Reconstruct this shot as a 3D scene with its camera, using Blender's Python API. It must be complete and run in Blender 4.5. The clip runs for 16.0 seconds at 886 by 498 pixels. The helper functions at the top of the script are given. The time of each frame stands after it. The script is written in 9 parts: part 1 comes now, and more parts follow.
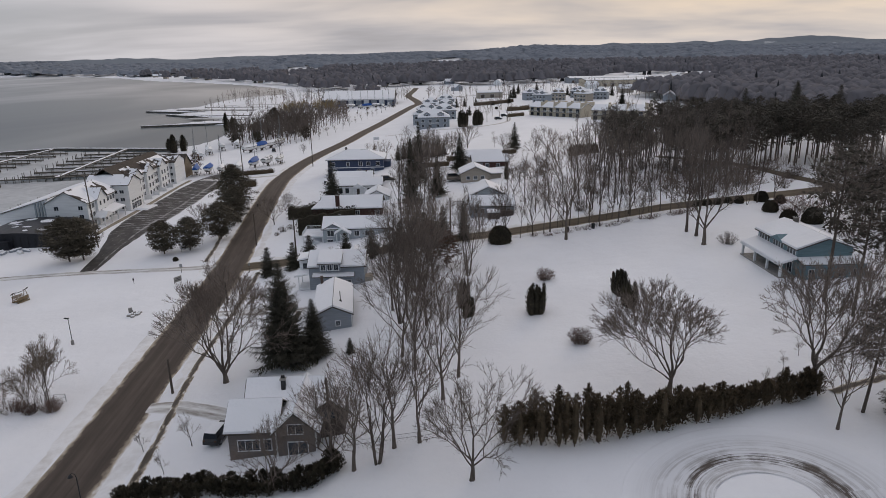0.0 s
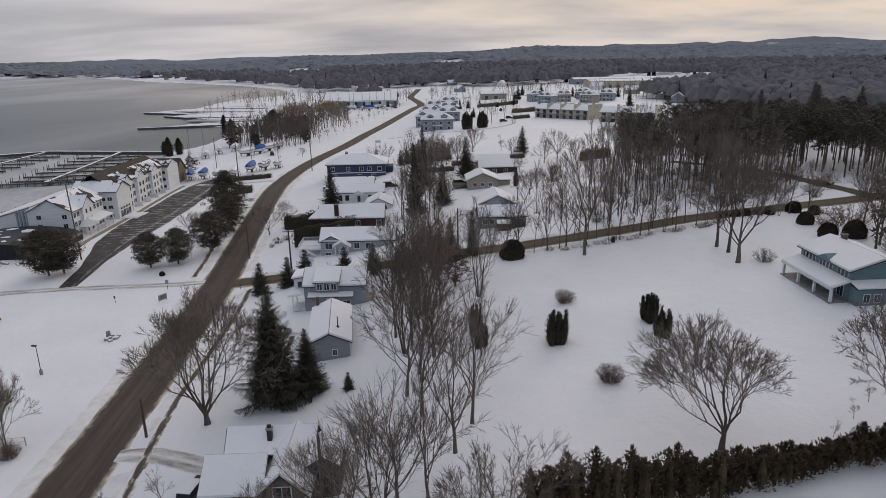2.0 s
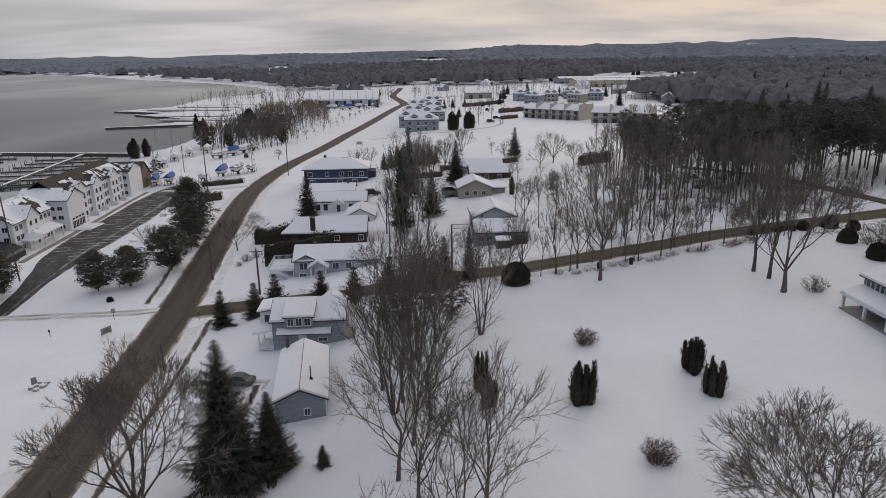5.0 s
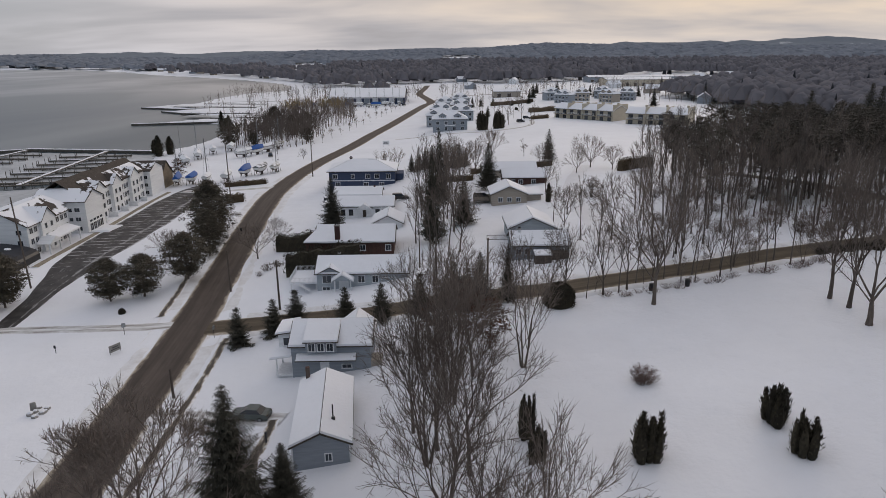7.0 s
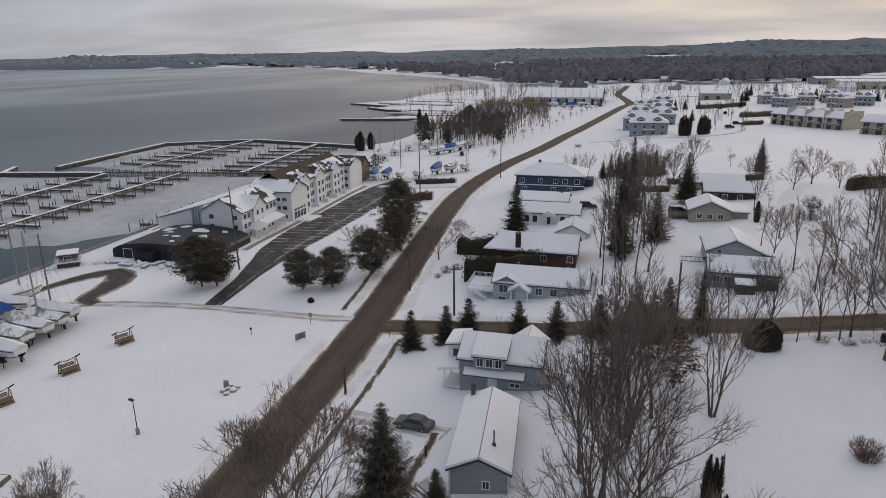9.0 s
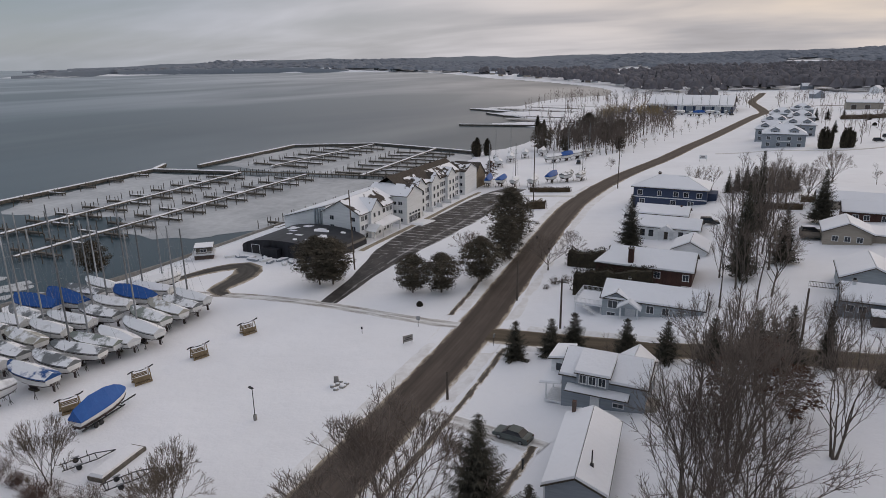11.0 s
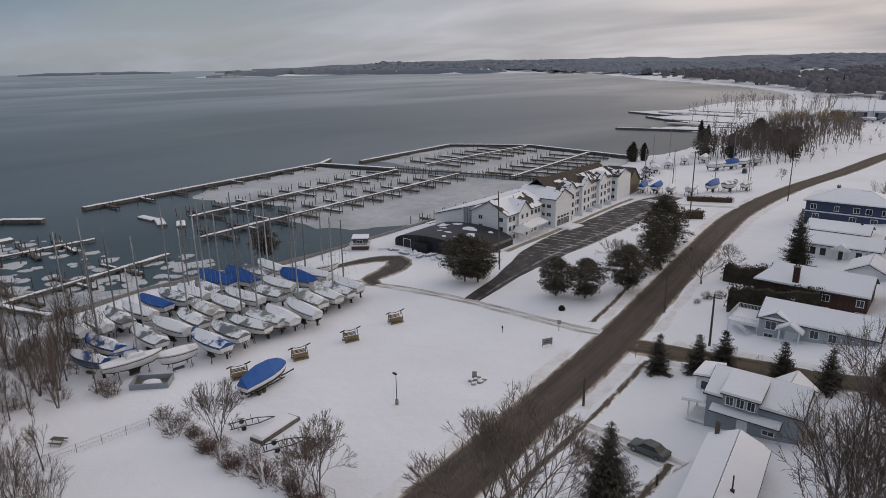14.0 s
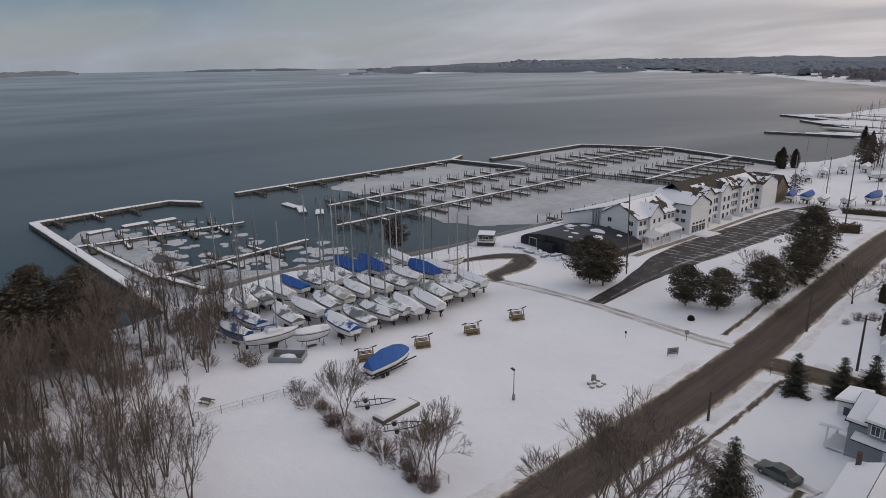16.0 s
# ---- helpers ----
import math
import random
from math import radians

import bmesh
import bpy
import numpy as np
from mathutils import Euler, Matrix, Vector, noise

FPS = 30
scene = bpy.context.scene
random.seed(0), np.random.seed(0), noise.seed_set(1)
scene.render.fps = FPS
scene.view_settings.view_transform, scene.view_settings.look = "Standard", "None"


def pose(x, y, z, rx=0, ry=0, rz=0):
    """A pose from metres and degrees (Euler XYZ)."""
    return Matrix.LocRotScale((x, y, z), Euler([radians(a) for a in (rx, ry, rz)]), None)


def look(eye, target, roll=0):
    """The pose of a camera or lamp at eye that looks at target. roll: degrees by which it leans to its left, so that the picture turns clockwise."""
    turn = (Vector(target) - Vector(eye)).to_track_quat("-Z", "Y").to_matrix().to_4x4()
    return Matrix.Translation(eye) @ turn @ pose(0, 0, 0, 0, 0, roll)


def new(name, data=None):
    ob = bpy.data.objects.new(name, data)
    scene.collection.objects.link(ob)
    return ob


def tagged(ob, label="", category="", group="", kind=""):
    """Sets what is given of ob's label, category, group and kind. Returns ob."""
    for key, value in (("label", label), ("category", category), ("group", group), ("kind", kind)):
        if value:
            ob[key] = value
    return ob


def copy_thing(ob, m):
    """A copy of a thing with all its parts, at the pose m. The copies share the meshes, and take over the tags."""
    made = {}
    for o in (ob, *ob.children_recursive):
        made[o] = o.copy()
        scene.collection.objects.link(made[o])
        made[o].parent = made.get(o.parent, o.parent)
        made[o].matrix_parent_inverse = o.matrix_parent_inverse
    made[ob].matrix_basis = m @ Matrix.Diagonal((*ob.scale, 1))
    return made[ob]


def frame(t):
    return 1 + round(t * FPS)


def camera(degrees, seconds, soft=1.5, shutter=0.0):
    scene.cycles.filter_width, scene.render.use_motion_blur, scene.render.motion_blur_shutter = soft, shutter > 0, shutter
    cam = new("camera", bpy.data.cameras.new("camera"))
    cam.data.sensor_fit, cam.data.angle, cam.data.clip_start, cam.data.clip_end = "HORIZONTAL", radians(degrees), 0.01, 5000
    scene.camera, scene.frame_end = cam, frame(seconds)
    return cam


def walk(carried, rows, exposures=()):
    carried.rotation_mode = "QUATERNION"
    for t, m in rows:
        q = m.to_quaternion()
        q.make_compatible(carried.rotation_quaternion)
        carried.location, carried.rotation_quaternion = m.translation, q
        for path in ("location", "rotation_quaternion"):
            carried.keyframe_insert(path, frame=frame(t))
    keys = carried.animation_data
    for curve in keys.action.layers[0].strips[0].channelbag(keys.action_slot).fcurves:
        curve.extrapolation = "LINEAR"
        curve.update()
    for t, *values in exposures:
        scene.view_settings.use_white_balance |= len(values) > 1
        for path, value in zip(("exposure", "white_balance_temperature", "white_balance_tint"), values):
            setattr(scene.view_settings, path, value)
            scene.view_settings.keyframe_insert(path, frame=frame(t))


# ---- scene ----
cam = camera(68.0, 16.0, soft=0.8)
PATH = [
    (0, (0.496, 9.171, 45.569), (0.552, 11.087, 44.998), -1.1),
    (0.5, (0.275, 11.938, 45.598), (0.335, 13.854, 45.028), -1.1),
    (1, (-0.145, 14.556, 45.527), (-0.086, 16.473, 44.958), -1.1),
    (1.5, (-0.236, 17.538, 45.457), (-0.172, 19.454, 44.89), -1.1),
    (2, (-0.194, 20.386, 45.209), (-0.143, 22.303, 44.641), -1.1),
    (2.5, (-0.341, 23.269, 44.997), (-0.281, 25.186, 44.429), -1.1),
    (3, (-0.652, 26.198, 44.83), (-0.578, 28.114, 44.263), -1.1),
    (3.5, (-0.539, 29.594, 44.425), (-0.456, 31.51, 43.858), -1.1),
    (4, (-0.763, 32.599, 44.294), (-0.666, 34.514, 43.725), -1.1),
    (6.5, (-2.482, 46.226, 44.209), (-2.38, 48.139, 43.633), -0.5),
    (7, (-2.841, 48.394, 44.282), (-2.805, 50.309, 43.704), -0.5),
    (7.5, (-2.946, 50.196, 44.337), (-3.044, 52.109, 43.759), -0.5),
    (8, (-2.813, 51.611, 44.503), (-3.069, 53.509, 43.926), -0.5),
    (8.5, (-2.723, 52.557, 44.835), (-3.121, 54.43, 44.257), -0.6),
    (9, (-2.715, 53.133, 45.136), (-3.229, 54.978, 44.559), -0.7),
    (11.5, (-1.596, 52.39, 46.339), (-2.488, 54.091, 45.782), -0.8),
    (12, (-1.305, 52.048, 46.389), (-2.251, 53.72, 45.834), -0.8),
    (12.5, (-1.044, 51.943, 46.495), (-2.049, 53.582, 45.944), -0.9),
    (13, (-0.916, 51.73, 46.639), (-1.982, 53.331, 46.089), -0.9),
    (13.5, (-1.017, 51.598, 46.675), (-2.151, 53.15, 46.123), -0.8),
    (14, (-0.867, 51.444, 46.735), (-2.077, 52.937, 46.184), -0.9),
    (14.5, (-0.78, 51.198, 46.764), (-2.058, 52.634, 46.212), -0.8),
    (15, (-0.589, 51.057, 46.815), (-1.936, 52.429, 46.263), -0.8),
    (15.5, (-0.276, 50.69, 46.832), (-1.691, 51.992, 46.28), -0.7),
    (16, (0.033, 50.334, 46.857), (-1.446, 51.562, 46.306), -0.7),
]
walk(cam, [(t, look(e, g, r)) for t, e, g, r in PATH], [(0, 0.0, 6580, 14), (9, 0.0, 6600, 14), (16, -0.05, 6640, 15)])

# ---- world, sun, exposure ----
SUN_AZ, SUN_EL = radians(28), radians(16)      # azimuth from +y towards +x
SUN_DIR = Vector((math.sin(SUN_AZ) * math.cos(SUN_EL), math.cos(SUN_AZ) * math.cos(SUN_EL), math.sin(SUN_EL)))


class Nodes:
    """Short hand for node trees."""

    def __init__(self, tree):
        self.t = tree
        tree.nodes.clear()

    def n(self, kind):
        return self.t.nodes.new(kind)

    def l(self, a, b):
        self.t.links.new(a, b)

    def math(self, op, a, b=None, clamp=False):
        node = self.t.nodes.new("ShaderNodeMath")
        node.operation, node.use_clamp = op, clamp
        for i, v in enumerate((a, b)):
            if v is None:
                continue
            if isinstance(v, (int, float)):
                node.inputs[i].default_value = v
            else:
                self.l(v, node.inputs[i])
        return node.outputs[0]

    def mix(self, fac, a, b, mode="MIX"):
        node = self.t.nodes.new("ShaderNodeMix")
        node.data_type, node.blend_type = "RGBA", mode
        for sock, v in ((node.inputs[0], fac), (node.inputs[6], a), (node.inputs[7], b)):
            if isinstance(v, (int, float)):
                sock.default_value = v
            elif isinstance(v, tuple):
                sock.default_value = (*v, 1) if len(v) == 3 else v
            else:
                self.l(v, sock)
        return node.outputs[2]

    def noise(self, vec, scale, detail=4, rough=0.55, distort=0.0):
        node = self.n("ShaderNodeTexNoise")
        node.inputs["Scale"].default_value, node.inputs["Detail"].default_value = scale, detail
        node.inputs["Roughness"].default_value, node.inputs["Distortion"].default_value = rough, distort
        if vec is not None:
            self.l(vec, node.inputs["Vector"])
        return node.outputs["Fac"]

    def ramp(self, fac, *stops):
        node = self.n("ShaderNodeValToRGB")
        els = node.color_ramp.elements
        while len(els) < len(stops):
            els.new(0.5)
        for e, (p, c) in zip(els, stops):
            e.position = p
            e.color = (c, c, c, 1) if isinstance(c, (int, float)) else (*c, 1)
        self.l(fac, node.inputs[0])
        return node.outputs[0]

    def scaled(self, vec, s):
        node = self.n("ShaderNodeMapping")
        node.inputs["Scale"].default_value = s
        self.l(vec, node.inputs["Vector"])
        return node.outputs[0]


def make_world():
    w = bpy.data.worlds.new("winter_sky")
    w.use_nodes = True
    scene.world = w
    k = Nodes(w.node_tree)
    d = k.n("ShaderNodeTexCoord").outputs["Generated"]
    sep = k.n("ShaderNodeSeparateXYZ")
    k.l(d, sep.inputs[0])
    z = k.math("MAXIMUM", sep.outputs[2], 0.0)
    den = k.math("ADD", z, 0.16)
    cx, cy = k.math("DIVIDE", sep.outputs[0], den), k.math("DIVIDE", sep.outputs[1], den)
    comb = k.n("ShaderNodeCombineXYZ")
    k.l(cx, comb.inputs[0]), k.l(cy, comb.inputs[1])
    clouds = k.noise(k.scaled(comb.outputs[0], (0.55, 1.0, 1.0)), 1.0, 4, 0.5, 0.4)
    fine = k.noise(k.scaled(comb.outputs[0], (1.2, 2.4, 1.0)), 1.0, 3, 0.5, 0.2)
    cl = k.math("ADD", k.math("MULTIPLY", clouds, 0.80), k.math("MULTIPLY", fine, 0.20))
    # grey cloud sheet: pale at the horizon, darker blue-grey above
    base = k.ramp(z, (0.0, (0.45, 0.455, 0.48)), (0.08, (0.44, 0.445, 0.47)), (0.22, (0.41, 0.42, 0.45)), (0.50, (0.555, 0.56, 0.60)), (1.0, (0.57, 0.575, 0.615)))
    lit = k.ramp(cl, (0.30, 0.76), (0.44, 0.95), (0.57, 1.18), (0.74, 1.42))
    sheet = k.mix(1.0, base, lit, "MULTIPLY")
    side = k.n("ShaderNodeVectorMath")
    side.operation = "DOT_PRODUCT"
    k.l(d, side.inputs[0])
    side.inputs[1].default_value = SUN_DIR
    away = k.ramp(k.math("ADD", k.math("MULTIPLY", side.outputs["Value"], 0.5), 0.5), (0.42, 1.0), (0.66, 0.42), (0.82, 0.0))
    away = k.math("MULTIPLY", away, k.ramp(z, (0.02, 0.55), (0.10, 1.0), (0.30, 1.0), (0.60, 0.0)))
    sheet = k.mix(away, sheet, k.mix(1.0, sheet, (0.20, 0.34, 0.45), "MULTIPLY"))
    # the warm glow of the veiled sun
    nrm = k.n("ShaderNodeVectorMath")
    nrm.operation = "DOT_PRODUCT"
    k.l(d, nrm.inputs[0])
    glow_dir = Vector((math.sin(SUN_AZ - 0.03), math.cos(SUN_AZ - 0.03), 0.16)).normalized()
    nrm.inputs[1].default_value = glow_dir
    g = k.math("POWER", k.math("MAXIMUM", nrm.outputs["Value"], 0.0), 4.5)
    g = k.math("MULTIPLY", g, k.ramp(cl, (0.38, 0.20), (0.60, 1.0)))
    g = k.math("MULTIPLY", g, k.ramp(z, (0.0, 0.30), (0.12, 1.0)))
    warm = k.mix(g, sheet, (0.88, 0.69, 0.44))
    # a little open blue away from the sun
    blue = k.math("MULTIPLY", k.ramp(nrm.outputs["Value"], (0.0, 1.0), (0.75, 0.0)), k.ramp(cl, (0.42, 0.9), (0.62, 0.15)))
    sky = k.n("ShaderNodeTexSky")
    sky.sky_type, sky.sun_disc = "NISHITA", False
    sky.sun_elevation, sky.sun_rotation = SUN_EL, SUN_AZ
    nishita = k.mix(1.0, sky.outputs[0], (0.10, 0.10, 0.10), "MULTIPLY")
    col = k.mix(k.math("MULTIPLY", blue, 0.55), warm, k.mix(0.5, nishita, (0.36, 0.47, 0.56)))
    bg = k.n("ShaderNodeBackground")
    bg.inputs["Strength"].default_value = 1.08
    out = k.n("ShaderNodeOutputWorld")
    k.l(col, bg.inputs[0]), k.l(bg.outputs[0], out.inputs[0])


make_world()
sun_data = bpy.data.lights.new("sun", "SUN")
sun_data.energy, sun_data.angle, sun_data.color = 0.80, radians(24), (1.0, 0.90, 0.76)
sun = new("sun", sun_data)
sun.matrix_world = look(SUN_DIR * 100, (0, 0, 0))

# ---- materials ----
def material(name, rough=0.8, metal=0.0, spec=0.3):
    m = bpy.data.materials.new(name)
    m.use_nodes = True
    k = Nodes(m.node_tree)
    b = k.n("ShaderNodeBsdfPrincipled")
    b.inputs["Roughness"].default_value, b.inputs["Metallic"].default_value = rough, metal
    b.inputs["Specular IOR Level"].default_value = spec
    o = k.n("ShaderNodeOutputMaterial")
    k.l(b.outputs[0], o.inputs[0])
    return m, k, b


def world_pos(k):
    return k.n("ShaderNodeNewGeometry").outputs["Position"]


def obj_pos(k):
    return k.n("ShaderNodeTexCoord").outputs["Object"]


def bump(k, b, height, strength=0.3, dist=0.1):
    n = k.n("ShaderNodeBump")
    n.inputs["Strength"].default_value, n.inputs["Distance"].default_value = strength, dist
    k.l(height, n.inputs["Height"])
    k.l(n.outputs[0], b.inputs["Normal"])


def grainy(name, dark, light, scale=3.0, rough=0.8, metal=0.0, big=0.25, bumps=0.25, island=0.0, objrand=0.0, stretch=None, spec=0.3):
    """A surface whose colour wanders between two tones at two scales, with fine relief."""
    m, k, b = material(name, rough, metal, spec)
    p = obj_pos(k)
    if stretch:
        p = k.scaled(p, stretch)
    f = k.math("ADD", k.math("MULTIPLY", k.noise(p, scale, 5), 0.6), k.math("MULTIPLY", k.noise(p, scale * big, 3), 0.4))
    f = k.ramp(f, (0.32, 0.0), (0.68, 1.0))
    c = k.mix(f, dark, light)
    if island:
        r = k.n("ShaderNodeNewGeometry").outputs["Random Per Island"]
        c = k.mix(1.0, c, k.ramp(r, (0.0, 1.0 - island), (1.0, 1.0 + island)), "MULTIPLY")
    if objrand:
        r = k.n("ShaderNodeObjectInfo").outputs["Random"]
        c = k.mix(1.0, c, k.ramp(r, (0.0, 1.0 - objrand), (1.0, 1.0 + objrand)), "MULTIPLY")
    k.l(c, b.inputs["Base Color"])
    if bumps:
        bump(k, b, k.noise(p, scale * 3, 4), bumps, 0.03)
    return m


def snow_material(name, tint=(0.83, 0.84, 0.87), dirt=0.0):
    m, k, b = material(name, 0.75, 0, 0.25)
    p = world_pos(k)
    f = k.noise(p, 0.06, 5, 0.6)
    g = k.noise(p, 0.9, 4, 0.6)
    c = k.mix(k.ramp(f, (0.35, 0.0), (0.7, 1.0)), tuple(v * 0.93 for v in tint), tint)
    c = k.mix(k.math("MULTIPLY", k.ramp(g, (0.55, 0.0), (0.8, 1.0)), 0.25), c, tuple(v * 0.86 for v in tint))
    if dirt:
        c = k.mix(k.math("MULTIPLY", k.ramp(k.noise(p, 0.5, 5, 0.65), (0.4, 0.0), (0.75, 1.0)), dirt), c, (0.32, 0.27, 0.21))
    k.l(c, b.inputs["Base Color"])
    h = k.math("ADD", k.math("ADD", k.math("MULTIPLY", k.noise(p, 0.06, 3), 2.2), k.noise(p, 0.25, 4)), k.math("MULTIPLY", k.noise(p, 2.2, 4, 0.6), 0.22))
    bump(k, b, h, 0.5, 0.35)
    return m


def road_material(name, wet, slush, width, edge=0.8, lanes=True):
    """Slush-covered road: uv is metres across and along."""
    m, k, b = material(name, 0.75, 0, 0.14)
    uv = k.n("ShaderNodeUVMap").outputs[0]
    sep = k.n("ShaderNodeSeparateXYZ")
    k.l(uv, sep.inputs[0])
    a = k.math("ABSOLUTE", sep.outputs[0])
    streak = k.noise(k.scaled(uv, (1.6, 0.05, 1)), 1.0, 5, 0.6)
    blot = k.noise(k.scaled(uv, (0.5, 0.18, 1)), 1.0, 5, 0.65)
    f = k.math("ADD", k.math("MULTIPLY", streak, 0.6), k.math("MULTIPLY", blot, 0.4))
    c = k.mix(k.ramp(f, (0.36, 0.0), (0.66, 1.0)), wet, slush)
    if lanes:
        tr = k.math("ABSOLUTE", k.math("SUBTRACT", a, width * 0.26))
        c = k.mix(k.math("MULTIPLY", k.ramp(tr, (0.1, 0.45), (0.9, 0.0)), 1.0), c, tuple(v * 0.75 for v in wet))
    e = k.math("ADD", a, k.math("MULTIPLY", k.math("SUBTRACT", k.noise(k.scaled(uv, (0.9, 0.35, 1)), 1.0, 5, 0.7), 0.5), 2.2))
    node = k.n("ShaderNodeMapRange")
    node.inputs["From Min"].default_value, node.inputs["From Max"].default_value = width / 2 - edge, width / 2 + edge * 0.35
    k.l(e, node.inputs["Value"])
    mid = k.mix(k.ramp(node.outputs[0], (0.0, 0.0), (0.55, 1.0)), c, (0.42, 0.36, 0.28))
    c = k.mix(k.ramp(node.outputs[0], (0.45, 0.0), (1.0, 1.0)), mid, (0.80, 0.80, 0.82))
    k.l(c, b.inputs["Base Color"])
    bump(k, b, k.noise(k.scaled(uv, (3, 0.6, 1)), 1.0, 4), 0.4, 0.06)
    return m


def rut_material():
    """Two brown wheel tracks worn into packed snow."""
    m, k, b = material("rutted_drive", 0.7, 0, 0.3)
    uv = k.n("ShaderNodeUVMap").outputs[0]
    sep = k.n("ShaderNodeSeparateXYZ")
    k.l(uv, sep.inputs[0])
    a = k.math("ABSOLUTE", sep.outputs[0])
    wob = k.math("MULTIPLY", k.math("SUBTRACT", k.noise(k.scaled(uv, (0.6, 0.25, 1)), 1.0, 5, 0.7), 0.5), 1.1)
    tr = k.math("ABSOLUTE", k.math("ADD", k.math("SUBTRACT", a, 0.85), wob))
    f = k.math("MULTIPLY", k.ramp(tr, (0.34, 1.0), (0.85, 0.0)), k.ramp(k.noise(k.scaled(uv, (0.5, 0.12, 1)), 1.0, 5, 0.65), (0.38, 0.1), (0.60, 1.0)))
    c = k.mix(k.math("MULTIPLY", f, 0.85), k.mix(k.noise(k.scaled(uv, (0.3, 0.15, 1)), 1.0, 4), (0.80, 0.805, 0.82), (0.66, 0.65, 0.63)), (0.17, 0.140, 0.108))
    rim = k.math("ADD", a, k.math("MULTIPLY", k.math("SUBTRACT", k.noise(k.scaled(uv, (0.8, 0.3, 1)), 1.0, 5, 0.7), 0.5), 1.4))
    c = k.mix(k.ramp(k.math("DIVIDE", rim, 4.0), (0.30, 0.0), (0.42, 1.0)), c, (0.82, 0.83, 0.86))
    k.l(c, b.inputs["Base Color"])
    bump(k, b, f, -0.4, 0.08)
    return m


def lot_material():
    """Wet asphalt with trampled slush lying between the wheel lines."""
    m, k, b = material("wet_car_park", 0.6, 0, 0.2)
    uv = k.n("ShaderNodeUVMap").outputs[0]
    sep = k.n("ShaderNodeSeparateXYZ")
    k.l(uv, sep.inputs[0])
    p = world_pos(k)
    c = k.mix(k.ramp(k.noise(p, 0.35, 5, 0.65), (0.35, 0.0), (0.68, 1.0)), (0.026, 0.024, 0.024), (0.075, 0.068, 0.064))
    # slush lies mostly on the parking bays along the hotel side
    bays = k.ramp(k.math("ABSOLUTE", k.math("SUBTRACT", sep.outputs[0], 3.6)), (0.0, 0.20), (4.2, 0.0))
    f = k.math("ADD", k.noise(k.scaled(uv, (0.5, 0.30, 1)), 1.0, 6, 0.7, 0.8), bays)
    c = k.mix(k.ramp(f, (0.57, 0.0), (0.74, 0.7)), c, (0.44, 0.43, 0.43))
    # thin ridges of snow left between the parked cars
    bay = k.math("ABSOLUTE", k.math("SUBTRACT", k.math("FRACT", k.math("DIVIDE", sep.outputs[1], 2.8)), 0.5))
    rim = k.math("MULTIPLY", k.ramp(bay, (0.02, 1.0), (0.12, 0.0)), k.ramp(k.math("ABSOLUTE", sep.outputs[0]), (0.0, 0.0), (1.0, 1.0)))
    rim = k.math("MULTIPLY", rim, k.ramp(k.noise(p, 0.22, 4, 0.6), (0.44, 0.0), (0.56, 0.8)))
    rim = k.math("MULTIPLY", rim, k.math("GREATER_THAN", sep.outputs[1], 34.0))
    c = k.mix(rim, c, (0.60, 0.60, 0.61))
    e = k.math("ADD", k.math("ABSOLUTE", sep.outputs[0]), k.math("MULTIPLY", k.math("SUBTRACT", k.noise(k.scaled(uv, (0.6, 0.3, 1)), 1.0, 5, 0.7), 0.5), 3.0))
    node = k.n("ShaderNodeMapRange")
    node.inputs["From Min"].default_value, node.inputs["From Max"].default_value = 6.6, 7.7
    k.l(e, node.inputs["Value"])
    c = k.mix(node.outputs[0], c, (0.76, 0.765, 0.78))
    k.l(c, b.inputs["Base Color"])
    bump(k, b, k.noise(p, 2.0, 4), 0.4, 0.05)
    return m


def circle_material():
    """Ploughed turning circle: broken rings of tyre tracks in dirty snow. uv is radius and way round."""
    m, k, b = material("turning_circle", 0.75, 0, 0.2)
    uv = k.n("ShaderNodeUVMap").outputs[0]
    sep = k.n("ShaderNodeSeparateXYZ")
    k.l(uv, sep.inputs[0])
    p = world_pos(k)
    warp = k.math("MULTIPLY", k.noise(p, 0.22, 3), 3.0)
    off = k.math("ADD", sep.outputs[0], warp)
    streak = k.noise(k.scaled(uv, (2.6, 0.10, 1)), 1.0, 5, 0.65, 0.3)
    torn = k.noise(p, 0.30, 5, 0.7)
    f = k.math("ADD", k.math("MULTIPLY", streak, 0.65), k.math("MULTIPLY", torn, 0.35))
    outer = k.ramp(k.math("DIVIDE", off, 20.0), (0.46, 1.0), (0.68, 0.0))
    c = k.mix(k.math("MULTIPLY", k.ramp(f, (0.46, 0.0), (0.60, 0.75)), outer), (0.70, 0.71, 0.74), (0.33, 0.32, 0.32))
    # the bare ring where most wheels ran
    e = k.math("ABSOLUTE", k.math("SUBTRACT", off, 7.9))
    g = k.math("MULTIPLY", k.ramp(e, (0.4, 1.0), (1.5, 0.0)), k.ramp(f, (0.44, 0.0), (0.55, 1.0)))
    c = k.mix(g, c, (0.10, 0.085, 0.075))
    c = k.mix(k.ramp(k.math("DIVIDE", k.math("ADD", sep.outputs[0], k.math("MULTIPLY", torn, 3.0)), 14.0), (0.74, 0.0), (0.96, 1.0)), c, (0.80, 0.81, 0.84))
    k.l(c, b.inputs["Base Color"])
    bump(k, b, f, 0.5, 0.12)
    return m


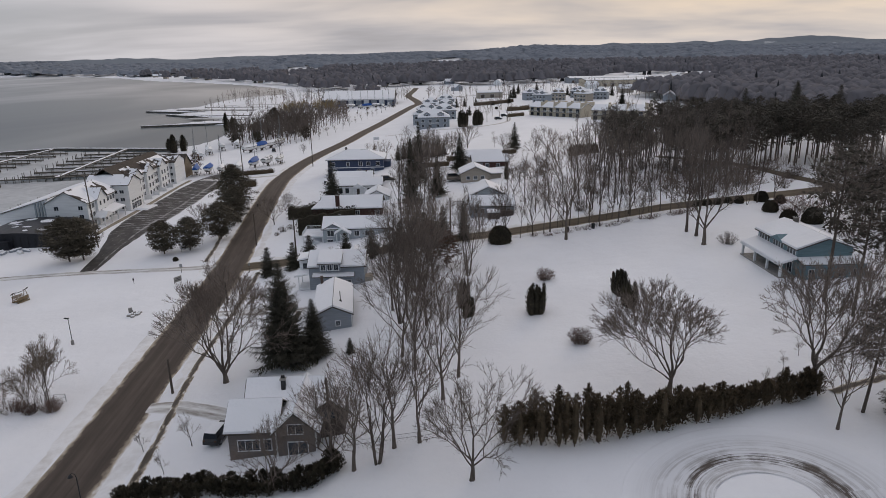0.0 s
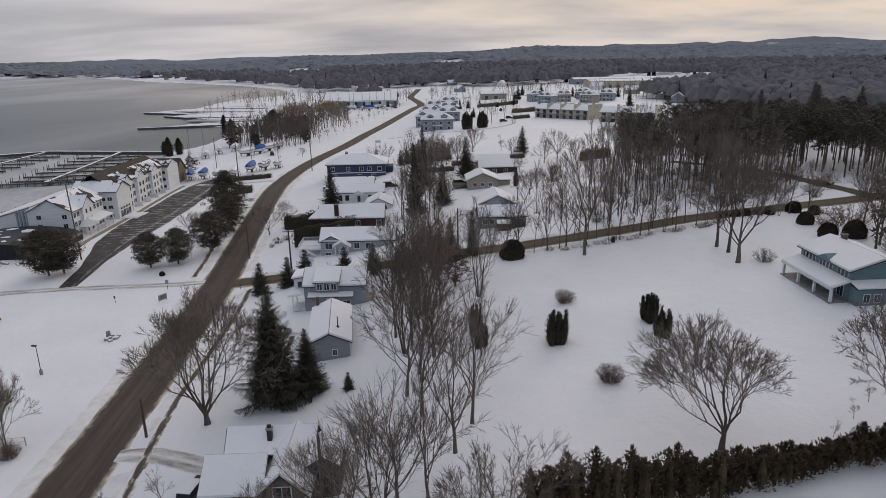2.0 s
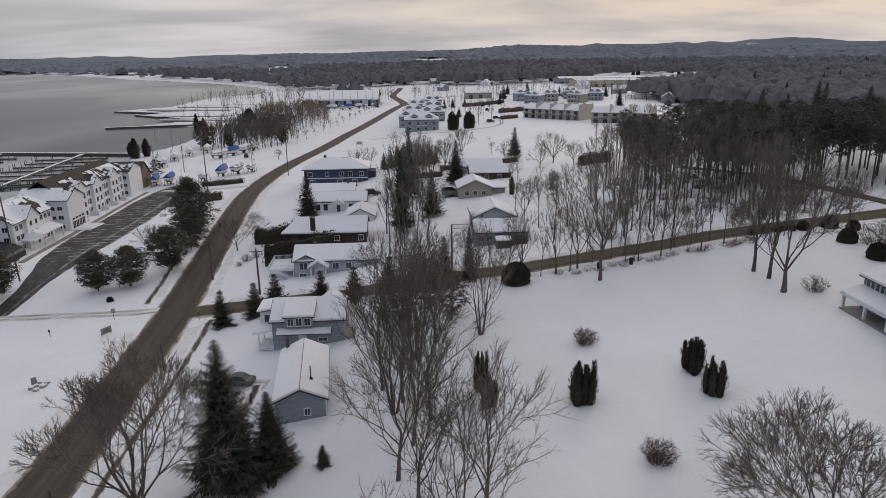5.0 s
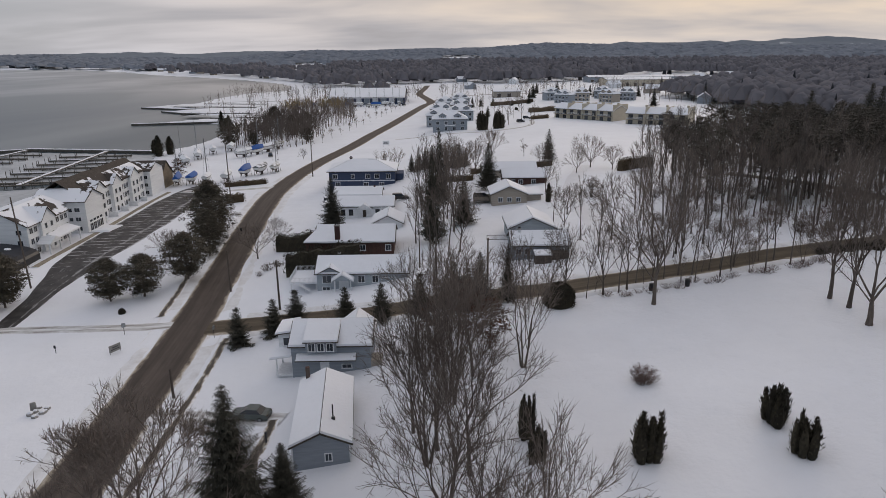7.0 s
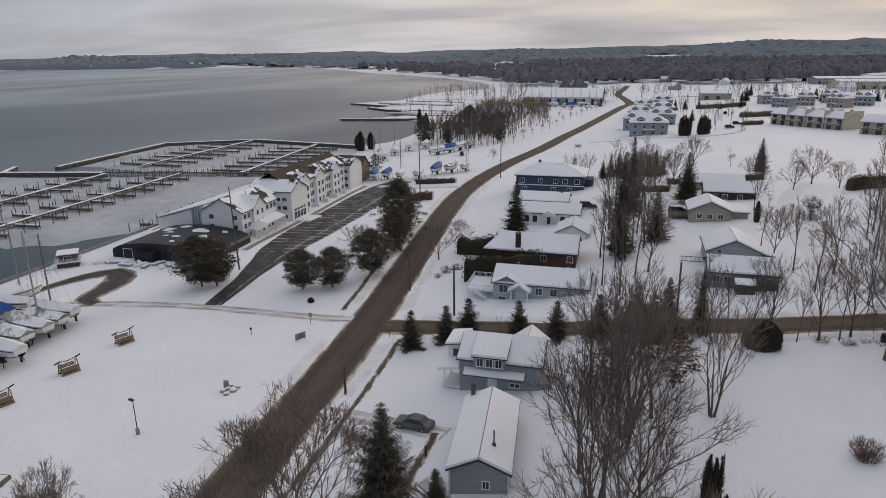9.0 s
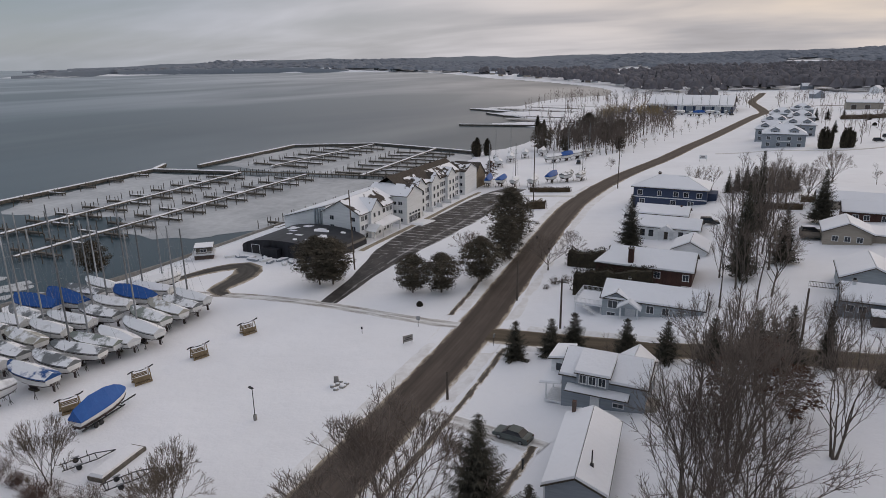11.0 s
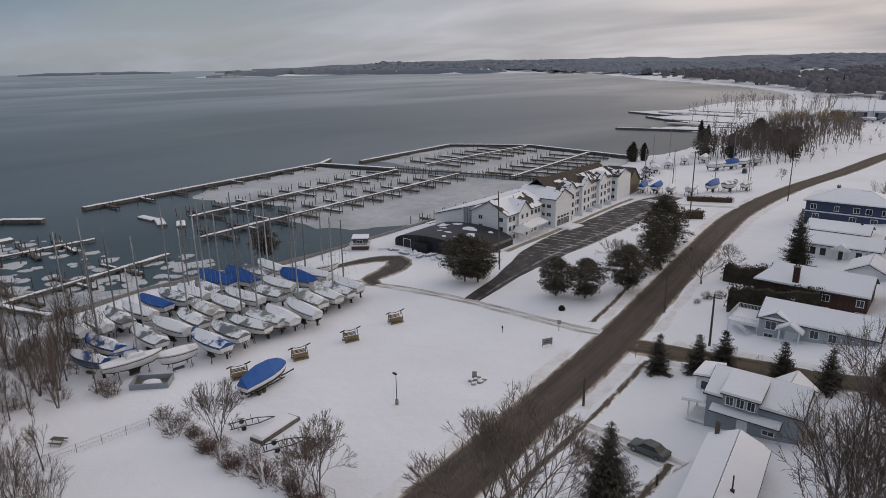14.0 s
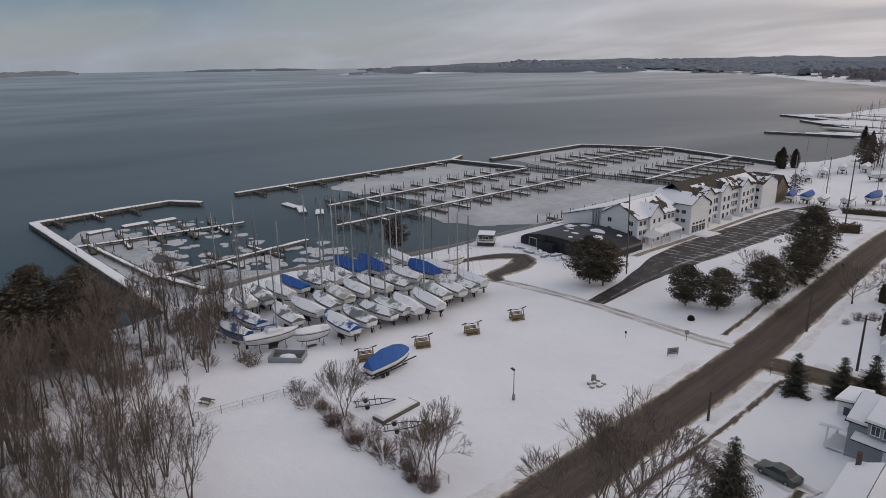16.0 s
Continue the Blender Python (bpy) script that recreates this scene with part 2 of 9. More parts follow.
SNOW = snow_material("snow")
SNOW_ROOF = snow_material("roof_snow", (0.84, 0.85, 0.88))
SNOW_BANK = snow_material("plough_snow", (0.81, 0.81, 0.82), 0.35)
ROAD = road_material("slushy_road", (0.068, 0.055, 0.047), (0.122, 0.098, 0.083), 8.1, 0.8)
SIDE = road_material("sanded_side_road", (0.075, 0.060, 0.044), (0.145, 0.115, 0.080), 6.2, 0.8)
LOT = lot_material()
DRIVE = rut_material()
PATHM = road_material("trodden_path", (0.060, 0.050, 0.042), (0.15, 0.13, 0.11), 1.0, 0.3, False)
WALKM = grainy("wet_concrete", (0.20, 0.17, 0.13), (0.33, 0.29, 0.22), 0.8)
BARK = grainy("dark_bark", (0.075, 0.060, 0.050), (0.155, 0.128, 0.108), 4, 0.95, objrand=0.25, stretch=(1, 1, 0.25))
BARK_GREY = grainy("grey_bark", (0.080, 0.068, 0.060), (0.155, 0.134, 0.118), 4, 0.95, objrand=0.2, stretch=(1, 1, 0.25))
TWIG = grainy("bare_twigs", (0.120, 0.096, 0.081), (0.205, 0.168, 0.145), 1.0, 0.95, objrand=0.25, bumps=0)
TWIG_PALE = grainy("pale_twigs", (0.132, 0.105, 0.083), (0.242, 0.198, 0.160), 1.0, 0.95, objrand=0.2, bumps=0)
BRUSH = grainy("reddish_brush", (0.105, 0.070, 0.060), (0.190, 0.130, 0.112), 1.0, 0.95, objrand=0.25, bumps=0)
WILLOW = grainy("willow_twigs", (0.20, 0.145, 0.07), (0.33, 0.25, 0.13), 1.0, 0.95, bumps=0)
SPRUCE = grainy("spruce_needles", (0.036, 0.034, 0.026), (0.076, 0.070, 0.053), 1.2, 0.9, island=0.35, objrand=0.2, bumps=0)
PINE = grainy("pine_needles", (0.054, 0.047, 0.035), (0.112, 0.095, 0.070), 1.0, 0.9, island=0.4, objrand=0.2, bumps=0)
CEDAR = grainy("cedar_scales", (0.026, 0.023, 0.016), (0.062, 0.052, 0.034), 1.2, 0.9, island=0.4, objrand=0.2, bumps=0)
FOREST = grainy("plantation_needles", (0.052, 0.046, 0.037), (0.108, 0.093, 0.075), 1.0, 0.9, island=0.35, objrand=0.2, bumps=0)
HEDGE = grainy("hedge_scales", (0.050, 0.038, 0.024), (0.120, 0.088, 0.055), 1.2, 0.9, island=0.4, objrand=0.1, bumps=0)
OAKLEAF = grainy("dead_leaves", (0.06, 0.03, 0.018), (0.12, 0.06, 0.035), 1.5, 0.9, island=0.3, bumps=0)
WOOD_GREY = grainy("weathered_timber", (0.07, 0.063, 0.055), (0.17, 0.155, 0.135), 2.0, 0.9, stretch=(1, 1, 0.4))
WOOD_WARM = grainy("warm_timber", (0.16, 0.125, 0.085), (0.27, 0.215, 0.15), 3.0, 0.8)
METAL = grainy("galvanised_metal", (0.20, 0.21, 0.22), (0.36, 0.37, 0.38), 5, 0.45, 0.7)
METAL_DARK = grainy("dark_metal", (0.02, 0.02, 0.022), (0.05, 0.05, 0.053), 5, 0.5, 0.3)
WHITE = grainy("white_trim", (0.62, 0.63, 0.65), (0.78, 0.79, 0.80), 3, 0.6)
WHITE_WALL = grainy("white_siding", (0.68, 0.69, 0.70), (0.82, 0.83, 0.84), 1.2, 0.7, stretch=(0.2, 0.2, 4))
CONCRETE = grainy("concrete", (0.20, 0.19, 0.18), (0.34, 0.33, 0.31), 1.5, 0.9)
SHINGLE = grainy("dark_shingles", (0.045, 0.038, 0.032), (0.095, 0.080, 0.068), 2.5, 0.95)


def siding(name, c, gap=0.16):
    """Clapboards: faint shadow lines at each board."""
    m, k, b = material(name, 0.65)
    p = obj_pos(k)
    sep = k.n("ShaderNodeSeparateXYZ")
    k.l(p, sep.inputs[0])
    s = k.math("FRACT", k.math("DIVIDE", sep.outputs[2], gap))
    f = k.noise(k.scaled(p, (0.3, 0.3, 3)), 1.5, 5)
    col = k.mix(k.ramp(f, (0.3, 0.0), (0.7, 1.0)), tuple(v * 0.86 for v in c), tuple(min(1, v * 1.08) for v in c))
    k.l(col, b.inputs["Base Color"])
    bump(k, b, s, 0.5, 0.02)
    return m


def glass_material():
    m, k, b = material("window_glass", 0.06, 0, 0.6)
    f = k.n("ShaderNodeObjectInfo").outputs["Random"]
    k.l(k.mix(f, (0.018, 0.022, 0.028), (0.06, 0.07, 0.085)), b.inputs["Base Color"])
    return m


def water_material():
    """Ruffled water: dark body colour under a broad reflection of the sky."""
    m = bpy.data.materials.new("cold_lake_water")
    m.use_nodes = True
    k = Nodes(m.node_tree)
    p = world_pos(k)
    f = k.noise(k.scaled(p, (0.0035, 0.0016, 1)), 1.0, 3, 0.5, 0.3)
    c = k.mix(k.ramp(f, (0.36, 0.0), (0.66, 1.0)), (0.016, 0.046, 0.064), (0.028, 0.054, 0.066))
    h = k.math("ADD", k.noise(k.scaled(p, (0.55, 0.8, 1)), 1.0, 4, 0.6), k.math("MULTIPLY", k.noise(k.scaled(p, (0.05, 0.08, 1)), 1.0, 3), 1.2))
    bm = k.n("ShaderNodeBump")
    bm.inputs["Strength"].default_value, bm.inputs["Distance"].default_value = 0.6, 0.3
    k.l(h, bm.inputs["Height"])
    dif, glo, mixer = k.n("ShaderNodeBsdfDiffuse"), k.n("ShaderNodeBsdfGlossy"), k.n("ShaderNodeMixShader")
    k.l(c, dif.inputs["Color"])
    glo.inputs["Roughness"].default_value = 0.28
    glo.inputs["Color"].default_value = (0.97, 0.96, 0.96, 1)
    k.l(bm.outputs[0], glo.inputs["Normal"]), k.l(bm.outputs[0], dif.inputs["Normal"])
    fr = k.n("ShaderNodeFresnel")
    fr.inputs["IOR"].default_value = 1.33
    streak = k.ramp(k.noise(k.scaled(p, (0.006, 0.0022, 1)), 1.0, 3, 0.5, 0.5), (0.38, 0.54), (0.66, 0.78))
    k.l(k.math("MULTIPLY", fr.outputs[0], streak), mixer.inputs[0])
    k.l(dif.outputs[0], mixer.inputs[1]), k.l(glo.outputs[0], mixer.inputs[2])
    out = k.n("ShaderNodeOutputMaterial")
    k.l(mixer.outputs[0], out.inputs[0])
    return m


def ice_material():
    m, k, b = material("grey_harbour_ice", 0.45, 0, 0.4)
    p = world_pos(k)
    f = k.math("ADD", k.math("MULTIPLY", k.noise(p, 0.05, 5, 0.6, 0.4), 0.7), k.math("MULTIPLY", k.noise(p, 0.5, 4), 0.3))
    c = k.mix(k.ramp(f, (0.36, 0.0), (0.62, 1.0)), (0.29, 0.305, 0.32), (0.50, 0.515, 0.53))
    k.l(c, b.inputs["Base Color"])
    bump(k, b, k.noise(p, 1.2, 4), 0.3, 0.05)
    return m


GLASS, WATER, ICE = glass_material(), water_material(), ice_material()
FLOE = snow_material("snowy_floes", (0.52, 0.54, 0.56))


# ---- mesh building ----
class Geo:
    """Gathers vertices and faces of one mesh."""

    def __init__(self):
        self.v, self.f, self.uv = [], [], None

    def poly(self, *pts):
        n = len(self.v)
        self.v += [tuple(p) for p in pts]
        self.f.append(tuple(range(n, n + len(pts))))

    def box(self, c, s, rz=0.0, taper=1.0):
        """Box with its centre c, full sizes s, turned rz degrees; taper narrows the top."""
        n = len(self.v)
        ca, sa = math.cos(radians(rz)), math.sin(radians(rz))
        for z, q in ((-0.5, 1.0), (0.5, taper)):
            for x, y in ((-0.5, -0.5), (0.5, -0.5), (0.5, 0.5), (-0.5, 0.5)):
                X, Y = x * s[0] * q, y * s[1] * q
                self.v.append((c[0] + X * ca - Y * sa, c[1] + X * sa + Y * ca, c[2] + z * s[2]))
        for q in ((3, 2, 1, 0), (4, 5, 6, 7), (0, 1, 5, 4), (1, 2, 6, 5), (2, 3, 7, 6), (3, 0, 4, 7)):
            self.f.append(tuple(n + i for i in q))
        return self

    def tube(self, a, b, r0, r1=None, n=6, caps=True):
        a, b = Vector(a), Vector(b)
        r1 = r0 if r1 is None else r1
        w = (b - a)
        if w.length < 1e-6:
            return self
        w.normalize()
        u = w.cross(Vector((0.3, 0.1, 1)) if abs(w.z) < 0.9 else Vector((1, 0.2, 0.1))).normalized()
        t = w.cross(u)
        k = len(self.v)
        for p, r in ((a, r0), (b, r1)):
            for i in range(n):
                g = 2 * math.pi * i / n
                self.v.append(tuple(p + u * (r * math.cos(g)) + t * (r * math.sin(g))))
        for i in range(n):
            j = (i + 1) % n
            self.f.append((k + i, k + j, k + n + j, k + n + i))
        if caps:
            self.f.append(tuple(k + i for i in reversed(range(n))))
            self.f.append(tuple(k + n + i for i in range(n)))
        return self

    def spike(self, a, b, r):
        """A thin three-sided twig that ends in a point."""
        a, b = Vector(a), Vector(b)
        w = (b - a).normalized()
        u = w.orthogonal().normalized() * r
        t = w.cross(u)
        k = len(self.v)
        self.v += [tuple(a + u), tuple(a - u * 0.5 + t * 0.87), tuple(a - u * 0.5 - t * 0.87), tuple(b)]
        self.f += [(k, k + 1, k + 3), (k + 1, k + 2, k + 3), (k + 2, k, k + 3)]
        return self

    def path(self, pts, r, n=6):
        for a, b in zip(pts, pts[1:]):
            self.tube(a, b, r, r, n)
        return self

    def loft(self, rings, close=True, cap0=True, cap1=True):
        """Skin over rings with equal counts of points."""
        k, m = len(self.v), len(rings[0])
        for ring in rings:
            self.v += [tuple(p) for p in ring]
        for a in range(len(rings) - 1):
            for i in range(m if close else m - 1):
                j = (i + 1) % m
                self.f.append((k + a * m + i, k + a * m + j, k + (a + 1) * m + j, k + (a + 1) * m + i))
        if cap0:
            self.f.append(tuple(k + i for i in reversed(range(m))))
        if cap1:
            self.f.append(tuple(k + (len(rings) - 1) * m + i for i in range(m)))
        return self

    def mesh(self, name, mat, smooth=False):
        me = bpy.data.meshes.new(name)
        me.from_pydata(self.v, [], self.f)
        if self.uv:
            lay = me.uv_layers.new(name="UVMap")
            idx = np.empty(len(me.loops), np.int32)
            me.loops.foreach_get("vertex_index", idx)
            lay.data.foreach_set("uv", np.array(self.uv, np.float32)[idx].ravel())
        if smooth:
            me.polygons.foreach_set("use_smooth", [True] * len(me.polygons))
        me.materials.append(mat)
        me.update()
        return me


def part(name, geo, mat, parent=None, label="", smooth=False, at=None, rz=0.0):
    """Links a Geo (or a ready mesh) as one mesh object under a thing."""
    me = geo.mesh(name, mat, smooth) if isinstance(geo, Geo) else geo
    ob = new(name, me)
    if parent is not None:
        ob.parent = parent
    if at is not None:
        ob.location = at
    ob.rotation_euler[2] = radians(rz)
    if label:
        ob["label"] = label
    return ob


def thing(name, x, y, z, rz, label, category, group="", kind=""):
    """An Empty at the thing's base that parents its parts."""
    ob = new(name)
    ob.empty_display_size = 0.3
    ob.matrix_basis = pose(x, y, z, 0, 0, rz)
    return tagged(ob, label, category, group, kind)


def solo(name, geo, mat, label, category, kind="", at=(0, 0, 0), rz=0.0, smooth=False, group=""):
    ob = part(name, geo, mat, None, "", smooth, at, rz)
    return tagged(ob, label, category, group, kind)


# ---- the lie of the land ----
ROAD_Y = np.array((-300, 72, 110, 146, 177, 214, 230, 253, 275, 300, 318, 364, 410, 465, 610, 660, 5000.0))
ROAD_X = np.array((-40, -40.8, -42, -43.4, -45.7, -49.6, -51.2, -52.8, -52.6, -50.2, -48, -40, -34, -25.5, -7, -3, 100.0))
RISE_D = np.array((-400, -60, -40, -17, -8, 0, 8, 17, 30, 42, 52, 62, 72, 97, 150, 300, 600.0))
RISE_Z = np.array((-1.2, -1.0, -0.7, 0.1, 0.4, 0.8, 1.6, 2.4, 3.8, 6.3, 7.3, 8, 9, 11.5, 13, 16, 18.0))
WATER_Z = -2.6
# the shore, from south to north and round the bay
SHORE = [(-126, -400), (-122, 20), (-131, 84), (-138, 95), (-139, 118), (-136, 134), (-131, 142), (-129, 160), (-129, 205), (-122, 214), (-121, 292), (-128, 345),
         (-134, 368), (-126, 385), (-123, 410), (-127, 455), (-140, 490), (-146, 512), (-180, 506), (-186, 512), (-160, 540), (-158, 556), (-215, 600), (-222, 610), (-190, 622), (-250, 640),
         (-258, 650), (-225, 690), (-226, 760), (-216, 840), (-178, 890), (-196, 1010), (-230, 1090), (-310, 1220), (-450, 1400), (-600, 1560), (-760, 1800), (-900, 1960),
         (-1120, 2180), (-1440, 2240), (-1780, 2120), (-2080, 1900), (-2260, 1640), (-2330, 1480), (-2420, 1560), (-2500, 2300), (-3200, 3600), (-4800, 4700), (4800, 4700), (4800, -400)]


def road_x(y):
    return np.interp(y, ROAD_Y, ROAD_X)


def dry_z(x, y):
    """Height of the land, with no regard to the lake."""
    x, y = np.asarray(x, float), np.asarray(y, float)
    d = x - road_x(y)
    z = np.interp(d, RISE_D, RISE_Z)
    k = np.interp(y, (200, 330, 700, 1500), (1, 0.6, 0.35, 0.2))
    z = np.where(d > 0, 0.8 + (z - 0.8) * k, z)
    far = np.hypot(x, y - 50)
    hills = 30 + 16 * np.sin(x * 0.0016 + 1.0) + 10 * np.sin(x * 0.0041 + y * 0.001) + 5 * np.sin(x * 0.009 + 2)
    z = z + np.interp(far, (1200, 2300, 3300, 4300), (0, 0.18, 0.75, 1.0)) * np.interp(far, (1000, 1400), (0, 1)) * (hills + np.clip(x, -600, 2500) * 0.010)
    return z


def inside(x, y, poly):
    x, y = np.asarray(x, float), np.asarray(y, float)
    c = np.zeros(np.broadcast(x, y).shape, bool)
    for (x0, y0), (x1, y1) in zip(poly, poly[1:] + poly[:1]):
        hit = ((y0 > y) != (y1 > y)) & (x < (x1 - x0) * (y - y0) / ((y1 - y0) or 1e-9) + x0)
        c ^= hit
    return c


def to_line(x, y, line):
    """Distance to a polyline."""
    best = np.full(np.broadcast(x, y).shape, 1e9)
    for (x0, y0), (x1, y1) in zip(line, line[1:]):
        dx, dy = x1 - x0, y1 - y0
        t = np.clip(((x - x0) * dx + (y - y0) * dy) / (dx * dx + dy * dy), 0, 1)
        best = np.minimum(best, np.hypot(x - x0 - t * dx, y - y0 - t * dy))
    return best


def land_z(x, y):
    z = dry_z(x, y)
    d = to_line(np.asarray(x, float), np.asarray(y, float), SHORE[:-2])
    s = np.where(inside(x, y, SHORE), d, -d)
    far = np.hypot(x, np.asarray(y) - 50)
    soft = np.interp(far, (300, 1500), (2.5, 25))
    k = np.clip(s / soft + 0.6, 0, 1)
    return -6 + (z + 6) * k * k * (3 - 2 * k)


def gz(x, y):
    return float(dry_z(x, y))


def spread(lo, a, b, hi, fine, grow):
    """Coordinates: fine between a and b, coarser outwards."""
    mid = list(np.arange(a, b + 0.01, fine))
    left, s, c = [], fine, a
    while c > lo:
        s *= grow
        c -= s
        left.append(max(c, lo))
    right, s, c = [], fine, b
    while c < hi:
        s *= grow
        c += s
        right.append(min(c, hi))
    return np.array(left[::-1] + mid + right)


def build_ground():
    xs = spread(-4700, -180, 130, 4700, 2.0, 1.045)
    ys = spread(-500, 40, 330, 4700, 2.0, 1.035)
    X, Y = np.meshgrid(xs, ys)
    Z = land_z(X, Y)
    near = np.exp(-(np.hypot(X, Y - 120) / 400) ** 2)
    rng = np.sin(X * 0.21 + np.sin(Y * 0.13) * 2) * np.sin(Y * 0.17 + np.sin(X * 0.11) * 2)
    Z = Z + near * 0.05 * rng
    nx, ny = len(xs), len(ys)
    g = Geo()
    g.v = np.stack([X.ravel(), Y.ravel(), Z.ravel()], 1).tolist()
    i = np.arange(ny * nx).reshape(ny, nx)
    g.f = np.stack([i[:-1, :-1].ravel(), i[:-1, 1:].ravel(), i[1:, 1:].ravel(), i[1:, :-1].ravel()], 1).tolist()
    solo("ground", g, SNOW, "snow-covered ground rising gently from the lake", "ground", "structure", smooth=True)
    w = Geo()
    w.poly((-4800, -600, WATER_Z), (300, -600, WATER_Z), (300, 4800, WATER_Z), (-4800, 4800, WATER_Z))
    solo("water", w, WATER, "calm grey lake water, partly open in winter", "lake", "structure")


build_ground()


def smooth_line(pts, step=3.0):
    """Points every few metres along a Catmull-Rom curve."""
    p = [Vector((*q, 0)) for q in pts]
    p = [p[0] * 2 - p[1]] + p + [p[-1] * 2 - p[-2]]
    out = []
    for a, b, c, d in zip(p, p[1:], p[2:], p[3:]):
        n = max(1, int((c - b).length / step))
        for i in range(n):
            t = i / n
            out.append(0.5 * ((2 * b) + (c - a) * t + (2 * a - 5 * b + 4 * c - d) * t * t + (3 * b - a - 3 * c + d) * t ** 3))
    out.append(p[-2])
    return out


def strip(name, pts, width, mat, label, category, lift=0.06, cols=6, step=3.0, widths=None, cut=None):
    """A road or path laid over the ground, with uv in metres across and along."""
    line = smooth_line(pts, step)
    g = Geo()
    g.uv = []
    run = 0.0
    for i, p in enumerate(line):
        a, b = line[max(0, i - 1)], line[min(len(line) - 1, i + 1)]
        t = (b - a).normalized()
        side = Vector((t.y, -t.x, 0))
        run += (p - line[i - 1]).length if i else 0
        w = width if widths is None else float(np.interp(i / (len(line) - 1), np.linspace(0, 1, len(widths)), widths))
        for c in range(cols + 1):
            u = (c / cols - 0.5) * w
            q = p + side * u
            z = gz(q.x, q.y) + lift
            g.v.append((q.x, q.y, z if 0 < c < cols else z - lift - 0.05))
            g.uv.append((u * (width / w), run))
    for i in range(len(line) - 1):
        for c in range(cols):
            k = i * (cols + 1) + c
            g.f.append((k, k + 1, k + cols + 2, k + cols + 1))
    return solo(name, g, mat, label, category, "structure", smooth=True)


def snowbank(pts, off, label="ploughed snow heaped along the road edge", h=0.07, w=2.4, seed=1, step=1.2, gaps=()):
    rnd = random.Random(seed)
    line = smooth_line(pts, step)
    g = Geo()
    rings = []
    for i, p in enumerate(line):
        a, b = line[max(0, i - 1)], line[min(len(line) - 1, i + 1)]
        t = (b - a).normalized()
        side = Vector((t.y, -t.x, 0))
        hh = h * (0.45 + 0.9 * rnd.random())
        if any(y0 < p.y < y1 for y0, y1 in gaps):
            hh = -0.3
        o = off + rnd.uniform(-0.15, 0.15)
        ring = []
        for u, k in ((-0.5, -0.2), (-0.22, 0.75), (0.05, 1.0), (0.3, 0.6), (0.5, -0.2)):
            q = p + side * (o + u * w)
            ring.append((q.x, q.y, gz(q.x, q.y) + hh * k))
        rings.append(ring)
    g.loft(rings, close=False, cap0=False, cap1=False)
    solo("snowbank", g, SNOW_BANK, label, "snowbank", "structure", smooth=True)


MAIN = [(-38.4, -60), (-39.0, 40), (-39.3, 72), (-40.5, 106), (-42.6, 146), (-45.7, 177), (-49.6, 214), (-51.8, 238), (-52.8, 258), (-51.6, 287), (-48, 318), (-40, 364), (-33.5, 412), (-25.5, 465), (-7.5, 600), (-1.5, 632), (-3, 668),
        (-8, 715), (-13, 775), (-8, 870), (-5, 940)]
CROSS = [(-41, 148), (-34, 148), (-20, 147.6), (-5, 146), (10, 145.8), (28, 147.6), (48, 150), (68, 154.5), (90, 159), (120, 166), (170, 178)]
strip("road", MAIN, 9.2, ROAD, "two-lane road covered with brown slush", "road", 0.10)
strip("road_side", CROSS, 7.0, SIDE, "sanded side street with packed brown snow", "road", 0.09)
snowbank(MAIN[:10], -5.1, seed=2, gaps=((143, 158), (262, 276)))
snowbank(MAIN[:10], 5.2, seed=3, gaps=((141, 155), (84, 92), (117, 124)))
snowbank(CROSS[1:8], -3.9, seed=4, h=0.3, gaps=())
snowbank(CROSS[1:8], 3.9, seed=5, h=0.3)


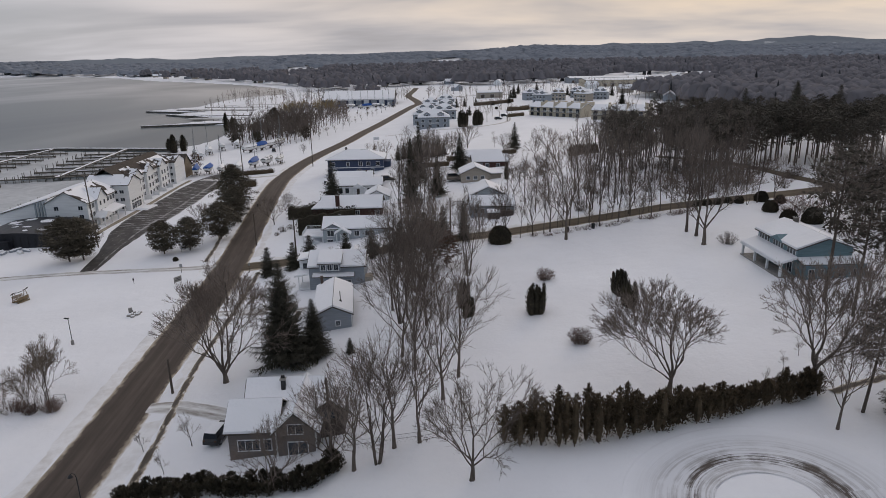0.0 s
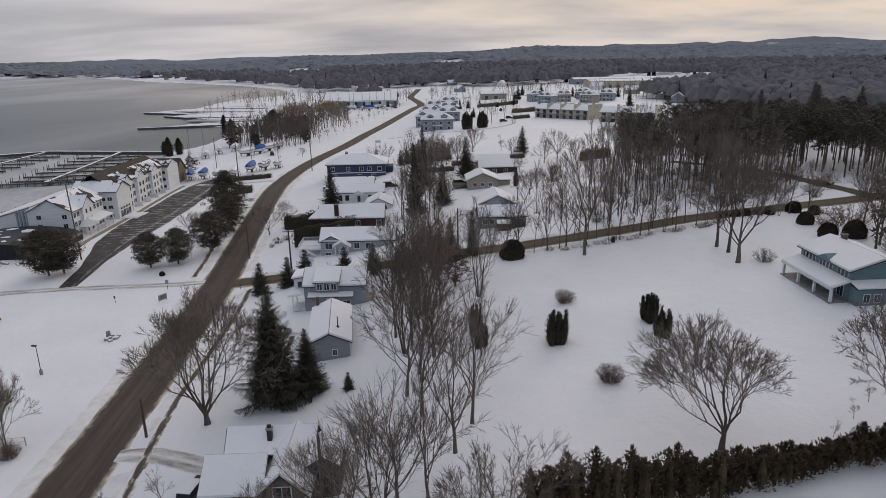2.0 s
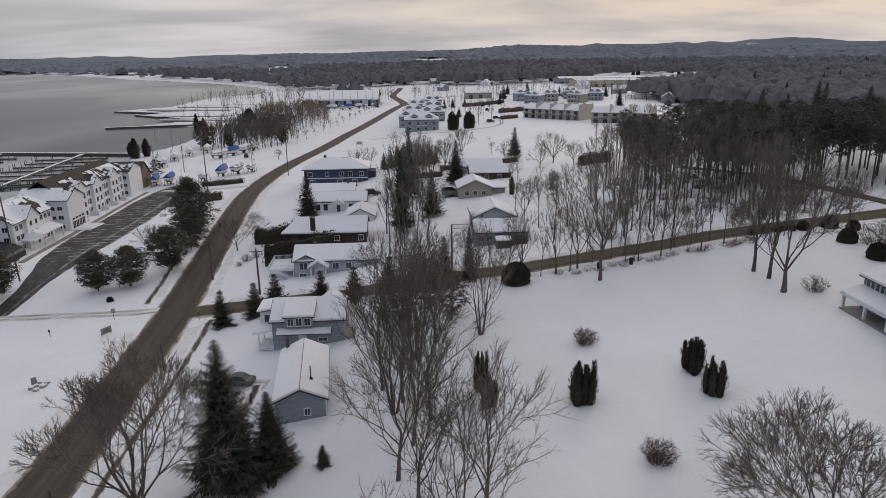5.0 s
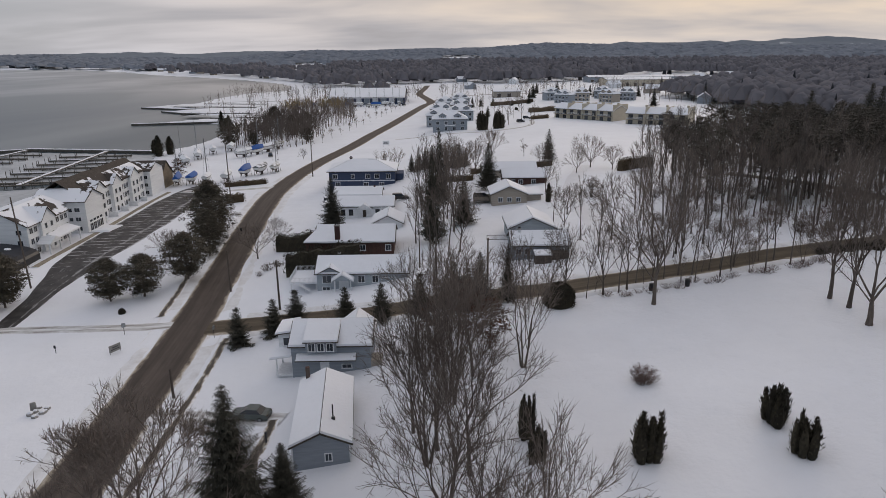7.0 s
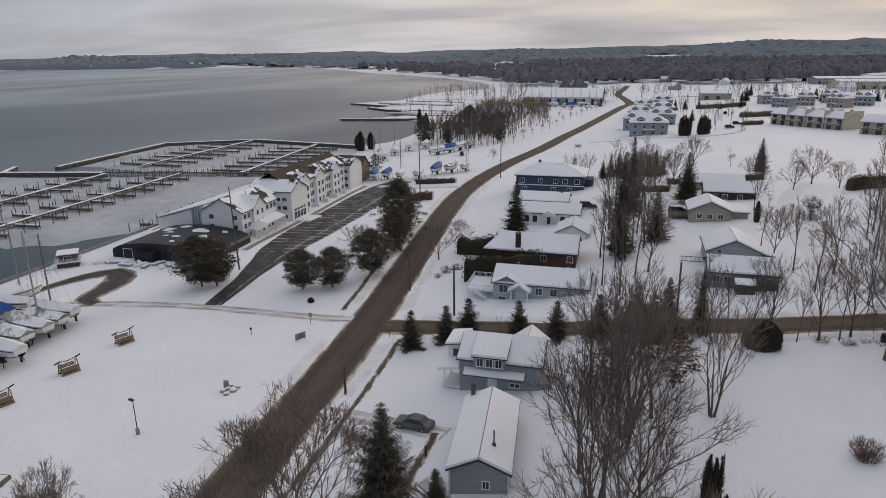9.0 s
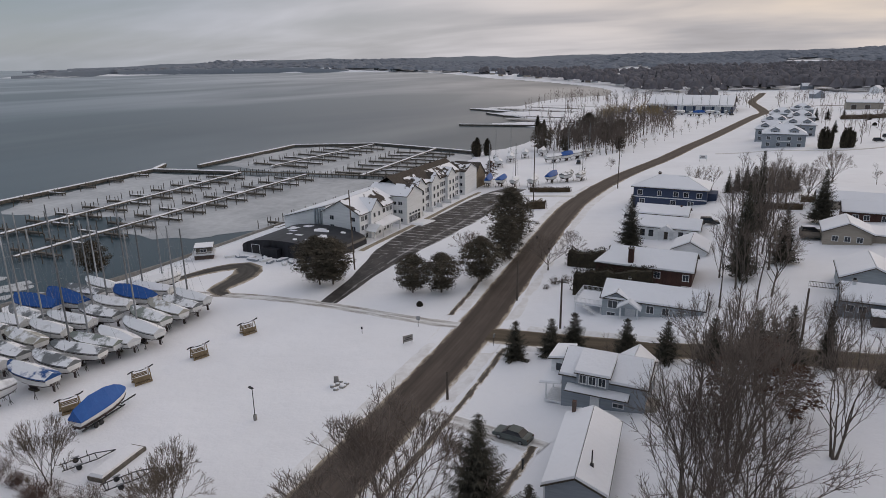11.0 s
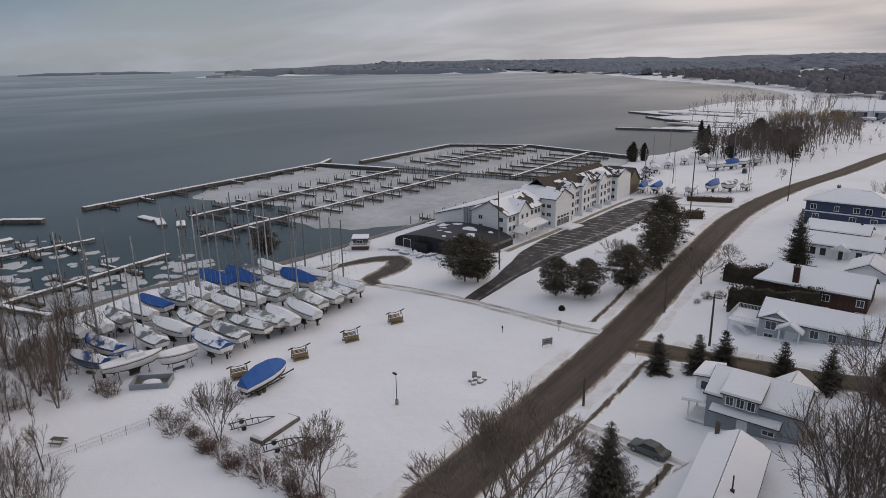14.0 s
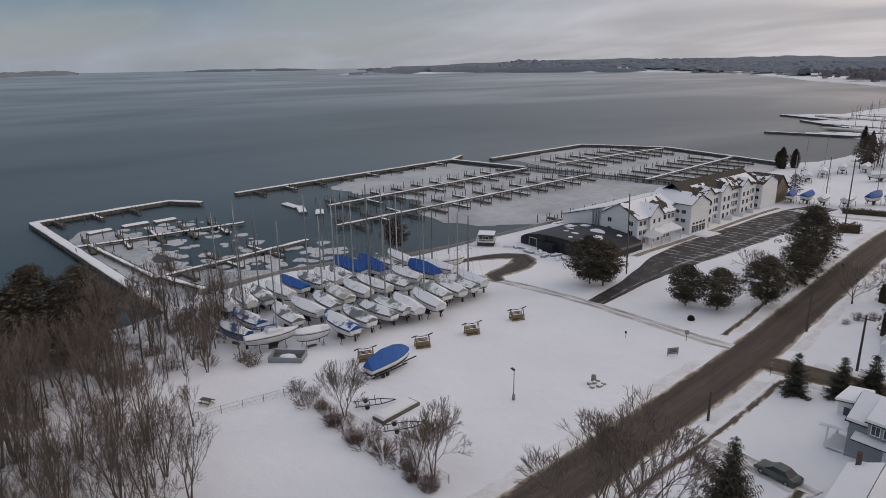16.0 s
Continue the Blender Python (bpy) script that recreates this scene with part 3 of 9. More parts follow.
# ---- trees ----
def bare_geo(seed, height, width, bole=0.24, leader=0.34, limbs=6, splits=5, open_=0.75, r0=0.3, stems=1, side=2, wander=0.15, droop=0.0, fine=0.012):
    """Leafless tree whose limbs fork again and again: returns the trunk with its limbs, and the crown of twigs."""
    rnd = random.Random(seed)
    wood = []

    def jitter(k):
        return Vector((rnd.gauss(0, k), rnd.gauss(0, k), rnd.gauss(0, k * 0.6)))

    def swung(d, dev, az):
        o = Matrix.Rotation(az, 3, d) @ d.orthogonal().normalized()
        return (d * math.cos(dev) + o * math.sin(dev)).normalized()

    def grow(p, d, length, r, level):
        n = 2 if level < 3 else 1
        for i in range(n):
            d = (d + jitter(wander) + Vector((0, 0, 0.07 - droop * level))).normalized()
            q = p + d * (length / n)
            wood.append((p, q, r * (1 - 0.14 * i), r * (1 - 0.14 * (i + 1)), level))
            if level > 0:
                for _ in range(side):
                    f, sd = rnd.random(), swung(d, rnd.uniform(0.5, 1.0), rnd.random() * 6.283)
                    a = p.lerp(q, f)
                    tip = a + (sd + Vector((0, 0, 0.15 - droop * 3))).normalized() * length * rnd.uniform(0.3, 0.75)
                    wood.append((a, tip, min(r * 0.35, 0.0011), 0, 99))
                    if level > 1:
                        b = a.lerp(tip, rnd.uniform(0.3, 0.7))
                        wood.append((b, b + swung(sd, rnd.uniform(0.4, 0.8), rnd.random() * 6.283) * length * rnd.uniform(0.2, 0.4), 0, 0, 99))
            p = q
        if level >= splits:
            wood.append((p, p + (d + jitter(0.15)).normalized() * length * 0.7, r, 0, 99))
            return
        k = 2 if rnd.random() < 0.78 else 3
        az = rnd.random() * 6.283
        for c in range(k):
            dev = rnd.uniform(0.28, 0.58) * (0.55 if c == 0 else 1.0)
            grow(p, swung(d, dev, az + c * 6.283 / k), length * rnd.uniform(0.70, 0.90), r * (0.74 if c == 0 else 0.60), level + 1)

    r = r0 / height
    for s in range(stems):
        a = s * 6.283 / stems + rnd.random()
        tilt = 0.22 * (stems > 1)
        d = Vector((math.cos(a) * tilt, math.sin(a) * tilt, 1)).normalized()
        p = Vector((math.cos(a), math.sin(a), 0)) * (0.018 * (stems > 1)) + Vector((0, 0, -0.02))
        rs = r / stems ** 0.4
        steps = 5
        pts, rad = [p], [rs * 1.25]
        for i in range(steps):
            d = (d + jitter(wander * 0.35)).normalized()
            p = p + d * (leader + 0.02) / steps
            pts.append(p)
            rad.append(rs * (1 - 0.55 * (i + 1) / steps))
            wood.append((pts[-2], p, rad[-2], rad[-1], -1))
        grow(p, d, 0.22, rad[-1] * 0.95, 0)
        for c in range(limbs):
            u = (c + rnd.random() * 0.8) / limbs
            t = (bole + (leader - bole) * u) / leader * steps
            k = min(steps - 1, int(t))
            q = pts[k].lerp(pts[k + 1], t - k)
            dev = open_ * rnd.uniform(0.7, 1.15) * (1.0 - 0.35 * u)
            grow(q, swung(d, dev, c * 2.4 + rnd.uniform(-0.4, 0.4)), 0.235 * rnd.uniform(0.8, 1.1) * (1 - 0.45 * u * (leader > 0.5)), rs * rnd.uniform(0.26, 0.42), 0)
    top = max(b.z for _, b, *_ in wood)
    reach = sorted(math.hypot(b.x, b.y) for _, b, *_ in wood)[int(len(wood) * 0.985)]
    kz, kx = height / top, width * 0.5 / reach
    trunk, twigs = Geo(), Geo()
    for a, b, ra, rb, level in wood:
        a, b = Vector((a.x * kx, a.y * kx, a.z * kz)), Vector((b.x * kx, b.y * kx, b.z * kz))
        if level == 99:
            twigs.spike(a, b, max(fine, min(0.03, ra * height)))
        else:
            (trunk if level < 2 else twigs).tube(a, b, max(fine * 1.1, ra * height), max(fine, rb * height), 7 if level < 0 else 5 if level == 0 else 3, False)
    return trunk, twigs


def tree_proto(name, label, geos, mats, category="tree"):
    """A tree out of sight below the ground, from which the others are copied."""
    root = thing(name, 0, 0, 0, 0, label, category)
    part("trunk", geos[0], mats[0], root)
    part("crown", geos[1], mats[1], root)
    return root


def spruce_geo(seed, height, width, bare=0.08, dense=1.0, step=0.30, leaf=1.0):
    """Spruce: whorls of drooping boughs, each with a fringe of hanging sprays."""
    rnd = random.Random(seed)
    trunk, crown = Geo(), Geo()
    trunk.tube((0, 0, -0.3), (0, 0, height * 0.98), height * 0.016, 0.03, 7)
    whorls = int(height * 2.1 * dense)
    for i in range(whorls):
        t = i / whorls
        z = height * (bare + (0.985 - bare) * t)
        reach = width * 0.5 * (1 - t) ** 0.85 * (1.0, 0.70, 1.08, 0.82)[i % 4] + 0.12
        n = int(8 + 4 * (1 - t))
        a0 = rnd.random() * 6.283
        for b in range(n):
            a = a0 + 6.283 * b / n + rnd.uniform(-0.25, 0.25)
            ln = reach * rnd.uniform(0.62, 1.12)
            ca, sa = math.cos(a), math.sin(a)
            fwd, sd = Vector((ca, sa, 0)), Vector((-sa, ca, 0))
            zz = z + rnd.uniform(-0.2, 0.2)
            drop = 0.42 * (1 - t) - 0.35 * t + rnd.uniform(-0.08, 0.08)

            def at(f):
                return fwd * (ln * f) + Vector((0, 0, zz - ln * (drop * f - 0.26 * f * f * f)))

            steps = max(3, int(ln / step))
            crown.poly(at(0) - sd * 0.07, at(1.0), at(0) + sd * 0.07)
            for j in range(1, steps + 1):
                f = j / steps
                q = at(f)
                sl = (0.16 + 0.34 * ln * (1.0 - 0.78 * f)) * rnd.uniform(0.7, 1.2)
                for e in (-1, 1):
                    tip = q + sd * e * sl + fwd * sl * rnd.uniform(0.4, 0.9) - Vector((0, 0, sl * rnd.uniform(0.2, 0.75)))
                    w = (0.055 + 0.085 * sl) * leaf
                    crown.poly(q - fwd * w, q + fwd * w, tip)
                    m = q.lerp(tip, 0.55)
                    crown.poly(m - sd * w, m + sd * w, m + fwd * sl * 0.45 - Vector((0, 0, sl * rnd.uniform(0.3, 0.7))))
    return trunk, crown


def lump(geo, rnd, c, r, flat=0.6):
    """The dense heart of a tuft: a small uneven solid."""
    o = len(geo.v)
    for d in ((1, 0, 0), (0, 1, 0), (-1, 0, 0), (0, -1, 0), (0, 0, 1), (0, 0, -1)):
        k = r * rnd.uniform(0.7, 1.25)
        geo.v.append(tuple(c + Vector((d[0] * k + rnd.uniform(-0.2, 0.2) * r, d[1] * k + rnd.uniform(-0.2, 0.2) * r, d[2] * k * flat))))
    for i in range(4):
        j = (i + 1) % 4
        geo.f.append((o + i, o + j, o + 4))
        geo.f.append((o + j, o + i, o + 5))


def clump(geo, rnd, c, r, n, flat=0.7, size=0.35):
    """A tuft of needles: a dense heart with small blades round it."""
    lump(geo, rnd, c, r * 0.46, flat)
    for _ in range(n):
        d = Vector((rnd.gauss(0, 1), rnd.gauss(0, 1), rnd.gauss(0, 1))).normalized()
        p = c + Vector((d.x, d.y, d.z * flat)) * (r * rnd.uniform(0.55, 1.0))
        u = (d + Vector((rnd.gauss(0, 0.5), rnd.gauss(0, 0.5), rnd.gauss(0, 0.5)))).normalized() * size * rnd.uniform(0.5, 1.2)
        w = u.orthogonal().normalized() * size * rnd.uniform(0.14, 0.26)
        geo.poly(p - w, p + w, p + u)


def pine_geo(seed, height, width, base=0.25, tufts=90, per=26, top=0.35, size=0.42, flat=0.5):
    """Rounded pine: limbs ending in needle tufts."""
    rnd = random.Random(seed)
    trunk, crown = Geo(), Geo()
    bend = Vector((rnd.uniform(-0.4, 0.4), rnd.uniform(-0.4, 0.4), 0))
    pts = [Vector((0, 0, -0.3)), bend * 0.5 + Vector((0, 0, height * 0.45)), bend + Vector((0, 0, height * 0.93))]
    r0 = min(0.22, height * 0.02)
    trunk.tube(pts[0], pts[1], r0, r0 * 0.65, 7, False)
    trunk.tube(pts[1], pts[2], r0 * 0.65, 0.05, 6, False)
    for i in range(tufts):
        t = base + (1 - base) * ((i + rnd.random()) / tufts)
        s = (t - base) / (1 - base)
        prof = math.sin(min(1, s / (1 - top) if s < 1 - top else 1) * math.pi / 2) if s < 1 - top else math.cos((s - (1 - top)) / top * math.pi / 2) ** 0.8
        reach = width * 0.5 * (0.45 + 0.55 * prof if s < 1 - top else max(0.12, prof)) * rnd.choice((0.45, 0.8, 1.0, 1.15)) * rnd.uniform(0.85, 1.1)
        a = i * 2.4 + rnd.uniform(-0.5, 0.5)
        o = pts[0].lerp(pts[1], t / 0.48) if t < 0.48 else pts[1].lerp(pts[2], (t - 0.48) / 0.52)
        e = o + Vector((math.cos(a) * reach, math.sin(a) * reach, rnd.uniform(0.0, 0.18) * reach))
        trunk.tube(o - Vector((0, 0, 0.3)), e, 0.05 + 0.02 * (1 - s), 0.02, 3, False)
        clump(crown, rnd, e, (0.5 + width * 0.065) * rnd.uniform(0.7, 1.25), per, flat, size)
        side = Vector((-math.sin(a), math.cos(a), 0)) * rnd.choice((-1, 1)) * reach * 0.22
        clump(crown, rnd, o.lerp(e, 0.68) + side, (0.4 + width * 0.05) * rnd.uniform(0.7, 1.2), per // 2, flat, size)
    return trunk, crown


def column_geo(seed, height, width, spires=3, n=900):
    """Columnar cedar: a cluster of ragged upright spires of close scales."""
    rnd = random.Random(seed)
    trunk, crown = Geo(), Geo()
    trunk.tube((0, 0, -0.3), (0, 0, height * 0.5), 0.12, 0.06, 6)
    count = spires if spires == 1 else spires + 5
    for s in range(count):
        a = s * 2.4 + rnd.uniform(-0.4, 0.4)
        far = 0 if spires == 1 else (0.12 + 0.88 * s / (count - 1)) ** 0.6
        off = Vector((math.cos(a), math.sin(a), 0)) * width * 0.34 * far
        h = height * (1.0 if spires == 1 else rnd.uniform(0.80, 1.03) - 0.24 * far ** 2 * rnd.random())
        w = width * (0.19 if spires > 1 else 0.42) * rnd.uniform(0.85, 1.2)
        lean = Vector((off.x, off.y, 0)) * 0.22

        def rad(t):
            return w * (0.72 + 0.5 * t if t < 0.5 else 0.97 * (1 - (t - 0.5) * 2) ** 0.75 + 0.03)

        rings = [[off + lean * t + Vector((math.cos(q * 1.0472) * rad(t) * 0.8, math.sin(q * 1.0472) * rad(t) * 0.8, 0.05 + t * h * 0.96)) for q in range(6)] for t in (0, 0.2, 0.45, 0.7, 0.88, 0.99)]
        crown.loft(rings)
        for _ in range(n // count):
            t = rnd.random() ** 0.9
            g = rnd.random() * 6.283
            r = rad(t) * rnd.uniform(0.75, 1.15)
            p = off + lean * t + Vector((math.cos(g) * r, math.sin(g) * r, 0.05 + t * h))
            out = Vector((math.cos(g), math.sin(g), rnd.uniform(1.0, 3.0))).normalized() * rnd.uniform(0.2, 0.55)
            sd = Vector((-math.sin(g), math.cos(g), 0)) * rnd.uniform(0.06, 0.15)
            crown.poly(p - sd, p + sd, p + out)
    return trunk, crown


def round_geo(seed, height, width, n=1500):
    """Dense rounded evergreen: one uneven dome of close sprays."""
    rnd = random.Random(seed)
    trunk, crown = Geo(), Geo()
    trunk.tube((0, 0, -0.3), (0, 0, height * 0.4), 0.12, 0.06, 6)

    def at(u, a, k):
        r = width * 0.5 * k * math.sqrt(max(0.0, 1 - (u * 1.25 - 0.25) ** 2 if u > 0.2 else 1.0))
        r *= 1 + 0.16 * noise.noise(Vector((math.cos(a) * 1.6, math.sin(a) * 1.6, u * 3 + seed)))
        return Vector((math.cos(a) * r, math.sin(a) * r, u * height * (0.94 + 0.06 * k)))

    crown.loft([[at(u, q * 0.5236, 0.92) for q in range(12)] for u in (0, 0.15, 0.4, 0.65, 0.85, 0.97)])
    for _ in range(n):
        u, a = rnd.random() ** 0.8, rnd.random() * 6.283
        p = at(u, a, rnd.uniform(0.88, 1.0))
        d = Vector((math.cos(a), math.sin(a), u * 2 + rnd.uniform(-0.4, 0.6))).normalized() * rnd.uniform(0.12, 0.34)
        w = d.orthogonal().normalized() * rnd.uniform(0.06, 0.13)
        crown.poly(p - w, p + w, p + d)
    return trunk, crown


def shrub_geo(seed, height, width, stems=40):
    """Leafless shrub: arching stems that break up into a haze of fine twigs."""
    rnd = random.Random(seed)
    trunk, crown = Geo(), Geo()
    for i in range(stems):
        a, e = rnd.random() * 6.283, rnd.random() ** 0.5
        tip = Vector((math.cos(a) * width * 0.5 * e, math.sin(a) * width * 0.5 * e, height * (1.0 - 0.5 * e * e) * rnd.uniform(0.75, 1.08)))
        root = Vector((math.cos(a) * 0.22 * width * e, math.sin(a) * 0.22 * width * e, -0.1))
        mid = root.lerp(tip, 0.55) + Vector((rnd.uniform(-0.16, 0.16), rnd.uniform(-0.16, 0.16), rnd.uniform(0.0, 0.12))) * height
        trunk.spike(root, mid, 0.028)
        crown.spike(mid, tip, 0.02)
        for _ in range(9):
            p = root.lerp(mid, rnd.uniform(0.3, 1)) if rnd.random() < 0.45 else mid.lerp(tip, rnd.random())
            d = Vector((rnd.gauss(0, 1), rnd.gauss(0, 1), rnd.uniform(-0.3, 1.0))).normalized() * height * rnd.uniform(0.10, 0.28)
            crown.spike(p, p + d, 0.016)
    return trunk, crown


PROTOS = {}


def plant(key, x, y, scale=1.0, rz=None, label="", wide=1.0, z=None, group="", tilt=0.0):
    """The first of a kind stands where it is first planted; the others are copies."""
    rnd = random.Random(int(x * 31 + y * 17 + 1000) & 0xffff)
    rz = rnd.uniform(0, 360) if rz is None else rz
    if z is None:
        z = gz(x, y)
    make, default, grp = PROTOS[key]
    m = pose(x, y, z - 0.05, tilt, 0, rz)
    if not callable(make):
        ob = copy_thing(make, m)
    else:
        ob = make()
        PROTOS[key] = (ob, default, grp)
        ob.matrix_basis = m
    ob.scale = (scale * wide, scale * wide, scale)
    return tagged(ob, label or default, ob["category"], group or grp)


def proto(key, name, label, fn, mats, group, category="tree"):
    PROTOS[key] = ((lambda: tree_proto(name, label, fn(), mats, category)), label, group)


for i, (s, w, low, n) in enumerate(((11, 16.5, 0.08, 6), (12, 17.0, 0.17, 4), (13, 15.0, 0.13, 5))):
    proto("maple%d" % i, "maple_tree", "leafless spreading maple with forked limbs in snow", lambda s=s, w=w, low=low, n=n: bare_geo(s, 14.0, w, low, low + 0.07, n, 5, 0.85, 0.32, side=4, fine=0.017), (BARK, TWIG), "leafless shade trees")
for i, (s, w, low, n) in enumerate(((14, 17.0, 0.08, 6), (15, 17.0, 0.16, 5))):
    proto("fullmaple%d" % i, "maple_tree", "large leafless maple with a full rounded crown of twigs", lambda s=s, w=w, low=low, n=n: bare_geo(s, 14.0, w, low, low + 0.07, n, 7, 0.8, 0.34, side=3, fine=0.015), (BARK, TWIG), "leafless shade trees")
for i, (s, w) in enumerate(((21, 13.5), (22, 12.0), (23, 14.0), (24, 12.5))):
    proto("tall%d" % i, "bare_tree", "tall leafless tree with upswept branches and dark bark", lambda s=s, w=w: bare_geo(s, 17, w, 0.20, 0.44, 6, 4, 0.78, 0.23, side=3, fine=0.018), (BARK, TWIG), "leafless trees")
for i, s in enumerate((31, 32)):
    proto("forked%d" % i, "bare_tree", "leafless tree with several upright stems", lambda s=s: bare_geo(s, 15, 12.5, 0.14, 0.40, 3, 3, 0.7, 0.25, stems=4, side=3, fine=0.018), (BARK, TWIG), "leafless trees")
for i, s in enumerate((41, 42)):
    proto("wood%d" % i, "woodland_tree", "slender leafless woodland tree with a high crown", lambda s=s: bare_geo(s, 18, 7.6, 0.40, 0.72, 7, 2, 0.75, 0.16, side=3, fine=0.018), (BARK_GREY, TWIG), "leafless woodland trees")
for i, s in enumerate((51, 52)):
    proto("young%d" % i, "young_tree", "small leafless tree with thin pale twigs", lambda s=s: bare_geo(s, 7, 4.0, 0.2, 0.6, 7, 3, 0.7, 0.08, side=3, fine=0.009), (BARK_GREY, TWIG_PALE), "young leafless trees")
for i, s in enumerate((61, 62)):
    proto("birch%d" % i, "birch_tree", "leafless birch with fine upright twigs", lambda s=s: bare_geo(s, 10, 7.0, 0.14, 0.5, 5, 3, 0.75, 0.12, stems=2, side=3, fine=0.012), (BARK_GREY, TWIG_PALE), "leafless birches")
proto("finebirch", "birch_tree", "leafless birch with a rounded haze of fine twigs", lambda: bare_geo(63, 10, 8.0, 0.12, 0.42, 6, 5, 0.8, 0.12, stems=2, side=3, fine=0.012), (BARK_GREY, TWIG_PALE), "leafless birches")
proto("willow", "willow_tree", "yellowish leafless willow with a broad crown", lambda: bare_geo(71, 14, 14, 0.18, 0.3, 7, 3, 0.95, 0.3, droop=0.02, side=6, fine=0.022), (BARK_GREY, WILLOW), "willows")
for i, (s, w) in enumerate(((81, 8.2), (82, 8.8))):
    proto("spruce%d" % i, "spruce_tree", "dark green spruce with drooping branches in snow", lambda s=s, w=w: spruce_geo(s, 15, w, 0.13, 1.0), (BARK, SPRUCE), "spruce trees")
proto("nearspruce", "spruce_tree", "tall dark green spruce with tiered drooping boughs", lambda: spruce_geo(84, 15, 8.4, 0.13, 1.15, 0.15, 0.62), (BARK, SPRUCE), "spruce trees")
proto("fir", "young_spruce", "small dense dark green spruce beside the street", lambda: spruce_geo(83, 6, 4.5, 0.03, 1.3, 0.15, 0.8), (BARK, SPRUCE), "small spruces")
for i, s in enumerate((91, 92)):
    proto("pine%d" % i, "pine_tree", "rounded olive-green pine on snowy lawn", lambda s=s: pine_geo(s, 9.0, 7.2, 0.16, 130, 84, 0.5, 0.25, 0.55), (BARK, PINE), "rounded pines")
proto("bigpine", "pine_tree", "large dark green pine beside the road", lambda: pine_geo(93, 16, 10.6, 0.10, 170, 84, 0.6, 0.30, 0.55), (BARK, PINE), "rounded pines")
for i, s in enumerate((101, 102)):
    proto("forest%d" % i, "forest_pine", "tall plantation pine with a bare trunk and dark crown", lambda s=s: pine_geo(s, 16.5, 6.6, 0.46, 36, 20, 0.45, 0.54), (BARK, FOREST), "plantation pines")
for i, s in enumerate((111, 112)):
    proto("cedar%d" % i, "columnar_cedar", "dark columnar cedar shrub with pointed spires on snow", lambda s=s: column_geo(s, 4.6, 3.3, 4, 1400), (BARK, CEDAR), "columnar cedars")
proto("thuja", "cedar_tree", "slim dark cedar with one spire", lambda: column_geo(113, 6, 2.2, 1, 900), (BARK, CEDAR), "columnar cedars")
proto("shrub", "shrub", "round leafless shrub standing in snow", lambda: shrub_geo(121, 2.2, 3.6, 70), (BARK_GREY, TWIG), "leafless shrubs", "shrub")
proto("roundshrub", "shrub", "dense reddish-brown rounded shrub in the snowy field", lambda: shrub_geo(123, 2.4, 3.8, 140), (BARK, BRUSH), "leafless shrubs", "shrub")
proto("bramble", "shrub", "tangled brown brush along the fence line", lambda: shrub_geo(122, 1.9, 5.0, 60), (BARK, BRUSH), "tangled brush", "shrub")
proto("yew", "clipped_shrub", "dense dark evergreen shrub", lambda: round_geo(114, 3.0, 4.0), (BARK, CEDAR), "evergreen shrubs", "shrub")
proto("oak", "oak_tree", "small oak holding brown dead leaves", lambda: pine_geo(94, 9, 5.0, 0.15, 60, 20, 0.6, 0.3), (BARK, OAKLEAF), "oaks")

# the big trees round the houses and the open field
plant("fullmaple0", -27.7, 92.8, 1.24, 20, wide=1.1)
plant("maple2", 4.4, 62.7, 0.88, 140)
plant("tall0", 2.2, 78.5, 0.98, 0)
plant("tall1", -0.6, 70.4, 0.85, 60)
plant("tall2", 4.3, 83.5, 0.95, 90)
plant("forked1", -5.0, 68.3, 0.95, 10, wide=1.1)
plant("tall3", -3.3, 70.4, 0.85, 200, wide=1.15)
plant("tall1", -7.4, 67.9, 0.8, 250, wide=1.25)
plant("maple2", -9.7, 69.0, 0.8, 30)
plant("tall2", -1.2, 87.2, 0.95, 310)
plant("tall0", -3.0, 91.9, 0.95, 120)
plant("maple0", -15.6, 67.0, 0.6, 70)
plant("fullmaple1", 27.2, 73.7, 0.93, 40, wide=1.2)
plant("fullmaple1", 42.3, 71.9, 1.2, 210, wide=1.05)
plant("tall3", 40.1, 64.0, 0.68, 20)
plant("forest0", 44.0, 66.2, 0.78, 100, "leaning pine with a sparse dark crown", tilt=5)
plant("forest0", 55.8, 92.8, 1.4, 10, "tall dark pine beside the teal house", 0.85)
plant("forest1", 56.4, 87.4, 1.25, 200, "tall dark pine beside the teal house", 0.85)
plant("tall1", 51.8, 131.7, 1.3, 0)
plant("tall3", 52.3, 128.2, 1.3, 90)
plant("maple1", 51.5, 122.8, 1.35, 180)
plant("tall0", 29.1, 136.1, 1.35, 100, tilt=-5)
for x, y, s in ((-1.5, 97, 0.95), (0.5, 101, 1.0), (-2.5, 106, 1.0), (-5.0, 110, 0.9), (-0.5, 114, 1.0), (2.0, 120, 0.95), (-1.5, 124, 1.0), (-5.0, 130, 0.9), (1.0, 133, 0.9)):
    plant("tall%d" % (int(x * 7 + y) % 4), x, y, s)
plant("forked1", 8.2, 121, 1.0, 15)
for x, y, s, a in ((-3.5, 104, 1.15, 0), (-1.0, 116, 1.2, 60)):
    plant("forked%d" % (int(y) % 2), x, y, s, a)
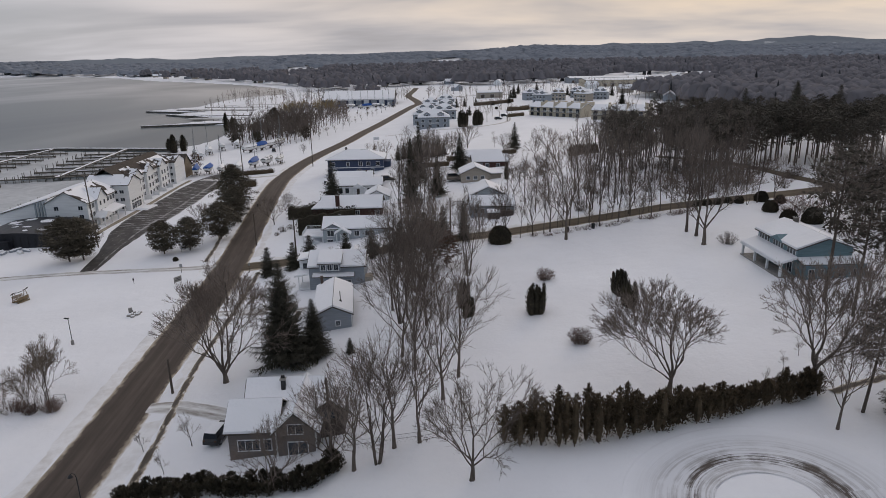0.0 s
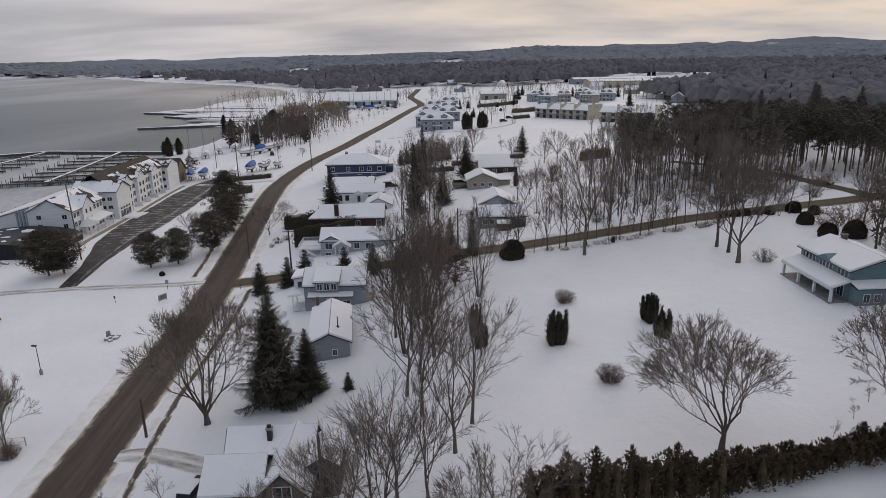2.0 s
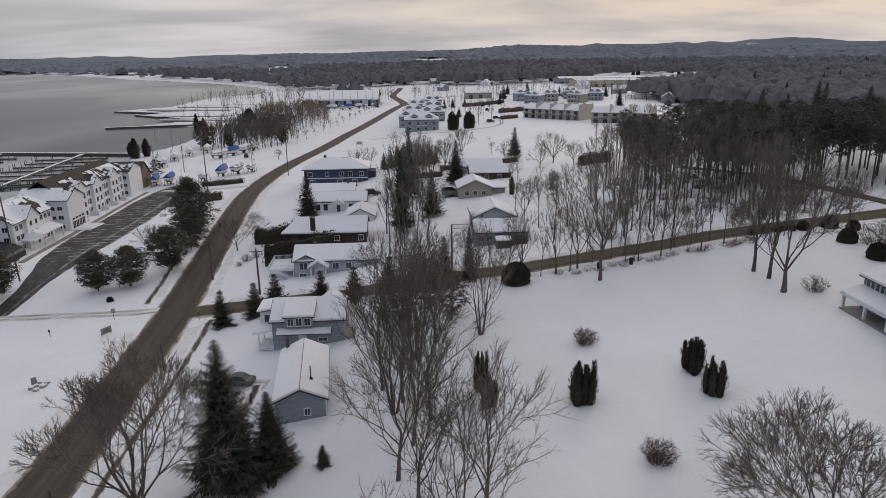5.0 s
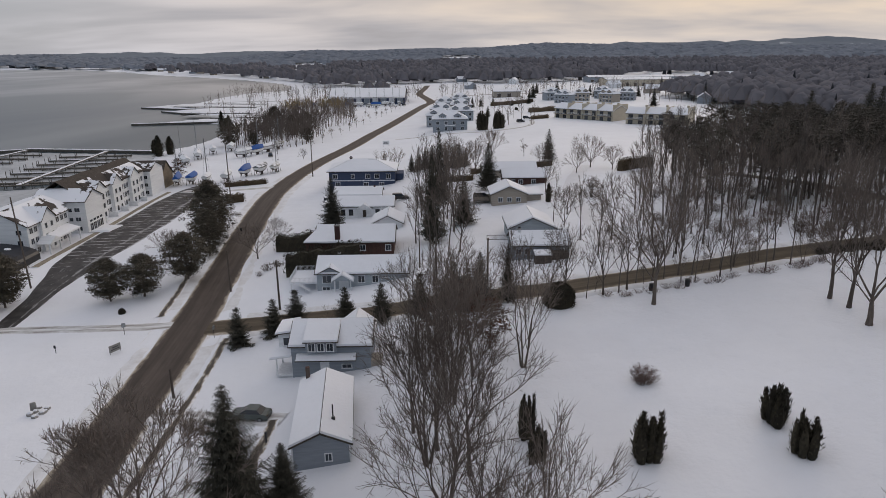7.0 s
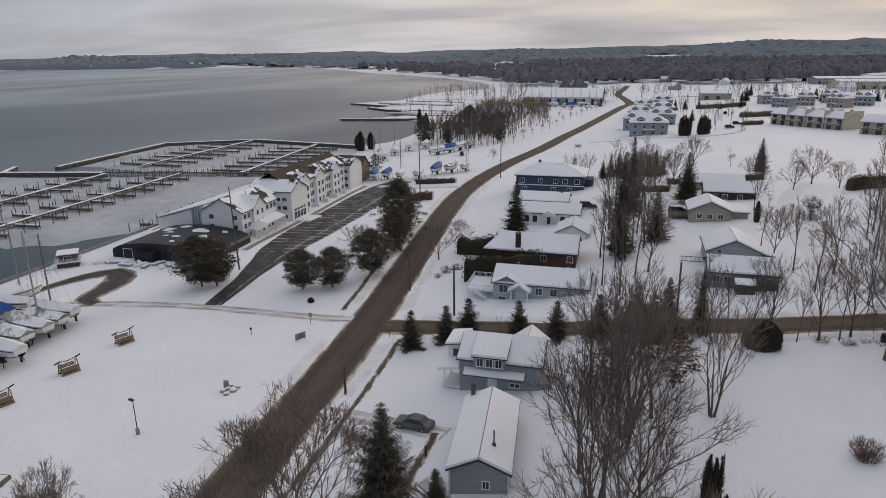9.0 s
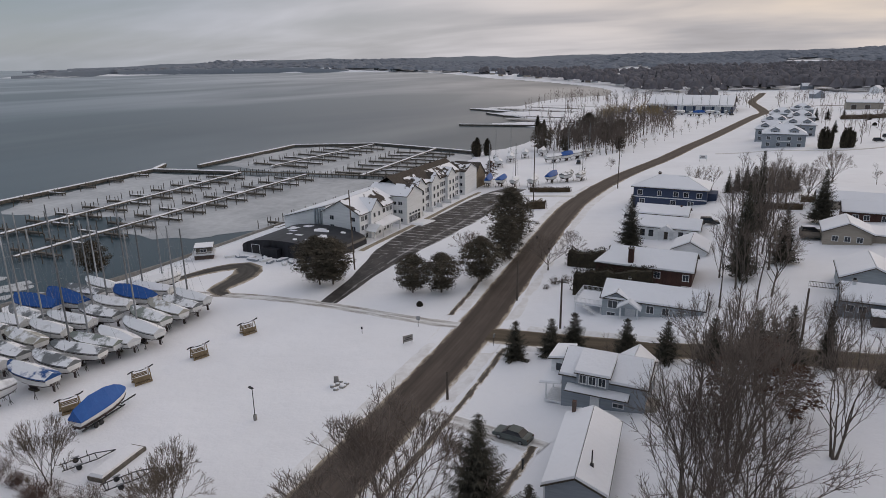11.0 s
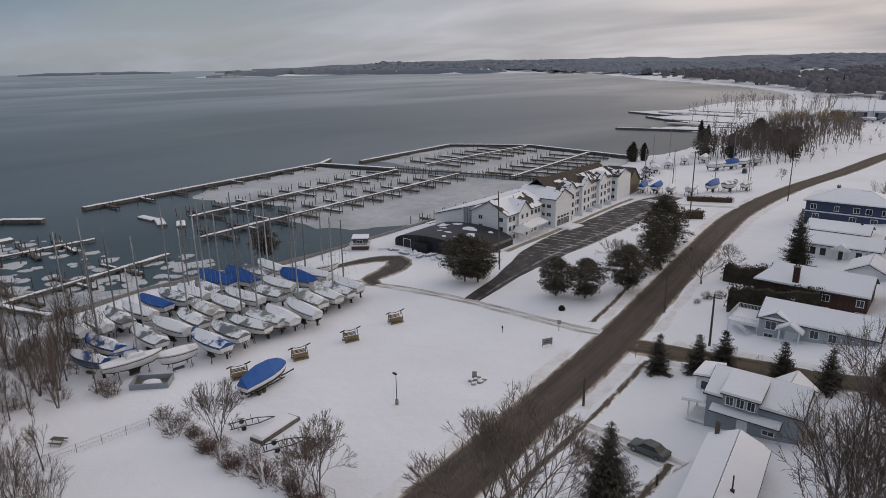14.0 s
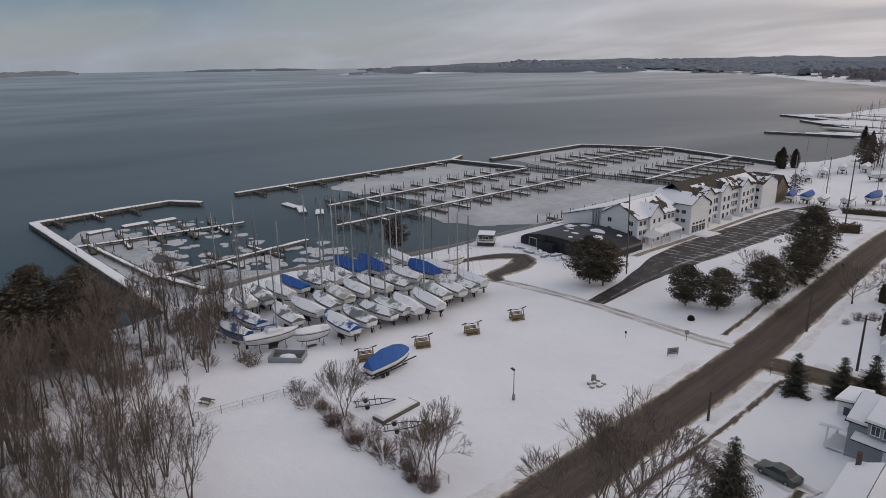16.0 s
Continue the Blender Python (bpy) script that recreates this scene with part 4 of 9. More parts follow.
for x, y, s in ((-2, 158, 0.9), (-5, 164, 0.9), (0.5, 168, 0.95), (-3, 173, 1.0), (-6, 180, 0.95), (0, 183, 1.0), (-3, 190, 1.05), (1, 196, 1.0), (-5, 200, 1.0), (-1, 208, 1.0), (-4, 216, 1.0), (1, 222, 0.95), (-4, 232, 0.95), (0, 240, 0.9), (4, 246, 0.9)):
    plant("wood%d" % (int(x * 3 + y) % 2), x, y, s)
    if int(y) % 3 == 0:
        plant("tall%d" % (int(y) % 4), x + 2.2, y + 2.0, s * 0.9)
plant("spruce1", -2.5, 179, 1.25, wide=0.62)
plant("spruce0", -0.5, 212, 1.3, wide=0.6)
plant("spruce1", 4.5, 190, 0.75)
for x, y, s in ((0.6, 142.6, 1.3), (-4.6, 142.4, 1.15), (2.6, 140.8, 1.15)):
    plant("fir", x, y, s)
plant("spruce0", 4.5, 142.4, 0.58, wide=1.15)
for x, y, s in ((1.8, 131, 1.0), (-2.4, 127.5, 0.9), (4.6, 127.0, 0.85)):
    plant("oak", x, y, s, label="small oak holding brown leaves among bare trees")
plant("spruce1", 8.7, 142.4, 0.64, wide=0.62)
plant("yew", 16.2, 139.6, 1.15, 0)
# the edge of the field along the side street
for i in range(26):
    x = 8 + i * 1.75
    rn = random.Random(900 + i)
    plant(("wood0", "tall3", "wood1", "young1", "tall1")[i % 5], x + rn.uniform(-0.8, 0.8), 142.0 + 0.04 * (x - 8) * (x > 28) * 2 + rn.uniform(-1.0, 1.0) + max(0, x - 30) * 0.18, rn.uniform(0.45, 0.8))
# field shrubs and cedars
plant("roundshrub", 21.0, 114.8, 0.95, 0)
plant("roundshrub", 21.0, 89.4, 1.0, 80)
plant("cedar0", 17.0, 101.0, 1.02, 0)
plant("cedar1", 30.6, 104.6, 0.92, 40)
plant("cedar0", 30.7, 99.4, 0.84, 60)
plant("cedar1", 6.8, 102.2, 0.85, 10, wide=0.75)
plant("cedar0", 6.5, 106.1, 1.05, 10, wide=0.6)
# spruces by the houses
plant("nearspruce", -19.8, 95.8, 1.08, 0, "tall dark green spruce with drooping snowless branches")
plant("nearspruce", -15.9, 97.4, 0.62, 60, wide=1.1)
plant("fir", -10.7, 97.0, 0.42)
for x, y, s in ((-32.1, 140.0, 1.06), (-27.3, 142.8, 1.02), (-23.9, 143.4, 1.18), (-16.2, 143.2, 1.1), (-10.6, 143.0, 1.05)):
    plant("fir", x, y, s)
plant("young0", -18.7, 143.2, 0.6, label="thin young leafless tree by the street")
plant("spruce0", -26.7, 203.9, 0.88)
# west of the road
plant("pine0", -84.6, 162.4, 1.25, 0)
plant("pine1", -81.8, 163.4, 1.2, 50)
plant("pine1", -62.6, 164.0, 0.95, 0)
plant("pine0", -57.1, 166.0, 0.98, 100)
plant("maple0", -61.0, 189.1, 0.55, 0)
plant("pine0", -51.9, 174.8, 1.15, 40)
plant("bigpine", -52.6, 190.5, 0.72, 0)
plant("bigpine", -55.5, 202.0, 1.0, 90)
plant("bigpine", -58.0, 212.0, 0.8, 200)
plant("maple1", -40.4, 185.0, 0.62, 0)
plant("maple2", -38.0, 196.0, 0.5, 40)
plant("pine0", -137, 148, 0.95, 0, label="small dark pine on the shore bank")
plant("oak", -95.0, 289.0, 1.0, 0)
for x, y, s in ((-127, 352, 1.5), (-124, 358, 1.35), (-133, 362, 1.0)):
    plant("thuja", x, y, s, wide=1.5)


# ---- woods ----
def scatter(keys, n, box, seed, smin, smax, keep=None, gap=2.5, label="", wide=1.0):
    rnd = random.Random(seed)
    put = []
    tries = 0
    while len(put) < n and tries < n * 60:
        tries += 1
        x, y = rnd.uniform(box[0], box[1]), rnd.uniform(box[2], box[3])
        if keep and not keep(x, y):
            continue
        if any((x - a) ** 2 + (y - b) ** 2 < gap * gap for a, b in put):
            continue
        put.append((x, y))
        plant(keys[rnd.randrange(len(keys))], x, y, rnd.uniform(smin, smax), rnd.uniform(0, 360), label, wide)


def street_y(x):
    return float(np.interp(x, [p[0] for p in CROSS], [p[1] for p in CROSS]))


def grove(name, label, n, box, seed, gap, keep=None, smin=0.6, smax=0.95):
    """Far trees that nobody could count, joined into one mesh."""
    rnd = random.Random(seed)
    kinds = []
    for s in (43, 44, 45):
        a, b = bare_geo(s, 16, 8.5, 0.25, 0.6, 5, 1, 0.7, 0.2, side=4, fine=0.04)
        k = len(a.v)
        kinds.append((np.array(a.v + b.v), a.f + [tuple(i + k for i in f) for f in b.f]))
    g = Geo()
    put = []
    tries = 0
    while len(put) < n and tries < n * 50:
        tries += 1
        x, y = rnd.uniform(box[0], box[1]), rnd.uniform(box[2], box[3])
        if (keep and not keep(x, y)) or any((x - p) ** 2 + (y - q) ** 2 < gap * gap for p, q in put):
            continue
        put.append((x, y))
        v, f = kinds[rnd.randrange(3)]
        c, s, k = math.cos(rnd.random() * 6.28), math.sin(rnd.random() * 6.28), rnd.uniform(smin, smax)
        a = rnd.random() * 6.28
        c, s = math.cos(a), math.sin(a)
        q = np.stack([x + k * (v[:, 0] * c - v[:, 1] * s), y + k * (v[:, 0] * s + v[:, 1] * c), gz(x, y) + k * v[:, 2]], 1)
        o = len(g.v)
        g.v += q.tolist()
        g.f += [tuple(i + o for i in face) for face in f]
    solo(name, g, TWIG, label, "woods", "stuff")




def off_lane(x, y):
    return abs(x - float(np.interp(y, (158, 177, 190, 200, 225), (101, 98, 95, 92, 78)))) > 5.5 and y > street_y(x) + 7


# mixed wood north of the side street, then the pine plantation
scatter(("wood0", "wood1", "wood1", "wood0"), 52, (31, 84, 156, 196), 301, 0.75, 1.1, lambda x, y: y > street_y(x) + 7 and x - 30 > (y - 156) * 0.35, 2.6)
scatter(("wood1", "wood0"), 56, (42, 100, 186, 250), 302, 0.8, 1.1, lambda x, y: x > 30 + (y - 156) * 0.38, 2.8)
scatter(("forest0", "forest1"), 80, (52, 135, 182, 268), 303, 0.78, 1.08, lambda x, y: x > 48 + (y - 182) * 0.30 and off_lane(x, y), 3.4)
scatter(("forest0", "forest1"), 55, (84, 175, 200, 290), 304, 0.85, 1.1, lambda x, y: x > 60 + (y - 182) * 0.30 and off_lane(x, y), 3.4)
scatter(("forest1", "forest0"), 60, (100, 190, 168, 215), 305, 0.85, 1.05, lambda x, y: off_lane(x, y) and y > street_y(x) + 12, 3.2)
scatter(("forest1", "forest0"), 24, (72, 94, 180, 205), 325, 0.85, 1.05, off_lane, 3.2)
scatter(("wood0", "wood1"), 10, (58, 96, 166, 196), 326, 0.85, 1.2, off_lane, 3.6)
scatter(("spruce0", "spruce1"), 10, (110, 260, 230, 330), 306, 1.2, 1.6, None, 9)
# brush at the corner of the lane and on the slope
scatter(("shrub", "bramble"), 52, (34, 100, 156, 205), 307, 0.8, 1.7, lambda x, y: y > street_y(x) + 5 and x > 32 + (y - 156) * 0.4, 3)
for x, y, s in ((40, 238, 2.6), (46, 246, 3.2), (51, 240, 2.4)):
    plant("maple2", x, y, s * 0.24, label="round-headed leafless tree beside the snowy lane")
plant("shrub", 36, 203, 1.6)
plant("shrub", 39, 215, 1.4)
# trees of the hill houses
for k, x, y, s in (("maple1", 27.5, 190, 0.55), ("maple2", 6.5, 236, 0.72), ("spruce1", 13.0, 226, 0.88), ("tall1", 27.0, 215, 0.6), ("spruce0", 37.0, 268, 0.72), ("maple0", 20.0, 290, 0.8),
                   ("young0", 31.0, 284, 1.0), ("maple0", 12.0, 262, 0.75), ("maple1", 8.0, 258, 0.7), ("tall2", 29, 236, 0.65), ("wood0", 23.5, 185, 0.6), ("thuja", 25.6, 203, 0.75), ("tall0", 24, 176, 0.6), ("wood1", 26, 170, 0.75), ("wood0", 27, 160, 0.8), ("tall1", 31.5, 168, 0.85)):
    plant(k, x, y, s)
# row of conifers north of the navy house
for i in range(9):
    plant("spruce%d" % (i % 2), -9 + i * 2.3, 268 + (i % 3) * 2.0, 0.42 + 0.05 * (i % 4))
for x, y in ((-20, 272), (-17, 274), (-14, 272), (4, 270)):
    plant("birch%d" % (int(x) % 2), x, y, 0.9)
# evergreens by the teal house
for x, y, s in ((77, 152.5, 0.75), (74.2, 143.0, 0.8), (73.0, 133.6, 0.85), (77.4, 132.8, 1.0), (80, 150, 0.6), (71.6, 151.8, 0.55), (69.0, 151.6, 0.5), (66.5, 151.2, 0.5), (64.0, 150.8, 0.5), (61.5, 150.4, 0.5)):
    plant("yew", x, y, s, label="rounded dark evergreen shrub in the snowy garden")
plant("shrub", 55.5, 122.0, 1.1)
# the spruce at (50, 57) stands out of view, added to shade the snow
for k, x, y, s in (("maple0", 83, 128, 0.8), ("forked0", 86, 123, 0.8), ("forked1", 80, 121, 0.75), ("maple2", 90, 132, 0.9), ("tall0", 95, 140, 0.95), ("forest0", 62, 76, 0.9), ("forest1", 58.5, 82, 0.85), ("spruce1", 47.2, 64.2, 0.62), ("forest0", 60, 83.5, 1.3), ("forest1", 62.5, 89.5, 1.35), ("spruce0", 50.0, 57.0, 1.0), ("young0", 41.5, 76.5, 0.35), ("young1", 38.0, 74.0, 0.3), ("young0", 44.6, 79.0, 0.4), ("young1", 46.0, 74.5, 0.4), ("tall1", 66, 92, 0.9), ("tall3", 71, 97, 0.95)):
    plant(k, x, y, s)
scatter(("tall0", "tall1", "forked0", "maple2"), 26, (76, 130, 92, 150), 309, 0.75, 1.05, lambda x, y: y < street_y(x) - 4, 4.5)
scatter(("shrub", "bramble"), 22, (78, 130, 100, 160), 318, 1.5, 2.6, lambda x, y: y < street_y(x) - 4, 3.5)
scatter(("forest0", "forest1"), 12, (98, 140, 120, 160), 310, 0.8, 1.0, lambda x, y: y < street_y(x) - 5, 5)
# slender trees on both verges of the side street
for i in range(22):
    rn = random.Random(700 + i)
    x = 33 + i * 2.1 + rn.uniform(-0.9, 0.9)
    side = -4.6 - rn.uniform(0, 1.6) if i % 3 else 5.5 + rn.uniform(0, 3)
    plant(("wood0", "birch0", "wood1", "birch1")[i % 4], x, street_y(x) + side, rn.uniform(0.5, 0.8), label="slender leafless tree on the snowy verge of the street")
for k, x, y, s in (("tall2", 78.5, 127.5, 0.9), ("tall0", 87.5, 135.0, 0.95), ("forked0", 91.5, 126.0, 0.85), ("tall1", 84.5, 141.0, 0.9), ("tall3", 93.0, 146.0, 0.95)):
    plant(k, x, y, s)
# the wood by the shore
scatter(("forked0", "tall0", "wood1", "wood0", "tall2", "wood1"), 54, (-128, -84, 44, 86), 311, 0.6, 1.0, lambda x, y: y < 66 + (-84 - x) * 0.50 and x > -127, 1.7)
scatter(("forked0", "birch0", "forked1", "birch1"), 28, (-86, -64, 48, 70), 312, 0.6, 0.95, lambda x, y: y < 69.5, 1.8)
scatter(("bramble", "shrub"), 22, (-128, -70, 50, 88), 313, 0.8, 1.6, lambda x, y: y < 66 + (-84 - x) * 0.50, 2.6)
scatter(("wood0", "birch1", "birch0"), 22, (-130, -108, 82, 100), 314, 0.35, 0.6, lambda x, y: y < 92 + (-108 - x) * 0.3, 1.8)
for x, y, s in ((-124, 64, 1.15), (-118, 60, 1.05), (-121, 70, 1.1), (-112, 54, 1.1), (-115, 66, 0.8)):
    plant("bigpine", x, y, s * 0.92, label="dark pine among leafless shore trees")
scatter(("birch0", "forked0", "wood0", "birch1", "wood1"), 34, (-136, -98, 76, 104), 331, 0.45, 0.8, lambda x, y: y < 92 + (-98 - x) * 0.28 and bool(inside(x, y, SHORE)), 1.6)
scatter(("bramble", "shrub"), 16, (-134, -96, 76, 100), 332, 0.8, 1.4, lambda x, y: y < 92 + (-98 - x) * 0.28 and bool(inside(x, y, SHORE)), 2.4)
plant("young0", -83.3, 74.8, 1.35, 0)
plant("young1", -82.4, 71.6, 1.25, 0)
plant("finebirch", -71.1, 91.4, 0.95, 30)
plant("finebirch", -51.6, 91.4, 1.05, 70)
plant("finebirch", -54.5, 91.2, 0.7, 200)
plant("shrub", -83.0, 90.2, 1.0, label="reddish-brown leafless shrub beside the wire fence")
for i in range(26):
    rn = random.Random(40 + i)
    x, y = -80 + i * 1.2 + rn.uniform(-0.8, 0.8), 90.4 + rn.uniform(-1.6, 0.9)
    if i % 4 == 3:
        plant(("birch0", "young1", "birch1")[i % 3], x, y, rn.uniform(0.3, 0.55), label="leafless sapling in the tangled brush")
    else:
        plant("bramble" if rn.random() < 0.7 else "roundshrub", x, y, rn.uniform(0.6, 1.0), wide=rn.uniform(0.8, 1.2), label="tangled reddish-brown brush along the fence line", group="tangled brush")
for x, y, s in ((-33, 77.2, 0.5), (-27.3, 77.2, 0.75), (-28.7, 72.1, 0.5)):
    plant("young1", x, y, s)
# the shore north of the boatyard
rows = [("thuja", -128, 452, 1.9), ("thuja", -122, 446, 1.6), ("willow", -104, 400, 0.8), ("willow", -96, 560, 1.0), ("willow", -84, 566, 1.05), ("willow", -74, 558, 1.0), ("willow", -108, 548, 0.9), ("spruce1", -110, 405, 0.5), ("spruce0", -100, 412, 0.55), ("bigpine", -82, 432, 0.7), ("bigpine", -74, 440, 0.75), ("bigpine", -79, 420, 0.6)]
for k, x, y, s in rows:
    plant(k, x, y, s)
grove("shore_grove", "grey-brown leafless grove on the far shore", 190, (-104, -64, 374, 470), 315, 2.0, None, 0.75, 1.1)
scatter(("bigpine", "spruce0", "pine0"), 11, (-104, -66, 376, 470), 317, 0.6, 0.95, None, 7)
grove("shore_grove", "grey-brown leafless grove near the far harbour", 190, (-106, -52, 466, 585), 316, 2.4, lambda x, y: x < -50 - (y - 466) * 0.1, 0.6, 0.95)
scatter(("willow",), 9, (-104, -64, 520, 580), 327, 0.8, 1.15, None, 8)
grove("far_grove", "leafless woods behind the boat hall", 110, (-120, 60, 690, 790), 328, 5.5, lambda x, y: abs(x - float(road_x(y))) > 10)
for i in range(16):
    plant("young%d" % (i % 2), -60 + i * 2.6, 368 + i * 17, 0.8 + 0.2 * (i % 3), group="avenue trees along the road")
    if i % 2:
        plant("young%d" % (i % 2), -72 + i * 2.6, 372 + i * 17, 0.9)
for x, y, s in ((-73, 352, 0.45), (-80, 384, 0.5), (-67.5, 395, 0.5), (-57, 330, 0.35)):
    plant("maple2", x, y, s)


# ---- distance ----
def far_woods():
    """Woods too far off to count: uneven clumps of bare crowns and dark conifers."""
    rnd = random.Random(77)
    bare, dark, back = Geo(), Geo(), Geo()

    def crown(g, x, y, z, w, h):
        """A far crown: an uneven dome of a few facets with a ragged foot."""
        k, a0 = len(g.v), rnd.random() * 6.283
        g.v.append((x + rnd.uniform(-0.2, 0.2) * w, y + rnd.uniform(-0.2, 0.2) * w, z + h))
        for r, t in ((0.55, 0.86), (1.0, 0.45)):
            for i in range(5):
                a = a0 + i * 1.2566 + (0.6 if t < 0.6 else 0)
                q = w * r * rnd.uniform(0.75, 1.2)
                g.v.append((x + math.cos(a) * q, y + math.sin(a) * q, z + h * t * rnd.uniform(0.85, 1.1) - (1.0 if t < 0.6 else 0)))
        for i in range(5):
            j = (i + 1) % 5
            g.f.append((k, k + 1 + i, k + 1 + j))
            g.f.append((k + 1 + i, k + 6 + i, k + 6 + j, k + 1 + j))

    def spire(g, x, y, z, w, h):
        for i in range(3):
            a = i * 1.05 + rnd.random()
            dx, dy = math.cos(a) * w, math.sin(a) * w
            k = len(g.v)
            g.v += [(x + dx, y + dy, z), (x, y, z + h), (x - dx, y - dy, z)]
            g.f.append((k, k + 1, k + 2))

    rng = np.random.default_rng(5)
    d = 340 + 3920 * rng.random(60000) ** 1.5
    a = rng.uniform(-1.35, 1.15, 60000)
    X, Y = d * np.sin(a), 50 + d * np.cos(a)
    ok = (np.abs(X) < 4600) & (Y > 60) & inside(X, Y, SHORE) & (to_line(X, Y, SHORE[:-2]) > 25)
    ok &= ~((Y < 1000) & (np.abs(X - road_x(Y)) < 45)) & ~((Y < 780) & (X < 40) & (X > -260)) & ~((Y < 640) & (X < 190) & (X > 20)) & ~((Y < 330) & (X > 20)) & ~((np.abs(X - 250) < 66) & (np.abs(Y - 850) < 90))
    Z = dry_z(X, Y)
    count = 0
    for x, y, z, dist in zip(X[ok].tolist(), Y[ok].tolist(), Z[ok].tolist(), d[ok].tolist()):
        # open fields and house plots
        f = noise.noise(Vector((x * 0.0042, y * 0.0030, 3.0)))
        if f > (0.02 if dist < 900 else 0.22 if dist < 2600 else 0.34):
            continue
        s = rnd.uniform(0.75, 1.25) * (1 + dist / 4500)
        if rnd.random() < 0.022 and dist < 1500:
            spire(dark, x, y, z, 2.8 * s, 14 * s)
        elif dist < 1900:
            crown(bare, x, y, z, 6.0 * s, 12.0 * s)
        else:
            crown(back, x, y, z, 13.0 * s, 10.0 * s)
        count += 1
        if count >= 22000:
            break
    solo("far_woods", bare, FAR_BARE, "leafless woods in the distance, coloured greyer for haze", "woods", "stuff", smooth=True)
    solo("horizon_woods", back, FAR_HAZE_BLUE, "woods towards the horizon, coloured blue-grey for haze", "woods", "stuff", smooth=True)
    solo("far_conifers", dark, FAR_DARK, "dark conifers scattered through the distant woods", "woods", "stuff")


def far_material(name, a, b):
    """Distant foliage with haze mixed into its colours, the tone varied from crown to crown."""
    m, k, bs = material(name, 1.0, 0, 0.0)
    r = k.n("ShaderNodeNewGeometry")
    c = k.mix(r.outputs["Random Per Island"], a, b)
    k.l(c, bs.inputs["Base Color"])
    return m


# haze is put into these colours: paler and bluer than the near trees
FAR_BARE = far_material("hazed_bare_crowns", (0.130, 0.125, 0.136), (0.176, 0.169, 0.183))
FAR_HAZE_BLUE = far_material("horizon_woods", (0.185, 0.202, 0.232), (0.225, 0.243, 0.274))
FAR_DARK = far_material("hazed_conifers", (0.075, 0.080, 0.088), (0.105, 0.110, 0.118))
far_woods()


def far_hills():
    """A plain ring of hills so far off that it does not shift."""
    rnd = random.Random(12)
    # the haze is base colour: blue-grey slopes and dulled snow fields
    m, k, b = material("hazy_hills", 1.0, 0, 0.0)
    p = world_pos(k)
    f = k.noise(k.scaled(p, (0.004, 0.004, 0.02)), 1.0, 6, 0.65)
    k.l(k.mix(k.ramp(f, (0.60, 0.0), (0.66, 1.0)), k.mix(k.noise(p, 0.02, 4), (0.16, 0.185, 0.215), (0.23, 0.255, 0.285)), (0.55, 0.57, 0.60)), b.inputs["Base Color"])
    for name, dist, zlo, base, amp, a0, a1, seed in (("hills_near", 4300, -3, 42, 26, -1.0, 1.25, 1.0), ("hills_far", 4650, -3, 60, 34, -0.95, 1.25, 9.0)):
        g = Geo()
        lower, upper = [], []
        n = 220
        for i in range(n + 1):
            a = a0 + (a1 - a0) * i / n
            x, y = dist * math.sin(a), 50 + dist * math.cos(a)
            h = base + amp * (noise.noise(Vector((a * 5.0, seed, 0))) + 0.5 * noise.noise(Vector((a * 14.0, seed, 5))) + 0.25 * noise.noise(Vector((a * 45.0, seed, 7))))
            h *= float(np.interp(a, (-1.0, -0.85, -0.6, -0.2, 0.3, 0.8), (0.1, 0.45, 0.72, 0.85, 1.35, 1.5)))
            lower.append((x * 0.97, 50 + (y - 50) * 0.97, zlo))
            upper.append((x, y, max(4, h)))
        back = [(x * 1.01, 50 + (y - 50) * 1.01, zlo) for x, y, z in upper]
        g.loft([lower, upper, back], False, False, False)
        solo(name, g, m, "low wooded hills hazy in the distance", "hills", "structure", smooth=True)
    # headlands across the lake, in the same haze-tinted colour
    for name, pts, w, h in (("headland_west", [(-3550, 440), (-3750, 600), (-3900, 760), (-4000, 880)], 160, 26), ("headland_far", [(-4180, 1500), (-4060, 1780), (-3960, 2000), (-3850, 2220)], 60, 15), ("headland_point", [(-2290, 1480), (-2250, 1640), (-2120, 1870), (-1800, 2100), (-1440, 2230)], 90, 24)):
        g = Geo()
        rings = []
        line = smooth_line(pts, 25)
        for i, p in enumerate(line):
            t = i / (len(line) - 1)
            hh = h * min(1, 0.25 + 5 * min(t, 1 - t)) * (0.75 + 0.3 * noise.noise(Vector((i * 0.21, 3, h))) + 0.15 * noise.noise(Vector((i * 0.9, 8, h))))
            out = Vector((p.x, p.y - 50, 0)).normalized()
            rings.append([tuple(p + out * (-w * 0.1) + Vector((0, 0, -3))), tuple(p + Vector((0, 0, hh * 0.8))), tuple(p + out * (w * 0.5) + Vector((0, 0, hh))), tuple(p + out * w + Vector((0, 0, -3)))])
        g.loft(rings, False, False, False)
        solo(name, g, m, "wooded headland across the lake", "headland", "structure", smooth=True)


far_hills()


# ---- buildings ----
def patchy_roof():
    m, k, b = material("roof_with_slid_snow", 0.85)
    p = world_pos(k)
    f = k.math("ADD", k.math("MULTIPLY", k.noise(p, 0.16, 4, 0.6, 0.6), 0.75), k.math("MULTIPLY", k.noise(p, 0.8, 4), 0.25))
    shin = k.mix(k.noise(p, 3.0, 4), (0.040, 0.032, 0.028), (0.085, 0.070, 0.060))
    k.l(k.mix(k.ramp(f, (0.455, 0.0), (0.475, 1.0)), shin, (0.82, 0.83, 0.86)), b.inputs["Base Color"])
    bump(k, b, k.ramp(f, (0.455, 0.0), (0.475, 1.0)), 0.6, 0.12)
    return m


